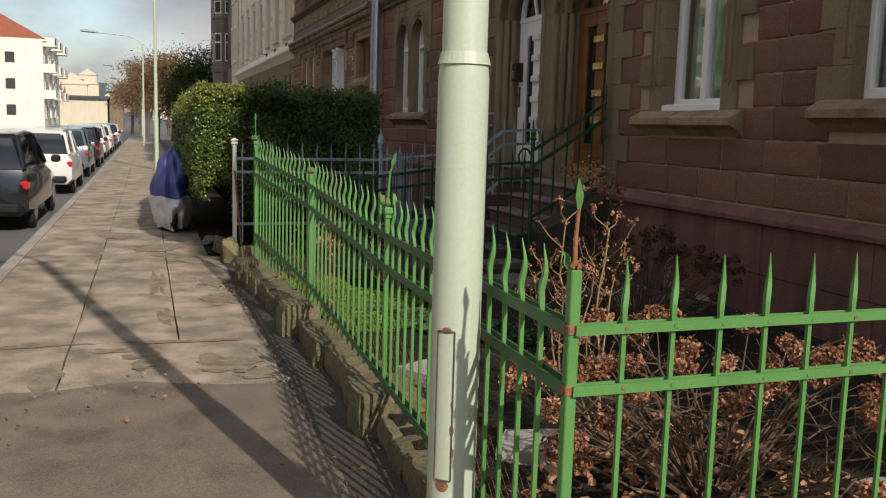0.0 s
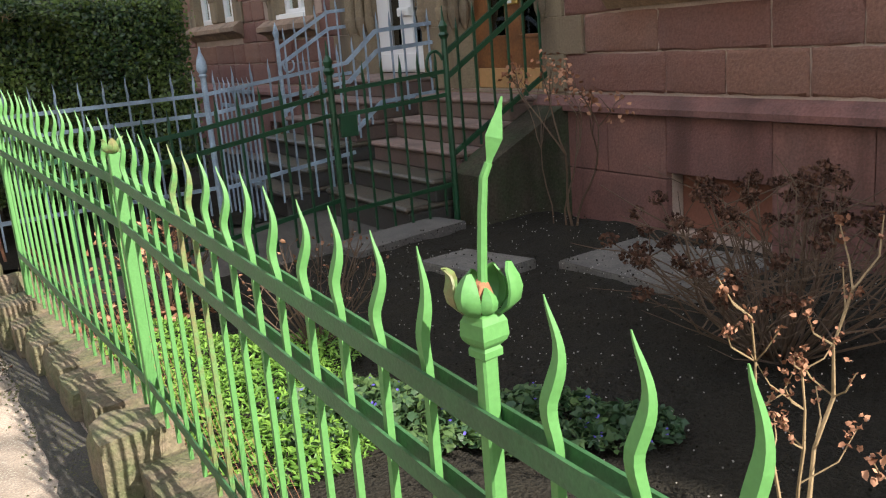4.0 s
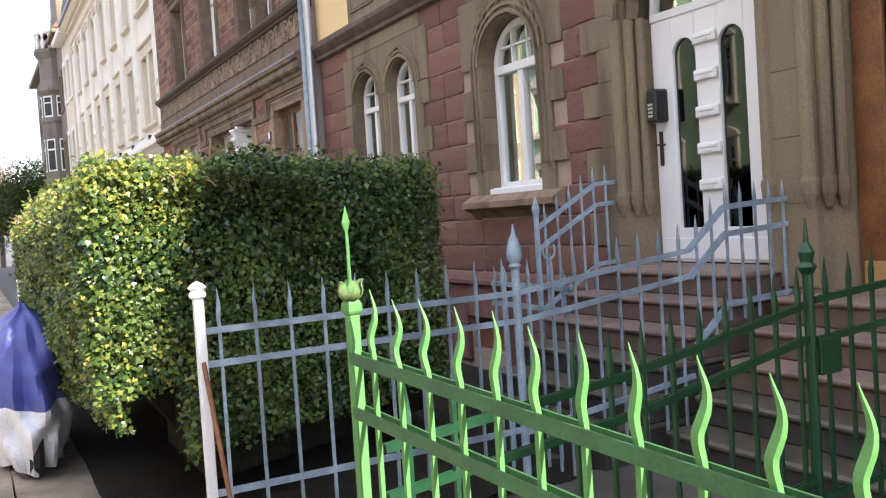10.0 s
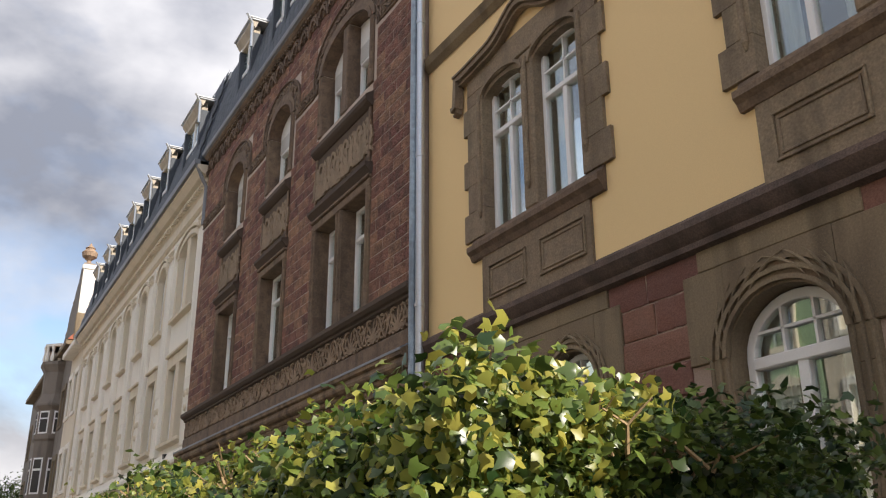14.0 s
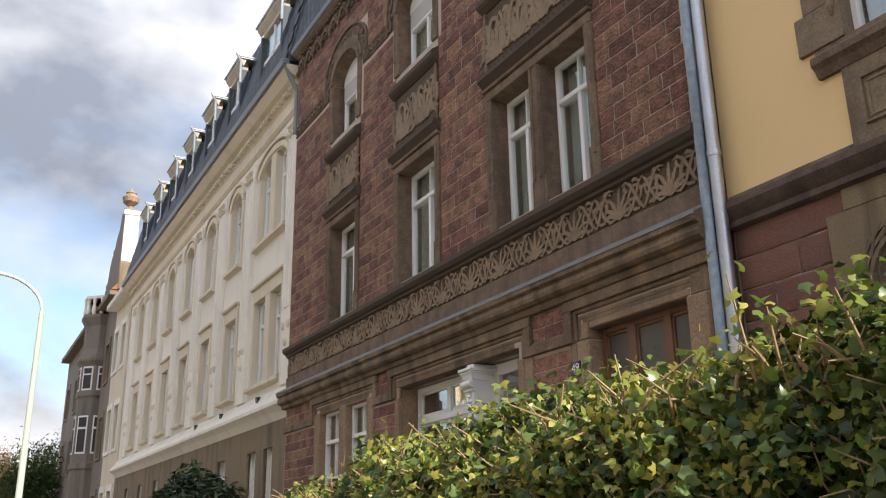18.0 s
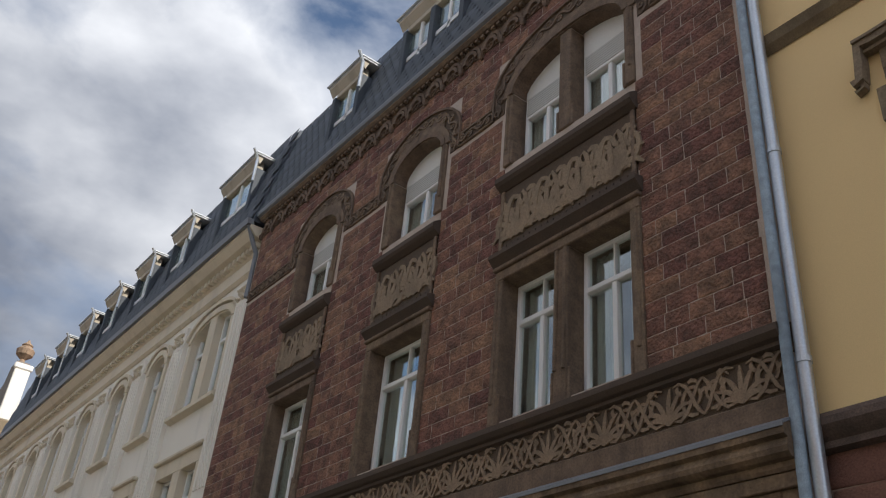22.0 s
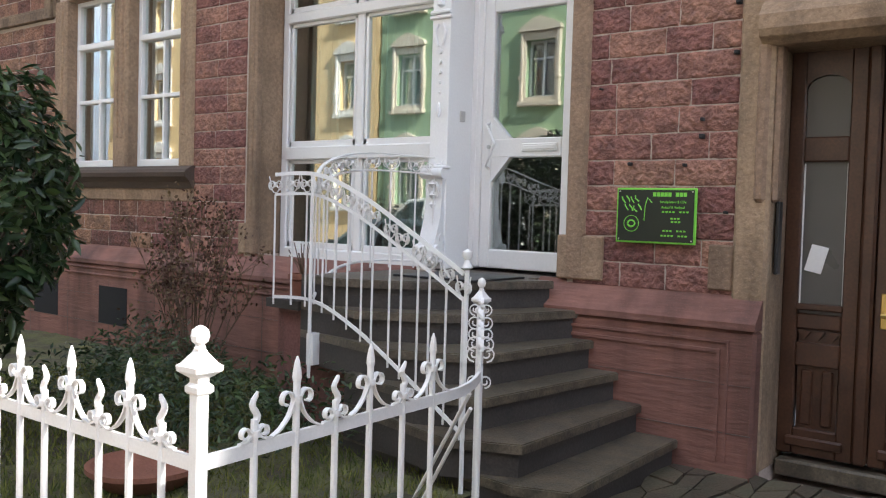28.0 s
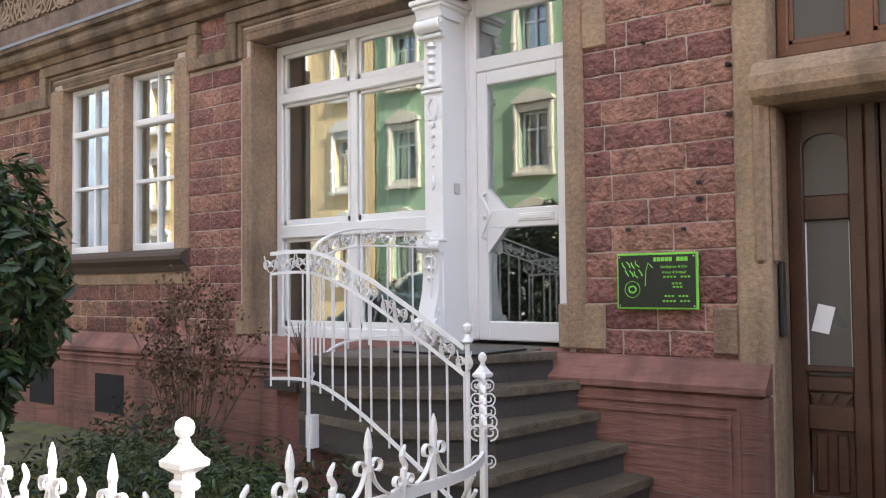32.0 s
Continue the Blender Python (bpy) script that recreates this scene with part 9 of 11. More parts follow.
for ya, yb in ((19.54, 19.87), (19.97, 20.37), (20.49, 20.82)):
    fr = Build()
    for u, v, p, q in ((ya, ya + 0.025, z0 + 0.07, z1 - 0.06), (yb - 0.025, yb, z0 + 0.07, z1 - 0.06), (ya, yb, z0 + 0.07, z0 + 0.10), (ya, yb, z1 - 0.09, z1 - 0.06)):
        fr.box(TX + 0.012, TX + 0.05, u, v, p, q, 0.004)
    part("casement", fr, M["transom_wood"], tr)
    part("pane", Build().box(TX + 0.03, TX + 0.036, ya, yb, z0 + 0.06, z1 - 0.05), M["frost"], tr)
part("door_phone", Build().box(XB + 0.06, XB + 0.12, 20.855, 20.878, 1.04, 1.46, 0.005), M["black"], bh, "slim black bell panel")
# house number
b = Build().box(XB - 0.05, XB - 0.024, 21.028, 21.166, 3.01, 3.155, 0.004)
hn_ = part("house_number", b, M["blue_enamel"], bh, "dark blue enamel house number plate reading 49")


def lettering(text, size, x, y, z, material, parent, label="", align="CENTER"):
    """Flat raised letters on a wall that faces -x."""
    cu = bpy.data.curves.new("lettering", "FONT")
    cu.body, cu.size, cu.extrude, cu.align_x, cu.align_y = text, size, 0.001, align, "CENTER"
    tmp = bpy.data.objects.new("lettering", cu)
    scene.collection.objects.link(tmp)
    me = bpy.data.meshes.new_from_object(tmp.evaluated_get(bpy.context.evaluated_depsgraph_get()))
    bpy.data.objects.remove(tmp)
    me.materials.clear()
    me.materials.append(material)
    ob = part("lettering", me, material, parent, label)
    ob.matrix_world = Matrix.Translation((x, y, z)) @ Matrix(((0, 0, -1, 0), (-1, 0, 0, 0), (0, 1, 0, 0), (0, 0, 0, 1)))
    return ob


lettering("49", 0.13, XB - 0.0515, 21.097, 3.083, M["white_paint"], hn_, "white numerals 49")
hn2 = part("house_number", Build().box(X - 0.045, X - 0.031, 11.35, 11.47, 3.75, 3.88, 0.004), M["blue_enamel"], yh, "dark enamel house number plate reading 51")
lettering("51", 0.11, X - 0.0465, 11.41, 3.815, M["white_paint"], hn2, "white numerals 51")
# iron dowels left in the wall
for y, z, s in ((21.11, 2.61, 0.026), (21.11, 2.32, 0.024), (21.30, 1.94, 0.022), (21.30, 1.84, 0.028), (21.40, 1.67, 0.02), (21.76, 1.68, 0.022), (21.64, 2.83, 0.016), (21.14, 1.39, 0.018), (21.98, 2.16, 0.014)):
    part("iron_dowel", Build().box(XB - 0.045, XB + 0.02, y - s / 2, y + s / 2, z - s / 2, z + s / 2, 0.004), M["rubber"], bh, "rusty iron stub in the stonework")
# shop sign
sg = thing("shop_sign", "black shop sign with lime green border and print", "sign")
SX = XB - 0.055
board = part("board", Build().box(SX, SX + 0.02, 21.306, 21.826, 1.19, 1.53, 0.004), M["lime"], sg, "lime green board edge")
part("field", Build().box(SX - 0.004, SX, 21.318, 21.814, 1.202, 1.518), M["plaque"], sg, "black sign field")
part("spacer", Build().box(SX + 0.02, SX + 0.058, 21.476, 21.676, 1.3, 1.42), M["black"], sg)
b = Build()
for k in range(9):    # shop name as plain bars
    if k != 5:
        b.box(SX - 0.006, SX - 0.004, 21.561 - k * 0.0245, 21.581 - k * 0.0245, 1.478, 1.503)
pieces("letter_bar", b, M["lime"], sg)
lettering("Schallplatten & CDs", 0.021, SX - 0.0055, 21.451, 1.445, M["lime"], sg, "small pale print")
lettering("Ankauf & Verkauf", 0.021, SX - 0.0055, 21.451, 1.412, M["lime"], sg, "small pale print")
b = Build()
for z, w in ((1.385, 0.2), (1.345, 0.09), (1.325, 0.10), (1.27, 0.17), (1.24, 0.19)):
    for q in range(int(w / 0.022)):
        if q % 5 != 3:
            b.box(SX - 0.006, SX - 0.004, 21.451 - w / 2 + q * 0.022, 21.451 - w / 2 + q * 0.022 + 0.014, z - 0.005, z + 0.005)
part("print_bars", b, M["lime"], sg)
b = Build()
for i, (y, z, a) in enumerate(((21.776, 1.455, 0.3), (21.746, 1.46, -0.3), (21.716, 1.455, 0.2), (21.686, 1.465, 0.6), (21.756, 1.41, 0.1), (21.726, 1.405, -0.4), (21.696, 1.40, 0.5), (21.666, 1.41, -0.2))):
    b.tube([(SX - 0.005, y - 0.012, z - 0.018), (SX - 0.005, y + a * 0.02, z), (SX - 0.005, y + 0.012, z + 0.02)], 0.004, n=5)
b.tube([(SX - 0.005, 21.721 + 0.05 * math.cos(t), 1.31 + 0.05 * math.sin(t)) for t in [i * 0.42 for i in range(16)]], 0.0022, n=4)
b.tube([(SX - 0.005, 21.721 + 0.024 * math.cos(t), 1.31 + 0.02 * math.sin(t)) for t in [i * 0.6 for i in range(11)]], 0.006, n=4)
b.tube([(SX - 0.005, 21.636, 1.33), (SX - 0.005, 21.631, 1.42), (SX - 0.005, 21.616, 1.47), (SX - 0.005, 21.586, 1.44)], 0.003, n=4)
part("emblem", b, M["lime"], sg, "lime green squiggly emblem")
for y in (21.328, 21.804):
    for z in (1.212, 1.508):
        part("screw", Build().rod((SX - 0.006, y, z), (SX, y, z), 0.005, n=8), M["steel"], sg)

# ---- winding stone steps to the shop door ----
ss = thing("stone_steps", "six dark winding stone steps up to the shop door", "steps")
EDGES = [[(3.17, 21.60), (3.27, 21.33), (4.62, 21.37)], [(3.12, 21.98), (3.28, 21.61), (4.62, 21.61)], [(3.22, 22.25), (3.37, 21.90), (4.62, 21.77)],
         [(3.36, 22.58), (3.48, 22.30), (3.66, 22.06), (4.62, 21.95)], [(3.47, 22.95), (3.72, 22.47), (4.04, 22.25), (4.62, 22.07)],
         [(3.53, 23.22), (3.68, 22.86), (3.95, 22.58), (4.25, 22.42), (4.62, 22.27)]]
tops = [0.03, 0.205, 0.38, 0.56, 0.74, 0.915]
for i, (edge, top) in enumerate(zip(EDGES, tops)):
    back = [(4.62, 23.5), (3.56, 23.5)] if i > 2 else [(4.62, 22.9), (3.36, 22.9)]
    if i == 5:
        back = [(4.62, 22.45), (XB + 0.42, 22.45), (XB + 0.42, 23.2), (4.62, 23.2), *back]
    low = -0.3 if i == 0 else tops[i - 1] - 0.03
    # risers darker than treads: light from above put into the two colours
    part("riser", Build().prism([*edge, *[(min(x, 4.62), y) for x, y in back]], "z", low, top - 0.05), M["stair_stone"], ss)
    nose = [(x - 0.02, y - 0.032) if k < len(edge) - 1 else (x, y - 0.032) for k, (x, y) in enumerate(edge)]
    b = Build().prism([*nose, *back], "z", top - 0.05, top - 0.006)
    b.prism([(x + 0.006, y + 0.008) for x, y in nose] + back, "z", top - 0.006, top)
    part("tread", b, M["tread_stone"], ss, "worn stone tread, light from above put into its colour")
b = Build().prism([(3.60, 22.9), (4.60, 22.9), (4.60, 23.78), (3.62, 23.78)], "z", -0.3, 0.68)
part("landing_wall", b, M["redstone_flat"], ss, "red stone wall under the landing")
b = Build().prism([(3.54, 23.505), (4.60, 23.505), (4.60, 23.84), (3.56, 23.84)], "z", 0.68, 0.74)
part("side_slab", b, M["stair_stone"], ss, "dark stone slab beside the landing")
part("door_mat", Build().box(4.0, 4.6, 22.45, 23.1, 0.916, 0.93, 0.004), M["black"], ss, "black door mat")

# ---- curved white railing ----
wr = thing("stair_railing", "curved white wrought-iron stair railing with scrolls", "railing")
OW = M["old_white"]


def curve(pts, n=10):
    """A smooth line through the points."""
    pts = [Vector(p) for p in pts]
    out = []
    for i in range(len(pts) - 1):
        p0, p1, p2, p3 = pts[max(i - 1, 0)], pts[i], pts[i + 1], pts[min(i + 2, len(pts) - 1)]
        for k in range(n):
            t = k / n
            out.append(0.5 * (2 * p1 + (p2 - p0) * t + (2 * p0 - 5 * p1 + 4 * p2 - p3) * t * t + (3 * p1 - p0 - 3 * p2 + p3) * t ** 3))
    return out + [pts[-1]]


def scroll(b, c, d, r, turns=1.35, hand=1, th=0.005, wide=0.012):
    """A flat-iron scroll that starts below c and curls to one side; d: the direction along the rail."""
    pts = []
    for i in range(16):
        t = i / 15
        a = -math.pi / 2 + turns * 2 * math.pi * t
        rr = r * (1 - 0.72 * t)
        pts.append(Vector(c) + Vector((d[0], d[1], 0)) * (hand * (rr * math.cos(a))) + Vector((0, 0, rr * math.sin(a))))
    side = Vector((-d[1], d[0], 0))
    b.tube(pts, 0.004, flat=(wide, th, tuple(side)))


def rail_run(path, drop_mid, drop_low, spacing, post_at=(), low=True):
    top = curve(path)
    L = [0]
    for p, q in zip(top[:-1], top[1:]):
        L.append(L[-1] + (q - p).length)
    b = Build().tube(top, 0.01, flat=(0.024, 0.010, (0, 1, 0.2)))
    part("handrail", b, OW, wr)
    b = Build().tube([p - Vector((0, 0, drop_mid)) for p in top], 0.01, flat=(0.017, 0.010, (0, 1, 0.2)))
    part("middle_rail", b, OW, wr)
    if low:
        b = Build().tube([p - Vector((0, 0, drop_low)) for p in top], 0.01, flat=(0.02, 0.012, (0, 1, 0.2)))
        part("bottom_rail", b, OW, wr)
    n = int(L[-1] / spacing)
    for i in range(n + 1):
        s = L[-1] * i / n
        k = min(range(len(L)), key=lambda j: abs(L[j] - s))
        p = top[k]
        q = top[min(k + 1, len(top) - 1)] - top[max(k - 1, 0)]
        d = Vector((q.x, q.y, 0)).normalized()
        b = Build().rod((p.x, p.y, p.z - drop_mid), (p.x, p.y, p.z - drop_low - 0.05), 0.007, n=6)
        part("baluster", b, OW, wr)
        b = Build()
        for h in (-1, 1):
            scroll(b, (p.x + d.x * h * 0.032, p.y + d.y * h * 0.032, p.z - drop_mid * 0.52), d, 0.034, hand=h, turns=1.5)
        b.tube(curve([(p.x - d.x * 0.06, p.y - d.y * 0.06, p.z - 0.012), (p.x - d.x * 0.03, p.y - d.y * 0.03, p.z - drop_mid + 0.03), (p.x, p.y, p.z - drop_mid + 0.012), (p.x + d.x * 0.03, p.y + d.y * 0.03, p.z - drop_mid + 0.03), (p.x + d.x * 0.06, p.y + d.y * 0.06, p.z - 0.012)], 4), 0.004, n=4)
        b.lathe([(0.004, -0.016), (0.012, 0.0), (0.004, 0.016)], (p.x, p.y, p.z - drop_mid * 0.5), 8)
        part("scroll", b, OW, wr)


rail_run([(3.5, 23.70, 1.56), (3.5, 23.32, 1.56), (3.40, 22.86, 1.44), (3.27, 22.32, 1.22), (3.14, 21.88, 1.04)], 0.13, 0.80, 0.15)
rail_run([(4.66, 23.30, 1.74), (4.3, 23.5, 1.75), (4.0, 23.55, 1.72), (3.72, 23.47, 1.64), (3.5, 23.32, 1.55)], 0.12, 0.76, 0.15)
for x, y, z, zb in ((3.14, 21.86, 1.06, -0.1), (3.45, 23.30, 1.55, 0.28)):
    b = Build().rod((x, y, zb), (x, y, z), 0.012, n=8)
    post = part("post", b, OW, wr)
    if z < 1.2:
        b = Build().lathe([(0.014, 0), (0.03, 0.012), (0.018, 0.03), (0.014, 0.05), (0.028, 0.07), (0.026, 0.09), (0.004, 0.105)], (x, y, z), 10)
        part("finial", b, OW, post, smooth=True)

part("wall_plate", Build().box(3.45, 3.62, 23.27, 23.33, 0.36, 0.56, 0.004), OW, wr, "white bracket plate")

# ---- white front fence ----
wf = thing("iron_fence", "white wrought-iron front fence with spikes and scrolls", "fence")


def fence_run(path, at, z, first=0):
    """A stretch of the white fence: level rails along the path, tall spears in turn with wavy flames, each with two scrolls on curved arms."""
    for dz, tall in ((-0.012, 0.034), (-0.68, 0.03)):
        part("rail", Build().tube([(x, y, z + dz) for x, y in path], 0.01, flat=(tall, 0.012, (0, 0, 1))), OW, wf)
    for i, (x, y, dx, dy) in enumerate(at):
        tall = (i + first) % 2 == 0
        b = Build()
        if tall:
            b.rod((x, y, z - 0.74), (x, y, z + 0.14), 0.0095, n=8)
            b.lathe([(0.0095, 0.13), (0.0125, 0.142), (0.0115, 0.155), (0.0075, 0.18), (0.002, 0.196)], (x, y, z), 8)
        else:
            b.rod((x, y, z - 0.74), (x, y, z + 0.06), 0.0095, n=8)
            pts = [(x + dx * 0.009 * math.sin(k * 0.95), y + dy * 0.009 * math.sin(k * 0.95), z + 0.05 + 0.0095 * k) for k in range(9)]
            b.tube(pts, 0.0098, n=7, taper=[0.95, 0.95, 0.95, 0.92, 0.88, 0.84, 0.78, 0.7, 0.4])
        part("spike" if tall else "flame_bar", b, OW, wf)
        h, reach, r = (0.088, 0.072, 0.026) if tall else (0.026, 0.034, 0.019)
        b = Build()
        for s in (-1, 1):
            spiral = []
            for k in range(15):
                a = math.pi / 2 - 0.15 - 4.9 * k / 14
                rr = r * (1 - 0.045 * k)
                spiral.append((x + s * dx * (0.013 + r * 0.95 + rr * math.cos(a + math.pi / 2) * 0.95), y + s * dy * (0.013 + r * 0.95 + rr * math.cos(a + math.pi / 2) * 0.95), z + h + rr * math.sin(a + math.pi / 2)))
            b.tube(spiral, 0.004, flat=(0.015, 0.005, (-dy, dx, 0)))
            b.tube(curve([(x + s * dx * 0.011, y + s * dy * 0.011, z + h - 0.004), (x + s * dx * (0.014 + reach * 0.2), y + s * dy * (0.014 + reach * 0.2), z + h * 0.55), (x + s * dx * (0.014 + reach * 0.6), y + s * dy * (0.014 + reach * 0.6), z + h * 0.2 + 0.003), (x + s * dx * (0.014 + reach), y + s * dy * (0.014 + reach), z + 0.007)], 5), 0.004, flat=(0.014, 0.005, (-dy, dx, 0)))
        part("scroll", b, OW, wf)
        part("clasp", Build().rod((x, y, z + h - 0.008), (x, y, z + h + 0.008), 0.0155, n=10), OW, wf)


def white_post(x, y, z, zb=-0.2, s=0.038):
    b = Build().box(x - s / 2, x + s / 2, y - s / 2, y + s / 2, zb, z, 0.003)
    post = part("post", b, OW, wf, "white square post")
    b = Build()
    h = s / 2
    b.lathe([(h * 1.6, -0.012), (h * 2.0, -0.006), (h * 2.0, 0.006), (h * 1.35, 0.014), (h * 1.35, 0.024), (h * 3.2, 0.040), (h * 3.3, 0.052), (h * 2.6, 0.058), (h * 1.1, 0.082), (h * 0.9, 0.088)], (x, y, z), 4, turn=math.pi / 4)
    b.lathe([(h * 0.7, 0.085), (h * 0.85, 0.092), (h * 0.6, 0.098), (h * 1.15, 0.106), (h * 1.35, 0.119), (h * 1.15, 0.132), (h * 0.5, 0.140), (0.001, 0.142)], (x, y, z), 12)
    part("finial", b, OW, post)


white_post(0.785, 20.862, 0.935, s=0.032)
white_post(2.69, 21.45, 0.925, s=0.027)
fence_run([(0.785, 20.87), (0.79, 22.6), (0.80, 24.45)], [(0.785, 20.998 + 0.1325 * i, 0.0, 1.0) for i in range(26)], 0.775, 1)
fence_run([(0.79, 20.865), (1.2, 20.895), (1.55, 20.915), (1.76, 20.925), (1.86, 20.938), (1.95, 20.965), (2.05, 21.01), (2.14, 21.06)], [(x, 20.865 + 0.065 * (x - 0.79), 0.998, 0.065) for x in (0.957, 1.10, 1.25, 1.395, 1.55, 1.70)], 0.775, 1)
gt2 = thing("garden_gate", "white iron gate with scrolls, seen edge-on beside the steps", "gate", at=(2.16, 21.07, -0.1))
GX, GY = 0.50, 0.36
part("rail", Build().tube(curve([(0.0, 0.0, 0.87), (GX * 0.35, GY * 0.35, 0.86), (GX * 0.7, GY * 0.7, 0.90), (GX, GY, 1.0)]), 0.01, flat=(0.034, 0.012, (0, 0, 1))), OW, gt2)
part("rail", Build().tube([(0.0, 0.0, 0.18), (GX, GY, 0.18)], 0.01, flat=(0.034, 0.012, (0, 0, 1))), OW, gt2)
for i in range(6):
    t = i / 5
    part("bar", Build().rod((GX * t, GY * t, 0.05), (GX * t, GY * t, 0.95 + 0.12 * t), 0.009, 0.004, 8), OW, gt2)
for t, z, r in ((0.1, 0.96, 0.034), (0.3, 0.98, 0.034), (0.5, 1.0, 0.03), (0.7, 1.03, 0.032), (0.9, 1.07, 0.03), (0.6, 0.8, 0.03)):
    b = Build()
    for h in (-1, 1):
        scroll(b, (GX * t + 0.02 * h, GY * t + 0.02 * h, z), (0.81, 0.58), r, hand=h)
        scroll(b, (GX * t - 0.012 * h, GY * t + 0.02 * h, z - 0.03), (-0.58, 0.81), r * 0.9, hand=h)
    part("scroll", b, OW, gt2)
for p, q in (((2.28, 21.2, 0.66), (2.58, 21.78, -0.06)), ((2.22, 21.15, 0.62), (2.42, 21.64, -0.06))):
    part("brace", Build().tube([p, q], 0.008, n=6), OW, wf)
fk = thing("garden_kerb", "low stone kerb under the white fence", "kerb", kind="structure")
for i in range(6):
    part("kerb_stone", Build().box(0.70, 0.88, 20.8 + i * 0.6, 21.39 + i * 0.6, -0.3, 0.0, 0.02), M["rubble"], fk)
for i in range(3):
    a = 0.9 + i * 0.6
    t = (a - 0.78) / 1.89
    b = Build().prism([(a, 20.80 + 0.56 * t), (a + 0.59, 20.80 + 0.56 * (t + 0.31)), (a + 0.59, 20.98 + 0.56 * (t + 0.31)), (a, 20.98 + 0.56 * t)], "z", -0.3, -0.02)
    part("kerb_stone", b, M["rubble"], fk)

for x0, x1, y0, y1, zt, sd in ((2.12, 2.5, 21.02, 21.42, 0.03, 3), (2.42, 2.76, 21.36, 21.72, 0.05, 5), (2.56, 2.84, 21.66, 22.0, 0.0, 7)):
    part("kerb_stone", rubble(x0, x1, y0, y1, -0.25, zt, sd), M["mossy_stone"], fk, "mossy stone under the gate", smooth=True)

# ---- crazy paving before the door ----
cp = thing("crazy_paving", "irregular stone paving before the steps and door", "paving", kind="structure")
b = Build()
b.add([(0.98, 19.36, -0.130), (4.75, 19.36, -0.145), (4.75, 21.7, -0.150), (2.6, 21.55, -0.140), (0.98, 20.95, -0.135)], [(0, 1, 2, 3, 4)])
part("joint_bed", b, M["soil"], cp)
part("earth_bed", Build().add([(0.95, 19.3, -0.175), (4.75, 19.3, -0.175), (4.75, 22.6, -0.175), (0.95, 22.6, -0.175)], [(0, 1, 2, 3)]), M["soil"], cp)
rp = random.Random(17)
gx, gy_ = 15, 14
pt = {}
for i in range(gx + 1):
    for j in range(gy_ + 1):
        pt[i, j] = (1.0 + (4.72 - 1.0) * i / gx + rp.uniform(-0.10, 0.10), 19.4 + 1.95 * j / gy_ + rp.uniform(-0.045, 0.045))
for i in range(gx):
    for j in range(gy_):
        quad = [pt[i, j], pt[i + 1, j], pt[i + 1, j + 1], pt[i, j + 1]]
        if quad[2][1] > 20.85 + 0.28 * (quad[0][0] - 0.78) and quad[0][0] < 2.9:
            continue
        cx, cy = sum(q[0] for q in quad) / 4, sum(q[1] for q in quad) / 4
        sh = [(cx + (q[0] - cx) * 0.94, cy + (q[1] - cy) * 0.90) for q in quad]
        if rp.random() < 0.35:
            sh.insert(2, ((sh[1][0] + sh[2][0]) / 2 + 0.02, (sh[1][1] + sh[2][1]) / 2))
        h = -0.118 + rp.uniform(-0.006, 0.006)
        part("flagstone", Build().prism(sh, "z", -0.2, h), M["flag"], cp)
part("coir_mat", Build().box(3.2, 4.5, 19.5, 20.42, -0.112, -0.098, 0.006), M["matting"], None)
tagged(bpy.data.objects["coir_mat"], "dark worn doormat on the paving before the door", "doormat")


# ---- ivy hedge ----
nrng = np.random.default_rng(4)


def hedge_front(y):
    """The hedge's face towards the pavement."""
    return 0.56 + max(0.0, (y - 16.5)) * 0.16


def hedge_top(y):
    """The clipped top sags towards the next door."""
    return float(np.interp(y, [11.0, 12.6, 13.8, 15.0, 16.0, 17.0, 17.4, 17.6, 18.2, 18.7, 19.3], [1.85, 1.82, 1.89, 1.83, 1.76, 1.73, 1.77, 1.69, 1.62, 1.68, 1.60]))


def leaf_cloud(pts, nrm, size, spread, rng, tilt=0.45):
    pts = np.asarray(pts) + np.asarray(nrm) * rng.normal(0, spread, (len(pts), 1)) + rng.normal(0, 0.02, (len(pts), 3))
    return frames_of(pts, nrm, rng.uniform(size * 0.65, size * 1.35, len(pts)), rng, tilt)


hd = thing("hedge", "tall clipped ivy hedge, green and yellowish leaves", "hedge")
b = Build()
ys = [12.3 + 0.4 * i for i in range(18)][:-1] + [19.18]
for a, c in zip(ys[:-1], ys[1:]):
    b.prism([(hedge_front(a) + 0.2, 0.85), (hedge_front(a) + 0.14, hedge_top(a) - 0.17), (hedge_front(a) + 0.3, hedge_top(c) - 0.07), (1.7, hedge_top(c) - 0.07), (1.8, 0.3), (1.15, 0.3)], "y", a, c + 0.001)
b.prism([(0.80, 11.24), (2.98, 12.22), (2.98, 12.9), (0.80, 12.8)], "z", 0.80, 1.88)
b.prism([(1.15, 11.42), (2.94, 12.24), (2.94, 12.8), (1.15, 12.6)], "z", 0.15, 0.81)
# soil colour here: the shade inside the hedge is put into the core
part("hedge_core", b, M["soil"], hd, "woody inside of the hedge, shade put into its colour")


def ragged(x, y, z, amp=0.09):
    return amp * noise.noise(Vector((x * 1.7, y * 1.7, z * 1.7))) + amp * 0.6 * noise.noise(Vector((x * 5, y * 5, z * 5)))


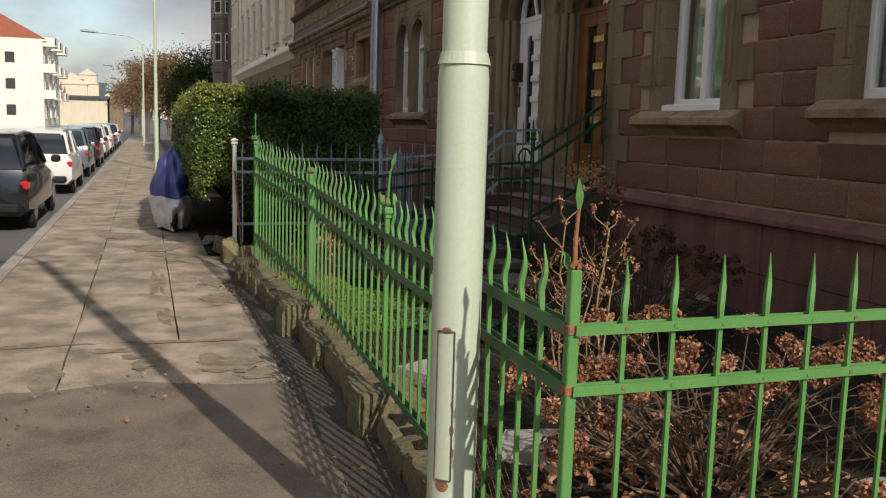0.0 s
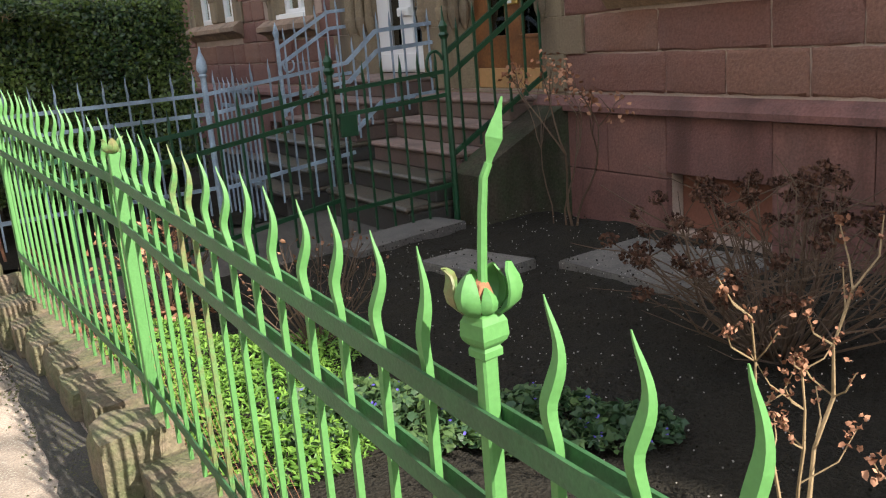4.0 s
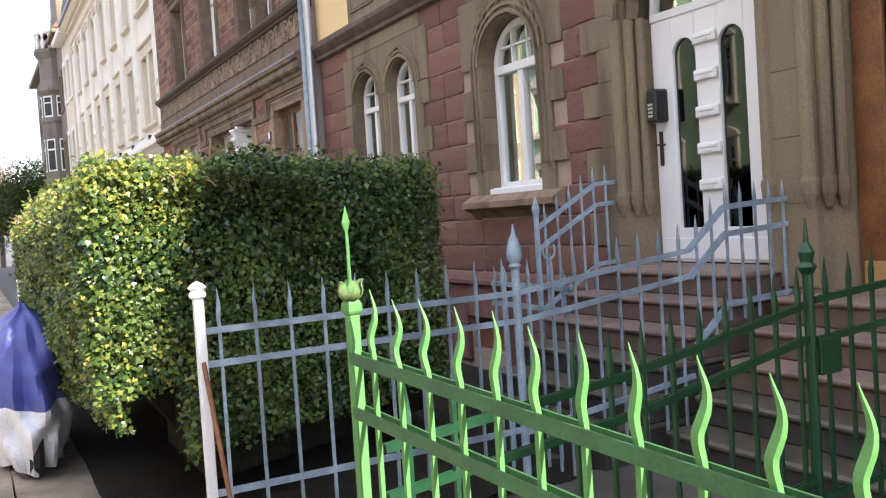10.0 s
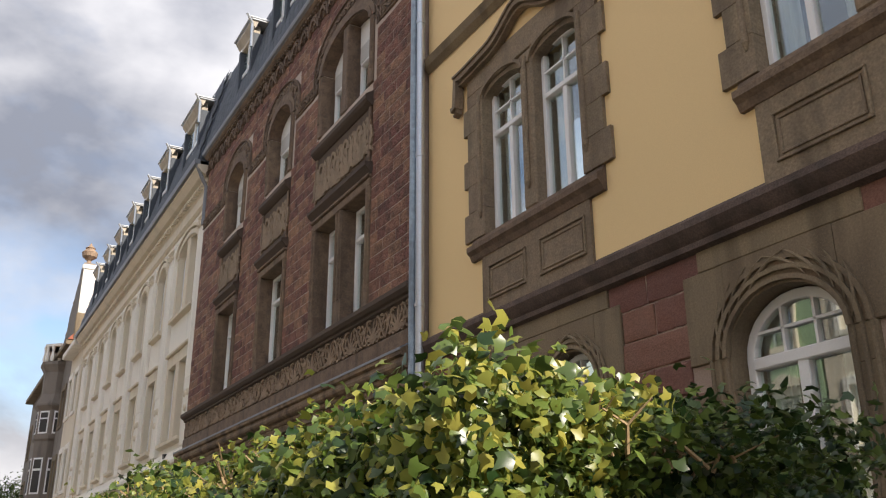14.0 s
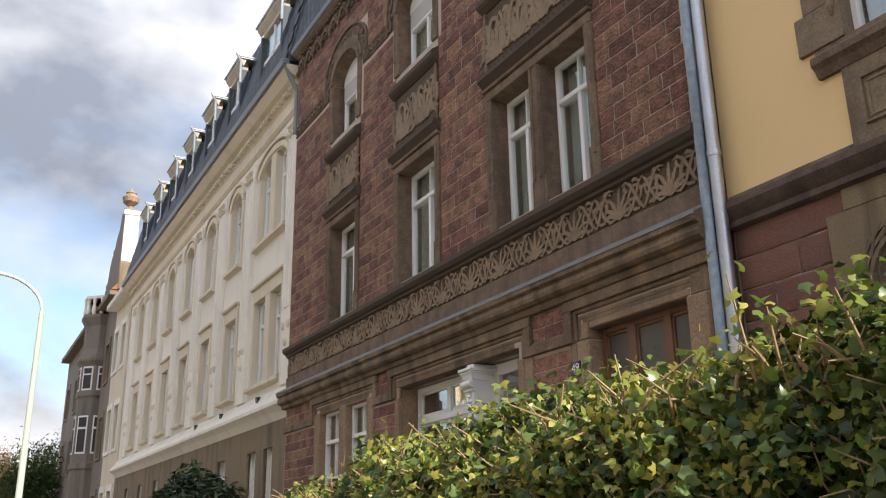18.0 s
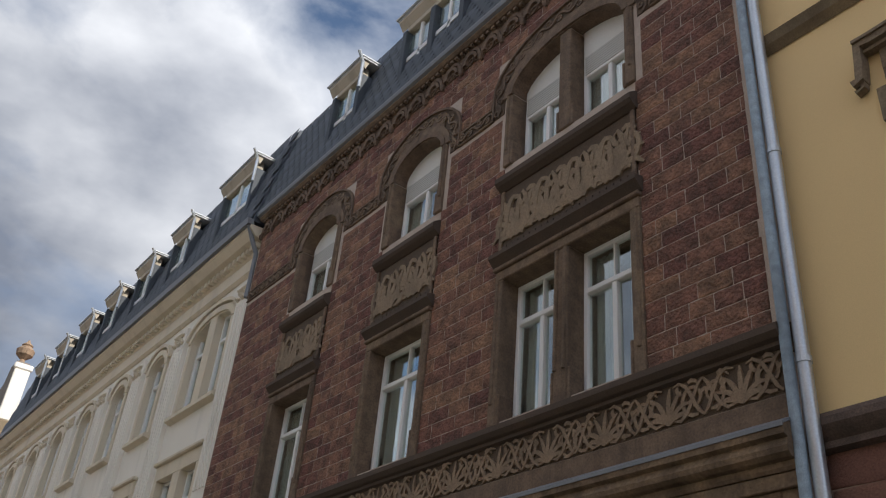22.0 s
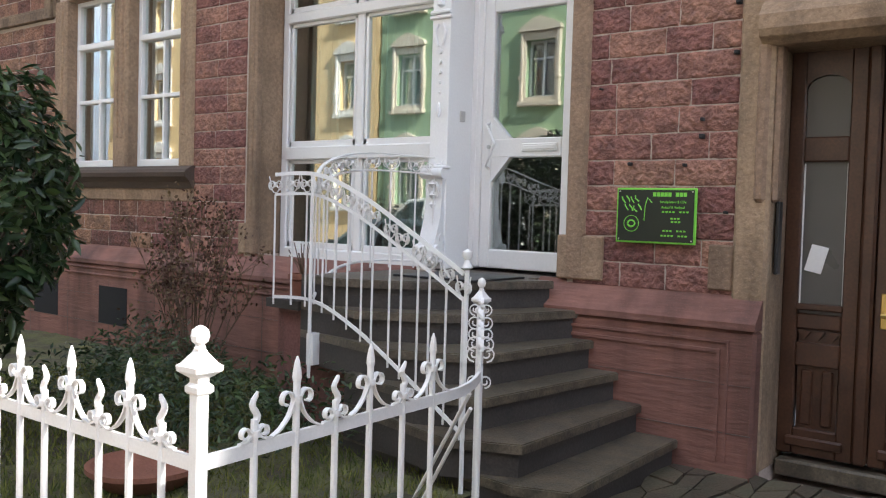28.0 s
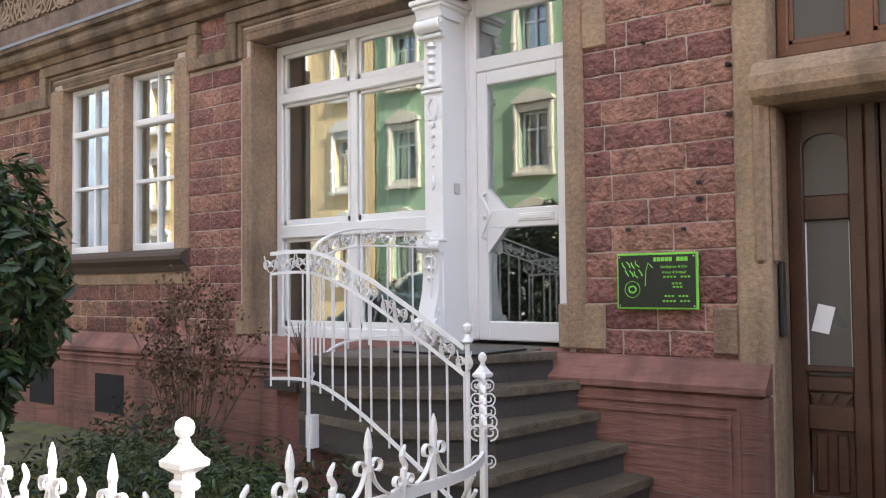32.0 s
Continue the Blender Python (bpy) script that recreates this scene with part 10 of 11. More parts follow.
P, N = [], []
for _ in range(58000):    # face along the pavement
    y = nrng.uniform(11.1, 19.28)
    z = nrng.uniform(0.58 if y < 13 else 0.42, hedge_top(y) - 0.02)
    x = hedge_front(y) + (0.22 * max(0, (0.95 - z)) ** 0.8) + ragged(0, y, z) + 0.16 * max(0, z - 1.62) * 2
    P.append((x, y, z))
    N.append((-0.75, -0.45, 0.55))
for _ in range(46000):    # top
    x, y = nrng.uniform(0.62, 1.9), nrng.uniform(11.1, 19.28)
    if x < hedge_front(y):
        x = hedge_front(y) + nrng.uniform(0, 1.0)
    P.append((x, y, hedge_top(y) + ragged(x, y, 2) * 1.0))
    N.append((-0.2, -0.1, 1))
for _ in range(23000):    # end towards the walkway
    x, z = nrng.uniform(0.56, 3.07), nrng.uniform(0.35, 1.93)
    if z < 0.75 and x < 1.0:
        continue
    P.append((x, 11.04 + 0.44 * max(0.0, x - 0.6) + ragged(x, 0, z) + 0.12 * max(0, z - 1.75) * 2, z))
    N.append((-0.25, -0.9, 0.45))
for _ in range(3800):    # the side part's top and far end
    x = nrng.uniform(1.5, 3.07)
    P.append((x, 11.06 + 0.44 * (x - 0.6) + nrng.uniform(0, 0.95), 1.92 + ragged(x, 12, 2) + nrng.normal(0, 0.03)))
    N.append((0, 0, 1))
for _ in range(1500):
    P.append((3.06 + nrng.normal(0, 0.03), nrng.uniform(12.1, 12.95), nrng.uniform(0.3, 1.94)))
    N.append((1, 0, 0.2))
for _ in range(2600):    # end towards the next door
    x, z = nrng.uniform(1.0, 1.95), nrng.uniform(0.25, 1.70)
    P.append((x, 19.26 + ragged(x, 3, z), z))
    N.append((-0.1, 1, 0.2))
P, N = np.array(P), np.array(N, float)
part("leaves", swarm("leaves", *IVY_LEAF, leaf_cloud(P, N, 0.0315, 0.034, nrng, 0.7), M["ivy"]), M["ivy"], hd, "glossy ivy leaves", kind="stuff")
# yellower leaves only where sun reaches the hedge: its light put into their colour
sel = (P[:, 0] < 1.15) & ((P[:, 2] > 1.55) & (nrng.random(len(P)) < np.where((P[:, 1] > 12.6) & (P[:, 1] < 14.6), 0.4, 0.72)) | (nrng.random(len(P)) < 0.26))
part("young_leaves", swarm("young_leaves", *IVY_LEAF, leaf_cloud(P[sel] + N[sel] * 0.02, N[sel], 0.026, 0.03, nrng, 0.9), M["ivy_sunlit"]), M["ivy_sunlit"], hd, "yellow-green young ivy leaves, sunlight put into their colour", kind="stuff")
b = Build()
for _ in range(800):
    y = nrng.uniform(11.1, 19.2)
    x = hedge_front(y) + nrng.uniform(0.02, 0.9)
    z = hedge_top(y) - 0.06
    d = Vector((nrng.normal(-0.2, 0.4), nrng.normal(0, 0.5), 1)).normalized()
    L = nrng.uniform(0.05, 0.12)
    p = Vector((x, y, z))
    m = p + d * L * 0.6
    b.tube([p, m, p + d * L + Vector((nrng.normal(0, 0.03), nrng.normal(0, 0.03), 0))], 0.005, n=4, taper=[1, 0.8, 0.4])
    b.tube([m, m + Vector((nrng.normal(0, 0.05), nrng.normal(0, 0.05), 0.05))], 0.0028, n=4, taper=[1, 0.4])
for _ in range(620):
    y = nrng.uniform(15.2, 19.2)
    p = Vector((hedge_front(y) + nrng.uniform(-0.02, 0.7), y, hedge_top(y) - 0.09))
    d = Vector((nrng.normal(-0.25, 0.5), nrng.normal(-0.2, 0.5), 0.9)).normalized()
    L = nrng.uniform(0.10, 0.22) * (0.75 if 17.6 < y < 18.5 else 1.0)
    m = p + d * L * 0.55 + Vector((nrng.normal(0, 0.015), nrng.normal(0, 0.015), 0))
    b.tube([p, m, p + d * L + Vector((nrng.normal(0, 0.04), nrng.normal(0, 0.04), 0))], 0.0042, n=4, taper=[1, 0.8, 0.45])
for _ in range(1500):    # dry stalks that show between the leaves of the face
    y = nrng.uniform(12.0, 19.2)
    z = hedge_top(y) - 0.06 - 0.55 * nrng.random() ** 2
    p = Vector((hedge_front(y) + ragged(0, y, z) + 0.02 + 0.16 * max(0, z - 1.62) * 2, y, z))
    d = Vector((-0.75 + nrng.normal(0, 0.3), nrng.normal(-0.1, 0.6), nrng.normal(0.35, 0.5))).normalized()
    L = nrng.uniform(0.06, 0.13)
    b.tube([p, p + d * L * 0.6, p + d * L + Vector((0, nrng.normal(0, 0.02), nrng.normal(0, 0.02)))], 0.0032, n=3, taper=[1, 0.85, 0.5])
for _ in range(90):    # stout cut stems with forks where the hedge was pruned
    y = nrng.uniform(17.5, 19.2)
    p = Vector((hedge_front(y) + nrng.uniform(0.0, 0.45), y, hedge_top(y) - 0.08))
    d = Vector((nrng.normal(-0.3, 0.5), nrng.normal(-0.1, 0.6), 0.75)).normalized()
    L = nrng.uniform(0.10, 0.19)
    m = p + d * L * 0.5 + Vector((nrng.normal(0, 0.02), nrng.normal(0, 0.02), 0.01))
    e = p + d * L + Vector((nrng.normal(0, 0.03), nrng.normal(0, 0.03), 0))
    b.tube([p, m, e], 0.0068, n=5, taper=[1.1, 0.95, 0.85])
    f = m + Vector((nrng.normal(0, 0.07), nrng.normal(0, 0.07), nrng.uniform(0.03, 0.09)))
    b.tube([m, (m + f) / 2 + Vector((0, 0, 0.01)), f], 0.0045, n=4, taper=[1, 0.85, 0.7])
SP, SN = [], []
for _ in range(210):    # leafy shoots that stand above the clipped top
    y = nrng.uniform(14.8, 19.25)
    p = Vector((hedge_front(y) + nrng.uniform(0.0, 0.8), y, hedge_top(y) - 0.05))
    d = Vector((nrng.normal(-0.2, 0.35), nrng.normal(0, 0.35), 1)).normalized()
    L = nrng.uniform(0.07, 0.16) * (1.5 if nrng.random() < 0.2 else 1) * (0.5 if y > 17.5 else 1.0)
    b.tube([p, p + d * L * 0.6, p + d * L], 0.0035, n=4, taper=[1, 0.8, 0.4])
    for k in range(9):
        q = p + d * L * (0.25 + 0.8 * k / 8)
        SP.append((q.x + nrng.normal(0, 0.014), q.y + nrng.normal(0, 0.014), q.z))
        SN.append((nrng.normal(-0.4, 0.5), nrng.normal(-0.3, 0.5), 0.7))
part("young_leaves", swarm("shoot_leaves", *IVY_LEAF, leaf_cloud(SP, SN, 0.030, 0.004, nrng, 0.7), M["ivy_sunlit"]), M["ivy_sunlit"], hd, "yellow-green leaves on fresh shoots", kind="stuff")
part("twig", b, M["twig_pale"], hd, "cut pale twigs on top", kind="stuff")


# ---- garden plants and small things ----
def twiggy(name, label, category, x, y, z, high, wide, stems, material, rng, heads=None, head_mat=None, head_n=0, head_size=0.05, thick=0.006, forks=4, straight=0.5, clump=0.07, globes=False):
    """A bare shrub: stems that fork, with dry flower heads or leaves at the tips."""
    t = thing(name, label, category, at=(x, y, z))
    b, tips = Build(), []
    for _ in range(stems):
        a = rng.uniform(0, 6.283)
        r = wide * math.sqrt(rng.uniform(0.02, 1))
        h = high * rng.uniform(0.6, 1.0) * (1 - 0.35 * (r / wide) ** 2)
        e = np.array([math.cos(a) * r, math.sin(a) * r, h])
        s = np.array([math.cos(a) * r * 0.15, math.sin(a) * r * 0.15, 0])
        m = s + (e - s) * 0.5 + rng.normal(0, wide * 0.12 * (1 - straight), 3)
        b.tube([tuple(s), tuple(m), tuple(e)], thick, n=5, taper=[1, 0.75, 0.4])
        tips.append(e)
        for _ in range(forks):
            f = rng.uniform(0.35, 0.95)
            q = m + (e - m) * (f - 0.5) * 2 if f > 0.5 else s + (m - s) * f * 2
            w = q + np.array([rng.normal(0, wide * 0.22), rng.normal(0, wide * 0.22), high * rng.uniform(0.06, 0.22)])
            b.tube([tuple(q), tuple((q + w) / 2 + rng.normal(0, 0.012, 3)), tuple(w)], thick * 0.6, n=4, taper=[1, 0.7, 0.35])
            tips.append(w)
    part("stem", b, M[material], t, kind="stuff")
    if head_n:
        tips = np.array(tips)
        if globes:    # round flower heads at the stem ends only
            ends = tips[:: forks + 1]
            u = rng.normal(0, 1, (head_n, 3))
            u /= np.linalg.norm(u, axis=1, keepdims=True)
            pick = ends[rng.integers(0, len(ends), head_n)] + u * clump * np.array([1, 1, 0.72]) * rng.uniform(0.55, 1, (head_n, 1))
        else:
            pick = tips[rng.integers(0, len(tips), head_n)] + rng.normal(0, clump * 0.5, (head_n, 3))
        part("dry_head" if heads is CURL_LEAF else "leaves", swarm("heads", *heads, frames_of(pick, rng.normal(0, 1, (head_n, 3)), rng.uniform(head_size * 0.6, head_size * 1.3, head_n), rng, 0.8), M[head_mat]), M[head_mat], t, kind="stuff")
    return t


pr = np.random.default_rng(12)
twiggy("shrub", "low hydrangea with dry brown flower heads behind the fence", "shrub", 2.1, 2.85, 0.1, 0.72, 0.85, 55, "twig", pr, CURL_LEAF, "dry_leaf", 9500, 0.022, forks=3, clump=0.062, globes=True)
twiggy("shrub", "bare hydrangea with dark dry flower heads by the house wall", "shrub", 3.35, 5.55, 0.1, 0.78, 0.72, 85, "twig", pr, CURL_LEAF, "dark_head", 4800, 0.021, forks=3, clump=0.042, globes=True)


def rose(x, y, stems, rng):
    """A pruned rose: thick knotty stems in short bends, side shoots with thorns and shrivelled buds."""
    t = thing("rose_bush", "pale thorny rose stems with shrivelled brown buds", "shrub", at=(x, y, 0.08))
    buds, thorns = [], Build()
    for dx, dy, high, thick in stems:
        pts, p = [], np.array([dx * 0.15, dy * 0.15, 0.0])
        n = max(5, int(high / 0.13))
        for k in range(n + 1):
            pts.append(p.copy())
            p = p + np.array([dx * 0.85 / n + rng.normal(0, 0.016), dy * 0.85 / n + rng.normal(0, 0.016), high / n])
        part("stem", Build().tube([tuple(q) for q in pts], thick, n=6, taper=[1.15 - 0.6 * k / n + (0.14 if k % 2 else 0) for k in range(n + 1)]), M["twig_pale"], t)
        b = Build()
        for k in range(2, n + 1):
            for _ in range(2 if k > n // 2 else 1):
                a = rng.uniform(0, 6.283)
                L = rng.uniform(0.06, 0.19)
                q = pts[k]
                m = q + np.array([math.cos(a) * L * 0.5, math.sin(a) * L * 0.5, L * 0.35])
                e = m + np.array([math.cos(a + 0.5) * L * 0.3, math.sin(a + 0.5) * L * 0.3, L * rng.uniform(0.3, 0.7)])
                b.tube([tuple(q), tuple(m), tuple(e)], thick * 0.5, n=5, taper=[1, 0.85, 0.55])
                buds += [e, m + (e - m) * 0.5] + ([e + rng.normal(0, 0.015, 3) for _ in range(5)] if rng.random() < 0.6 else [])
            for _ in range(3):
                a = rng.uniform(0, 6.283)
                q = pts[k] + (pts[k - 1] - pts[k]) * rng.random()
                thorns.tube([tuple(q), (q[0] + 0.011 * math.cos(a), q[1] + 0.011 * math.sin(a), q[2] + 0.003)], 0.0018, n=3, taper=[1.2, 0.1])
        part("side_shoot", b, M["twig_pale"], t, kind="stuff")
        buds += [pts[-1] + rng.normal(0, 0.012, 3) for _ in range(6)]
    part("thorn", thorns, M["twig"], t, kind="stuff")
    buds = np.array(buds)
    n = len(buds) * 3
    pick = np.repeat(buds, 3, axis=0) + rng.normal(0, 0.006, (n, 3))
    part("dry_head", swarm("buds", *CURL_LEAF, frames_of(pick, rng.normal(0, 1, (n, 3)), rng.uniform(0.010, 0.024, n), rng, 0.8), M["dry_leaf"]), M["dry_leaf"], t, "shrivelled brown buds", kind="stuff")


rose(2.04, 4.03, [(0.02, 0.02, 0.98, 0.006), (0.16, 0.08, 0.74, 0.005), (-0.18, 0.1, 0.68, 0.0045), (0.05, 0.2, 0.5, 0.005)], pr)
rose(1.98, 3.62, [(0.08, 0.02, 0.98, 0.0065), (0.16, 0.04, 0.8, 0.0055), (-0.04, -0.08, 0.5, 0.005)], pr)
rose(2.33, 4.7, [(-0.1, 0.06, 0.66, 0.005), (0.10, -0.06, 0.68, 0.006), (-0.02, -0.05, 0.5, 0.005)], pr)

def wall_shrub(x, y, z, rng):
    """A sparse shrub trained on the wall: a few crooked stems that fork, with drooping dry leaves at their ends."""
    t = thing("shrub", "sparse crooked shrub with pale dry leaves against the wall", "shrub", at=(x, y, z))
    ends = []

    def grow(b, p, d, length, r, depth):
        pts = [tuple(p)]
        for _ in range(4):
            d = d + rng.normal(0, 0.17, 3) * np.array([0.6, 1, 0.6])
            d[2] += 0.06
            d /= np.linalg.norm(d)
            p = p + d * length / 4
            p[0] = min(p[0], 0.13)
            pts.append(tuple(p))
        b.tube(pts, r, n=6, taper=[1, 0.92, 0.82, 0.72, 0.6])
        if depth == 0:
            ends.append(p)
            return
        for k in range(2 if rng.uniform() < 0.75 else 3):
            e = d + rng.normal(0, 0.55, 3) * np.array([0.5, 1, 0.5])
            grow(b, p, e / np.linalg.norm(e), length * rng.uniform(0.45, 0.75), r * 0.66, depth - 1)

    for dy, lean, length, r, depth in ((-0.09, -0.4, 0.5, 0.010, 3), (-0.05, 0.0, 0.56, 0.011, 3), (0.02, 0.3, 0.5, 0.008, 3), (0.16, 0.1, 0.55, 0.006, 2)):
        b = Build()
        grow(b, np.array([0.0, dy, 0.0]), np.array([0.02, lean, 0.9]), length, r, depth)
        part("stem", b, M["twig"], t)
    ends = np.array(ends)
    n = 210
    pick = ends[rng.integers(0, len(ends), n)] + rng.normal(0, 1, (n, 3)) * np.array([0.03, 0.045, 0.04]) - np.array([0, 0, 0.02])
    part("dry_leaves", swarm("wall_leaves", *CURL_LEAF, frames_of(pick, rng.normal(0, 1, (n, 3)), rng.uniform(0.022, 0.05, n), rng, 0.8), M["dry_leaf"]), M["dry_leaf"], t, kind="stuff")


wall_shrub(4.38, 8.12, 0.05, np.random.default_rng(41))
twiggy("shrub", "small bare brown shrub beside the walkway fence", "shrub", 2.0, 7.0, 0.1, 0.62, 0.32, 26, "twig", pr, CURL_LEAF, "dry_leaf", 60, 0.03, thick=0.004)
twiggy("shrub", "bare brown shrub beside the walkway fence", "shrub", 1.6, 8.1, 0.1, 0.55, 0.35, 24, "twig", pr, CURL_LEAF, "dry_leaf", 420, 0.036, thick=0.004)
twiggy("rose_bush", "reddish-brown rose bush with small leaves by the house wall", "shrub", 3.75, 24.9, 0.02, 1.55, 0.5, 20, "twig", pr, CURL_LEAF, "rose_leaf", 1700, 0.034, thick=0.006, forks=7)


def leaf_patch(name, label, spots, count, size, material, rng, shape=IVY_LEAF, high=0.07, dots=None):
    """Low ground cover: leaves strewn over round spots (x, y, z, radius)."""
    P = []
    for x, y, z, r in spots:
        n = int(count * r * r / sum(s[3] ** 2 for s in spots))
        a, q = rng.uniform(0, 6.283, n), r * np.sqrt(rng.uniform(0, 1, n))
        P.append(np.stack([x + q * np.cos(a), y + q * np.sin(a), z + high * rng.uniform(0, 1, n) * (1 - (q / r) ** 2 * 0.7)], 1))
    P = np.concatenate(P)
    me = swarm(name, *shape, frames_of(P, np.tile([0, 0, 1.0], (len(P), 1)), rng.uniform(size * 0.6, size * 1.3, len(P)), rng, 0.6), M[material])
    ob = tagged(part(name, me, M[material]), label, "ground cover", kind="stuff")
    if dots:
        pick = P[rng.integers(0, len(P), dots)] + np.array([0, 0, 0.02])
        me = swarm("flowers", *CURL_LEAF, frames_of(pick, np.tile([0, 0, 1.0], (dots, 1)), rng.uniform(0.012, 0.02, dots), rng, 0.4), M["violet"])
        tagged(part("flowers", me, M["violet"]), "tiny violet-blue flowers in the ground cover", "flowers", kind="stuff")
    return ob


M["violet"] = mat("violet_petals", (0.09, 0.07, 0.36), 0.7, vary=0.1, bump=0.0)
leaf_patch("ground_cover", "green ground cover with tiny blue flowers", [(2.25, 5.7, 0.10, 0.27), (2.0, 5.95, 0.10, 0.26), (2.45, 5.45, 0.10, 0.18), (1.75, 6.25, 0.10, 0.3)], 3200, 0.04, "ground_leaf", pr, dots=130)
leaf_patch("grass_tuft", "bright green leaves along the fence kerb", [(1.5, 6.1, 0.1, 0.3), (1.55, 6.6, 0.1, 0.4), (1.5, 7.15, 0.1, 0.36), (1.4, 7.7, 0.1, 0.28), (1.95, 6.95, 0.1, 0.25)], 8200, 0.034, "bright_leaf", pr, LONG_LEAF)
leaf_patch("fallen_leaves", "dry brown fallen leaves on the soil", [(1.5, 8.1, 0.1, 0.4), (2.0, 2.6, 0.12, 0.8), (2.2, 3.3, 0.12, 0.5)], 1100, 0.05, "dry_leaf", pr, CURL_LEAF, high=0.05)
leaf_patch("pavement_leaves", "few dry leaves and crumbs on the pavement", [(-0.1, 5.0, 0.0, 0.5), (0.75, 3.6, 0.0, 0.35), (0.85, 5.4, -0.02, 0.2), (-0.6, 4.6, 0.0, 0.3), (0.7, 8.5, -0.04, 0.3)], 55, 0.028, "dry_leaf", pr, CURL_LEAF, high=0.01)
# moss and grit along the kerb foot
n = 5200
ky = pr.uniform(1.8, 8.9, n)
kx = np.interp(ky, [1.96, 4.33, 6.45, 8.7], [0.91, 1.06, 0.98, 0.82]) - np.abs(pr.normal(0, 0.07, n)) - 0.005
P = np.stack([kx, ky, np.array([level(v) for v in ky]) + 0.002], 1)
GRIT = ([(0.5, 0, 0), (-0.5, 0.1, 0), (0, 0.5, 0), (0.1, -0.5, 0), (0, 0, 0.45)], [(0, 2, 4), (2, 1, 4), (1, 3, 4), (3, 0, 4)])
me = swarm("kerb_moss", *GRIT, frames_of(P, np.tile([0, 0, 1.0], (n, 1)), pr.uniform(0.004, 0.02, n), pr, 0.2), M["moss"])
tagged(part("kerb_moss", me, M["moss"]), "moss and grit along the foot of the kerb", "moss", kind="stuff")
# crumbs of soil and pebbles
n = 5200
P = np.stack([pr.uniform(1.2, 4.5, n), pr.uniform(1.9, 8.6, n), pr.uniform(0.095, 0.135, n)], 1)
CLOD = ([(0.5, 0, 0), (-0.5, 0.1, 0), (0, 0.5, 0), (0.1, -0.5, 0), (0, 0, 0.45), (0, 0.05, -0.4)], [(0, 2, 4), (2, 1, 4), (1, 3, 4), (3, 0, 4), (2, 0, 5), (1, 2, 5), (3, 1, 5), (0, 3, 5)])
me = swarm("soil_crumbs", *CLOD, frames_of(P, pr.normal(0, 1, (n, 3)), pr.uniform(0.004, 0.016, n), pr, 0.8), M["soil"])
tagged(part("soil_crumbs", me, M["soil"]), "crumbs and small clods of garden soil", "soil", kind="stuff")
n = 900
P = np.stack([pr.uniform(2.2, 4.5, n), pr.uniform(4.6, 8.6, n), pr.uniform(0.112, 0.13, n)], 1)
me = swarm("pale_grit", *CLOD, frames_of(P, pr.normal(0, 1, (n, 3)), pr.uniform(0.004, 0.011, n), pr, 0.8), M["kerb"])
tagged(part("pale_grit", me, M["kerb"]), "pale specks of grit strewn on the garden soil", "grit", kind="stuff")
# slabs on the soil
for x, y, w, d, a, h, lab in ((3.30, 7.66, 0.41, 0.53, 8, 0.118, "square grey concrete slab lying on the soil"), (4.02, 6.86, 0.72, 1.02, 5, 0.106, "grey stone slab on the soil by the cellar hatch"),
                              (3.38, 8.72, 0.98, 0.34, 12, 0.112, "worn stone slab before the iron gate"), (2.35, 2.25, 0.5, 0.42, 20, 0.17, "pale flat stone on the soil"),
                              (1.52, 4.72, 0.34, 0.26, 30, 0.15, "pale flat stone on the soil"), (1.62, 3.45, 0.34, 0.26, -15, 0.16, "pale flat stone on the soil"), (2.9, 2.5, 0.55, 0.4, -10, 0.16, "pale flat stone on the soil")):
    rr = random.Random(int(x * 100))
    b = Build()
    k = [(-w / 2 + rr.uniform(-.03, .03), -d / 2 + rr.uniform(-.03, .03)), (w / 2 + rr.uniform(-.03, .03), -d / 2 + rr.uniform(-.03, .03)), (w / 2 + rr.uniform(-.04, .02), d / 2 + rr.uniform(-.03, .03)), (-w / 2 + rr.uniform(-.02, .04), d / 2 + rr.uniform(-.03, .03))]
    b.prism(k, "z", -0.16, -0.008)
    b.prism([(p * 0.985, q * 0.985) for p, q in k], "z", -0.008, 0.0)
    o = solid("stone_slab", b, M["kerb" if "pale" in lab else "slab"], lab, "slab", group="slabs on the soil")
    o.matrix_world = pose(x, y, h, 0, 0, a)


def rock(x, y, z, s, seed, material="rock", label="yellowish mossy rock beside the walkway"):
    """An uneven boulder."""
    bm = bmesh.new()
    rr = random.Random(seed)
    for _ in range(15):
        v = Vector((rr.uniform(-1, 1), rr.uniform(-1, 1), rr.uniform(-1, 1)))
        bm.verts.new(v / max(0.75, v.length) * rr.uniform(0.85, 1.1))
    bmesh.ops.convex_hull(bm, input=bm.verts)
    for v in [v for v in bm.verts if not v.link_faces]:
        bm.verts.remove(v)
    bmesh.ops.bevel(bm, geom=bm.edges[:], offset=0.07, segments=1, affect="EDGES")
    bmesh.ops.triangulate(bm, faces=bm.faces[:])
    bmesh.ops.subdivide_edges(bm, edges=bm.edges[:], cuts=2, use_grid_fill=True)
    off = Vector((seed * 3.1, seed * 1.7, 0))
    for v in bm.verts:
        k = 1 + 0.10 * noise.noise(v.co * 2.6 + off) + 0.05 * noise.noise(v.co * 7 + off)
        v.co = Vector((v.co.x * s[0], v.co.y * s[1], v.co.z * s[2])) * k * 1.15
    me = bpy.data.meshes.new("rock")
    bm.to_mesh(me)
    bm.free()
    me.materials.append(M[material])
    o = new("rock", me)
    o.location = (x, y, z)
    return tagged(o, label, "rock")


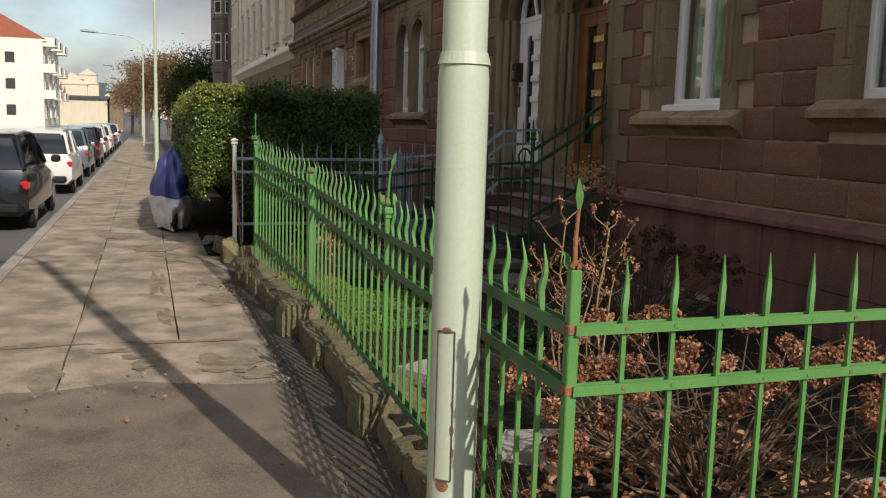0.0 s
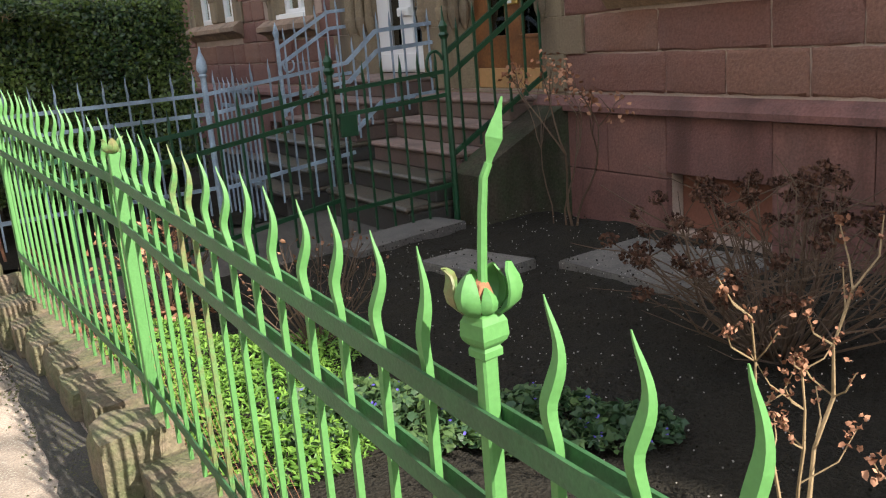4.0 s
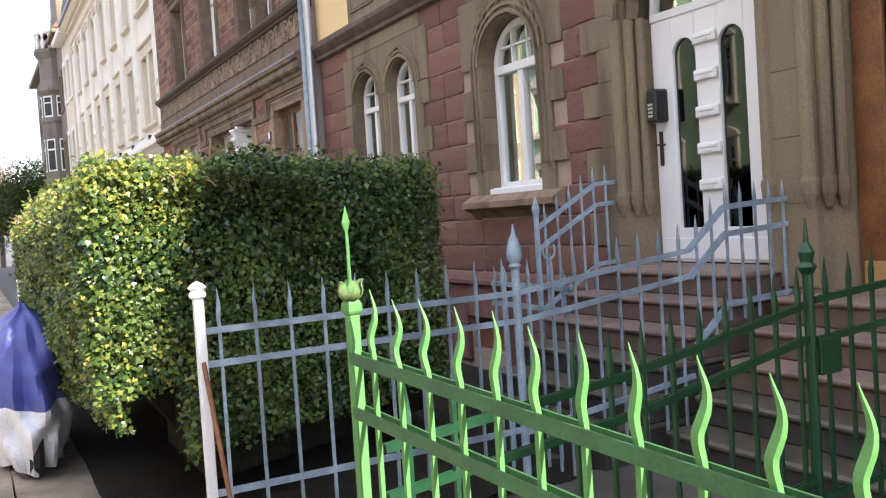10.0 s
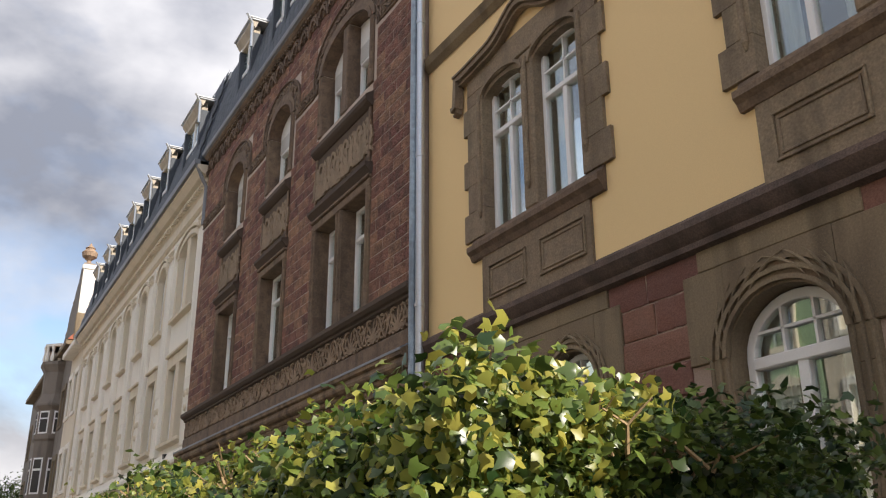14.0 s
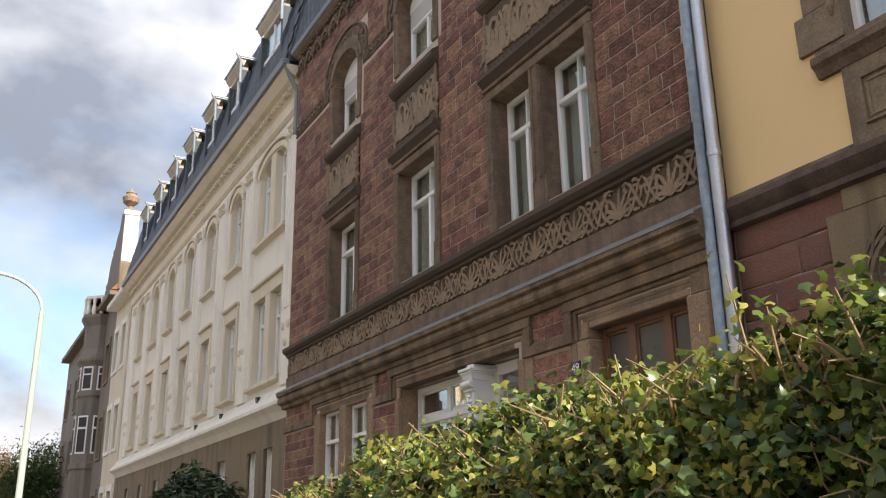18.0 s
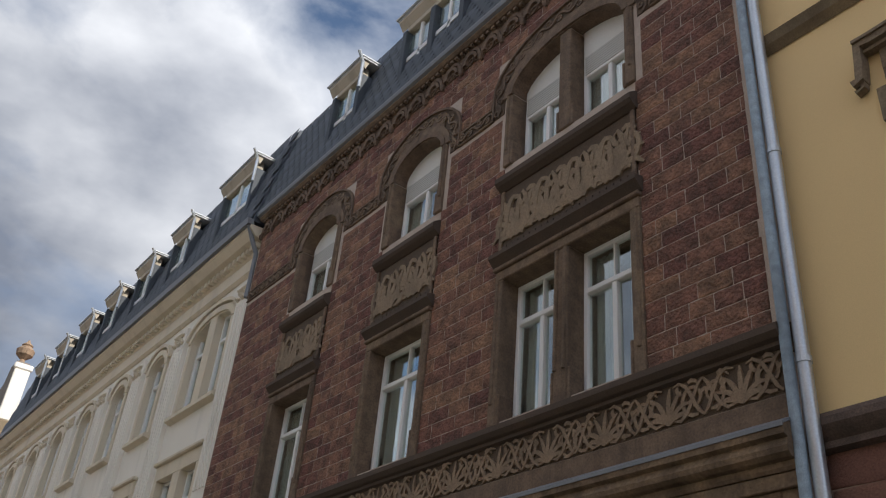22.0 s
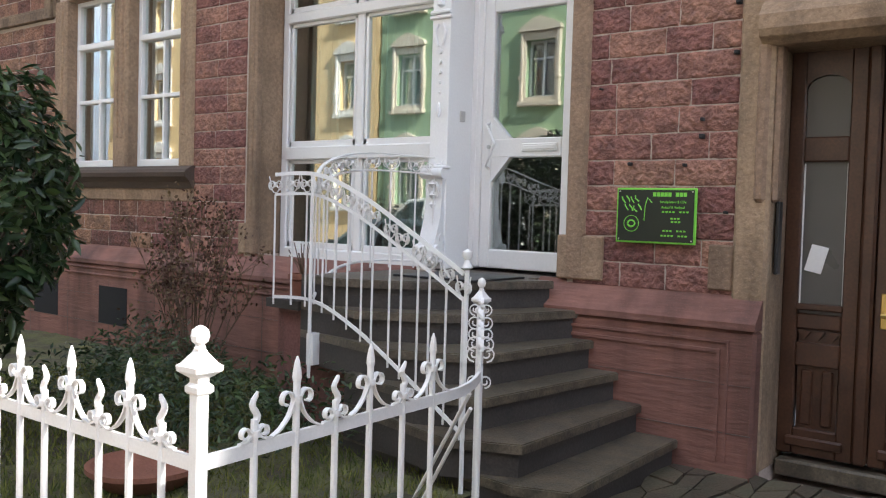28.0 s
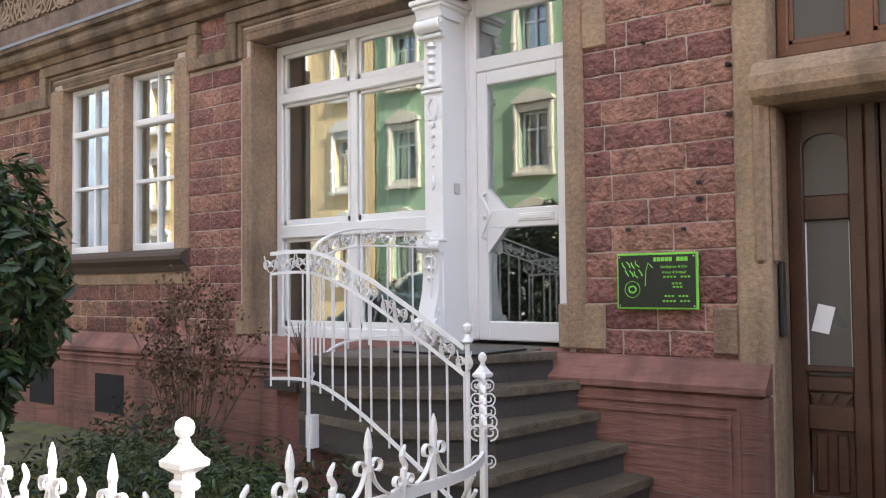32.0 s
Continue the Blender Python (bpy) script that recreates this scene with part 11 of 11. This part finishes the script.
rock(0.88, 10.12, 0.06, (0.11, 0.13, 0.2), 1)
rock(0.72, 11.35, 0.02, (0.14, 0.17, 0.12), 2, "slab", "grey stone block under the hedge")
rock(0.80, 10.75, 0.05, (0.10, 0.12, 0.15), 3, "rubble", "dark mossy stone beside the walkway")
rock(0.98, 9.0, 0.10, (0.13, 0.16, 0.2), 4, "rubble", "mossy kerb stone at the fence end")

# laurel bush and low planting behind the white fence
lb = thing("laurel_bush", "big dark green laurel bush behind the white fence", "bush", at=(1.75, 24.62, 0))
lr = np.random.default_rng(31)
for i in range(14):
    a = lr.uniform(0, 6.28)
    e = (math.cos(a) * 0.5, math.sin(a) * 0.7, lr.uniform(1.1, 1.9))
    part("branch", Build().tube([(0, 0, -0.1), (e[0] * 0.4, e[1] * 0.4, e[2] * 0.6), e], 0.03, n=6, taper=[1, 0.7, 0.3]), M["bark"], lb)
n = 8500
u = lr.normal(0, 1, (n, 3))
u /= np.linalg.norm(u, axis=1, keepdims=True)
rad = np.array([0.68, 1.02, 0.93]) * (0.62 + 0.38 * lr.random((n, 1)) ** 0.4)
lump = np.array([1 + 0.22 * noise.noise(Vector(p) * 2.3) for p in u])[:, None]
P = u * rad * lump + np.array([0, 0, 1.32])
P = P[P[:, 2] > 0.05]
part("leaves", swarm("leaves", *LONG_LEAF, frames_of(P, u[: len(P)] * 0.6 + np.array([0, 0, 0.5]), lr.uniform(0.075, 0.13, len(P)), lr, 0.5), M["laurel"]), M["laurel"], lb, kind="stuff")
leaf_patch("ivy_patch", "dark green low plants at the foot of the house wall", [(3.35, 23.5, 0.05, 0.3), (3.45, 22.9, 0.05, 0.2), (3.1, 23.9, 0.03, 0.5), (2.8, 23.2, 0.03, 0.45), (3.3, 24.6, 0.05, 0.5), (2.6, 24.6, 0.03, 0.5), (3.9, 25.6, 0.05, 0.6), (3.2, 22.9, 0.05, 0.3)], 5200, 0.055, "laurel", pr, LONG_LEAF, high=0.42)
n = 26000
P = np.stack([pr.uniform(0.9, 4.4, n), pr.uniform(21.1, 26.5, n), np.zeros(n)], 1)
keep = P[:, 1] > 21.0 + 0.32 * (P[:, 0] - 0.8) + 0.1
P = P[keep]
P[:, 2] = [level(y) + 0.065 for y in P[:, 1]]
BLADE = ([(-0.08, 0, 0), (0.08, 0, 0), (0.04, 0.05, 0.6), (0.0, 0.16, 1.0)], [(0, 1, 2), (0, 2, 3)])
A = frames_of(P, np.tile([0, 0, 1.0], (len(P), 1)), pr.uniform(0.02, 0.07, len(P)), pr, 0.45)
tagged(part("lawn_grass", swarm("lawn_grass", *BLADE, A, M["grass"]), M["grass"]), "thin mossy lawn grass behind the white fence", "grass", kind="stuff")
b = Build()
b.lathe([(0.10, 0.0), (0.20, 0.02), (0.27, 0.09), (0.285, 0.10), (0.285, 0.125), (0.26, 0.125), (0.24, 0.10), (0.18, 0.06), (0.02, 0.055)], (2.15, 23.1, -0.075), 28)
solid("plant_bowl", b, M["terracotta"], "wide shallow terracotta plant bowl on the lawn", "bowl", smooth=True)
pot = thing("flower_pot", "terracotta flower pot with dry stems beside the landing", "flower pot", at=(3.72, 23.66, 0.74))
part("pot", Build().lathe([(0.06, 0), (0.085, 0.12), (0.1, 0.13), (0.1, 0.165), (0.088, 0.165), (0.08, 0.14), (0.01, 0.14)], (0, 0, 0), 18), M["terracotta"], pot, smooth=True)
b = Build()
for i in range(16):
    a = pr.uniform(0, 6.28)
    b.tube([(0, 0, 0.13), (0.04 * math.cos(a), 0.04 * math.sin(a), 0.22), (0.1 * math.cos(a), 0.1 * math.sin(a), pr.uniform(0.25, 0.38))], 0.003, n=4)
part("dry_stem", b, M["twig"], pot, kind="stuff")

# ---- covered motorcycle by the hedge ----
mo = thing("covered_motorcycle", "motorcycle under a blue and silver tarpaulin", "motorcycle", at=(0.36, 13.9, level(13.9)))


def tarp(rings, z_from, z_to):
    """Cloth drawn over a machine between two heights, with folds."""
    b = Build()
    n = 64
    rows = 22
    v = []
    for j in range(rows + 1):
        z = z_from + (z_to - z_from) * j / rows
        for i in range(n):
            a = 2 * math.pi * i / n
            hx = np.interp(z, *zip(*rings["x"]))
            hy = np.interp(z, *zip(*rings["y"]))
            cy = np.interp(z, *zip(*rings["c"]))
            fold = 1 + 0.07 * math.sin(a * 11 + z * 6 + 2 * noise.noise(Vector((a, z * 4, 0)))) * (1.25 - z) + 0.16 * noise.noise(Vector((math.cos(a) * 2.2, math.sin(a) * 2.2, z * 4)))
            v.append((hx * math.cos(a) * fold, cy + hy * math.sin(a) * fold, z + 0.02 * math.sin(a * 5)))
    f = [(j * n + i, j * n + (i + 1) % n, (j + 1) * n + (i + 1) % n, (j + 1) * n + i) for j in range(rows) for i in range(n)]
    b.add(v, f)
    b.f.append(tuple(range(rows * n, rows * n + n)))
    return b


RG = {"x": [(0.04, 0.22), (0.4, 0.31), (0.75, 0.27), (0.95, 0.21), (1.08, 0.14), (1.16, 0.03)], "y": [(0.04, 0.75), (0.4, 0.98), (0.75, 0.85), (0.95, 0.55), (1.12, 0.26), (1.2, 0.06)], "c": [(0.04, 0.0), (0.7, 0.0), (1.0, -0.25), (1.2, -0.4)]}
part("blue_cover", tarp(RG, 0.50, 1.2), M["tarp_blue"], mo, "blue tarpaulin", smooth=True)
part("silver_cover", tarp({k: [(z, w * 1.01 if k != "c" else w) for z, w in r] for k, r in RG.items()}, 0.05, 0.51), M["tarp_silver"], mo, "silver tarpaulin hem", smooth=True)
for y in (-0.62, 0.62):
    b = Build()
    b.tube([(0, y + 0.26 * math.cos(t), 0.28 + 0.26 * math.sin(t)) for t in [i * 2 * math.pi / 20 for i in range(21)]], 0.05, n=8)
    part("wheel", b, M["rubber"], mo)


# ---- parked cars ----
CAR_GLASS = mat("dark_car_glass", (0.012, 0.014, 0.016), 0.08, vary=0.02, bump=0.0, coat=0.5)
RED_LAMP = mat("red_tail_lamp", (0.55, 0.02, 0.02), 0.15, vary=0.03, bump=0.0, coat=0.8)
PLATE = mat("white_number_plate", (0.75, 0.75, 0.73), 0.4, vary=0.02, bump=0.0)


def loft(sections):
    """A skin through sections, each a list of (x, z) at its y."""
    b = Build()
    n = len(sections[0][1])
    v = [(x, y, z) for y, ring in sections for x, z in ring]
    f = []
    for j in range(len(sections) - 1):
        f += [(j * n + i, j * n + (i + 1) % n, (j + 1) * n + (i + 1) % n, (j + 1) * n + i) for i in range(n)]
    f += [tuple(range(n))[::-1], tuple(range((len(sections) - 1) * n, len(sections) * n))]
    return b.add(v, f)


def car(x, y, colour, label, estate=True, length=4.5, high=1.46, van=False):
    """A parked car seen from behind; its rear bumper stands at y."""
    c = thing("car", label, "car", group="parked cars", at=(x, y, level(y) - 0.12))
    p = paint("car_paint", colour, 0.22, 0.3 if sum(colour) < 1.5 else 0.0)
    hw, belt = 0.89, 0.92 if not van else 1.05
    L = length

    def ring(w, z0, z1, r=0.12):
        return [(-w + r, z0), (w - r, z0), (w, z0 + r), (w, z1 - r), (w - r * 0.8, z1), (-w + r * 0.8, z1), (-w, z1 - r), (-w, z0 + r)]
    low = [(0.0, ring(hw * 0.86, 0.34, belt - 0.16)), (0.06, ring(hw * 0.96, 0.24, belt)), (0.5, ring(hw, 0.2, belt + 0.02)), (L * 0.6, ring(hw, 0.2, belt)), (L * 0.72, ring(hw * 0.99, 0.2, belt - 0.06)),
           (L - 0.25, ring(hw * 0.94, 0.22, belt - 0.22)), (L, ring(hw * 0.8, 0.3, belt - 0.36))]
    part("body", loft(low), p, c, smooth=True)
    rear = 0.12 if estate else 0.75
    roof = [(rear, ring(hw * 0.88, belt - 0.05, belt + 0.04, 0.03)), (rear + (0.28 if estate else 0.5), ring(hw * 0.74, belt - 0.05, high - 0.05, 0.08)), (L * 0.32, ring(hw * 0.76, belt - 0.05, high, 0.09)),
            (L * 0.52, ring(hw * 0.76, belt - 0.05, high - 0.04, 0.08)), (L * 0.70, ring(hw * 0.88, belt - 0.08, belt + 0.0, 0.03))]
    part("glasshouse", loft(roof), CAR_GLASS, c, "dark tinted windows", smooth=True)
    b = Build()
    top = [(rear + (0.26 if estate else 0.48), ring(hw * 0.765, high - 0.12, high - 0.02, 0.04)), (L * 0.32, ring(hw * 0.78, high - 0.09, high + 0.025, 0.05)), (L * 0.53, ring(hw * 0.775, high - 0.12, high - 0.015, 0.04))]
    part("roof", loft(top), p, c, smooth=True)
    for s in (-1, 1):
        b = Build()
        b.tube([(s * hw * 0.9, rear + 0.0, belt), (s * hw * 0.77, rear + (0.27 if estate else 0.5), high - 0.05)], 0.035, n=6)
        b.tube([(s * hw * 0.9, L * 0.43, belt), (s * hw * 0.775, L * 0.42, high - 0.03)], 0.03, n=6)
        b.tube([(s * hw * 0.89, L * 0.69, belt), (s * hw * 0.775, L * 0.53, high - 0.06)], 0.03, n=6)
        pieces("pillar", b, p, c)
        b = Build().box(s * (hw + 0.02), s * (hw + 0.17), L * 0.63, L * 0.66, belt, belt + 0.13, 0.03)
        part("wing_mirror", b, M["black"] if sum(colour) < 1 else p, c)
        b = Build().box(s * hw * 0.60, s * hw * 0.97, 0.015, 0.22, belt - 0.30, belt - 0.14, 0.04)
        part("tail_lamp", b, RED_LAMP, c, "red tail lamp")
        for yy in (0.78, L - 0.86):
            b = Build()
            xc = s * (hw - 0.09)
            b.tube([(xc, yy + 0.25 * math.cos(t), 0.31 + 0.25 * math.sin(t)) for t in [i * 2 * math.pi / 18 for i in range(19)]], 0.075, n=8)
            w = part("wheel", b, M["rubber"], c)
            b = Build().rod((xc + s * 0.05, yy, 0.31), (xc + s * 0.075, yy, 0.31), 0.2, 0.19, 16)
            for i in range(5):
                a = i * 1.2566
                b.box(xc + s * 0.07, xc + s * 0.088, yy + 0.1 * math.cos(a) - 0.03, yy + 0.1 * math.cos(a) + 0.03, 0.31 + 0.1 * math.sin(a) - 0.03, 0.31 + 0.1 * math.sin(a) + 0.03, 0.01)
            part("rim", b, M["steel"], w, "alloy rim")
    part("number_plate", Build().box(-0.26, 0.26, -0.012, 0.01, 0.56 if estate else 0.6, 0.67 if estate else 0.71, 0.005), PLATE, c, "white number plate")
    part("bumper", Build().box(-hw * 0.84, hw * 0.84, -0.03, 0.1, 0.28, 0.44, 0.04), M["black"], c, "dark bumper strip")
    return c


car(-2.50, 14.3, (0.012, 0.016, 0.024), "dark blue-grey estate car parked at the kerb")
car(-2.46, 21.9, (0.72, 0.72, 0.70), "white hatchback parked at the kerb", length=4.2)
car(-2.50, 28.6, (0.16, 0.20, 0.25), "grey-blue car parked at the kerb", length=4.2)
car(-2.48, 34.6, (0.03, 0.03, 0.035), "black car parked at the kerb")
car(-2.52, 41.5, (0.6, 0.6, 0.6), "silver-white car parked at the kerb")
car(-2.5, 48.0, (0.7, 0.7, 0.7), "white car parked at the kerb")
car(-2.5, 55.0, (0.05, 0.06, 0.07), "dark car parked at the kerb")
car(-2.5, 62.0, (0.5, 0.5, 0.5), "pale car parked at the kerb")
car(-6.6, 30.5, (0.62, 0.62, 0.6), "white van parked across the road", length=5.0, high=1.95, van=True)
car(-6.8, 39.0, (0.55, 0.56, 0.58), "silver car parked across the road")
# the rear wheel of one more car, close by
car(-2.55, 7.6, (0.03, 0.035, 0.045), "dark blue-black car parked at the kerb")


# ---- wall stones, laid last ----
srng = random.Random(21)
lay_stones(wall_y, X - 0.003, near, 0.017, M["redstone"], srng)
near_b = near_b[:300]
lay_stones(wall_b, XB, near_b, 0.012, M["brownstone"], srng)
join_stones("stonework", wall_b, XB, rest_b, 0.009, M["brownstone_far"], srng)
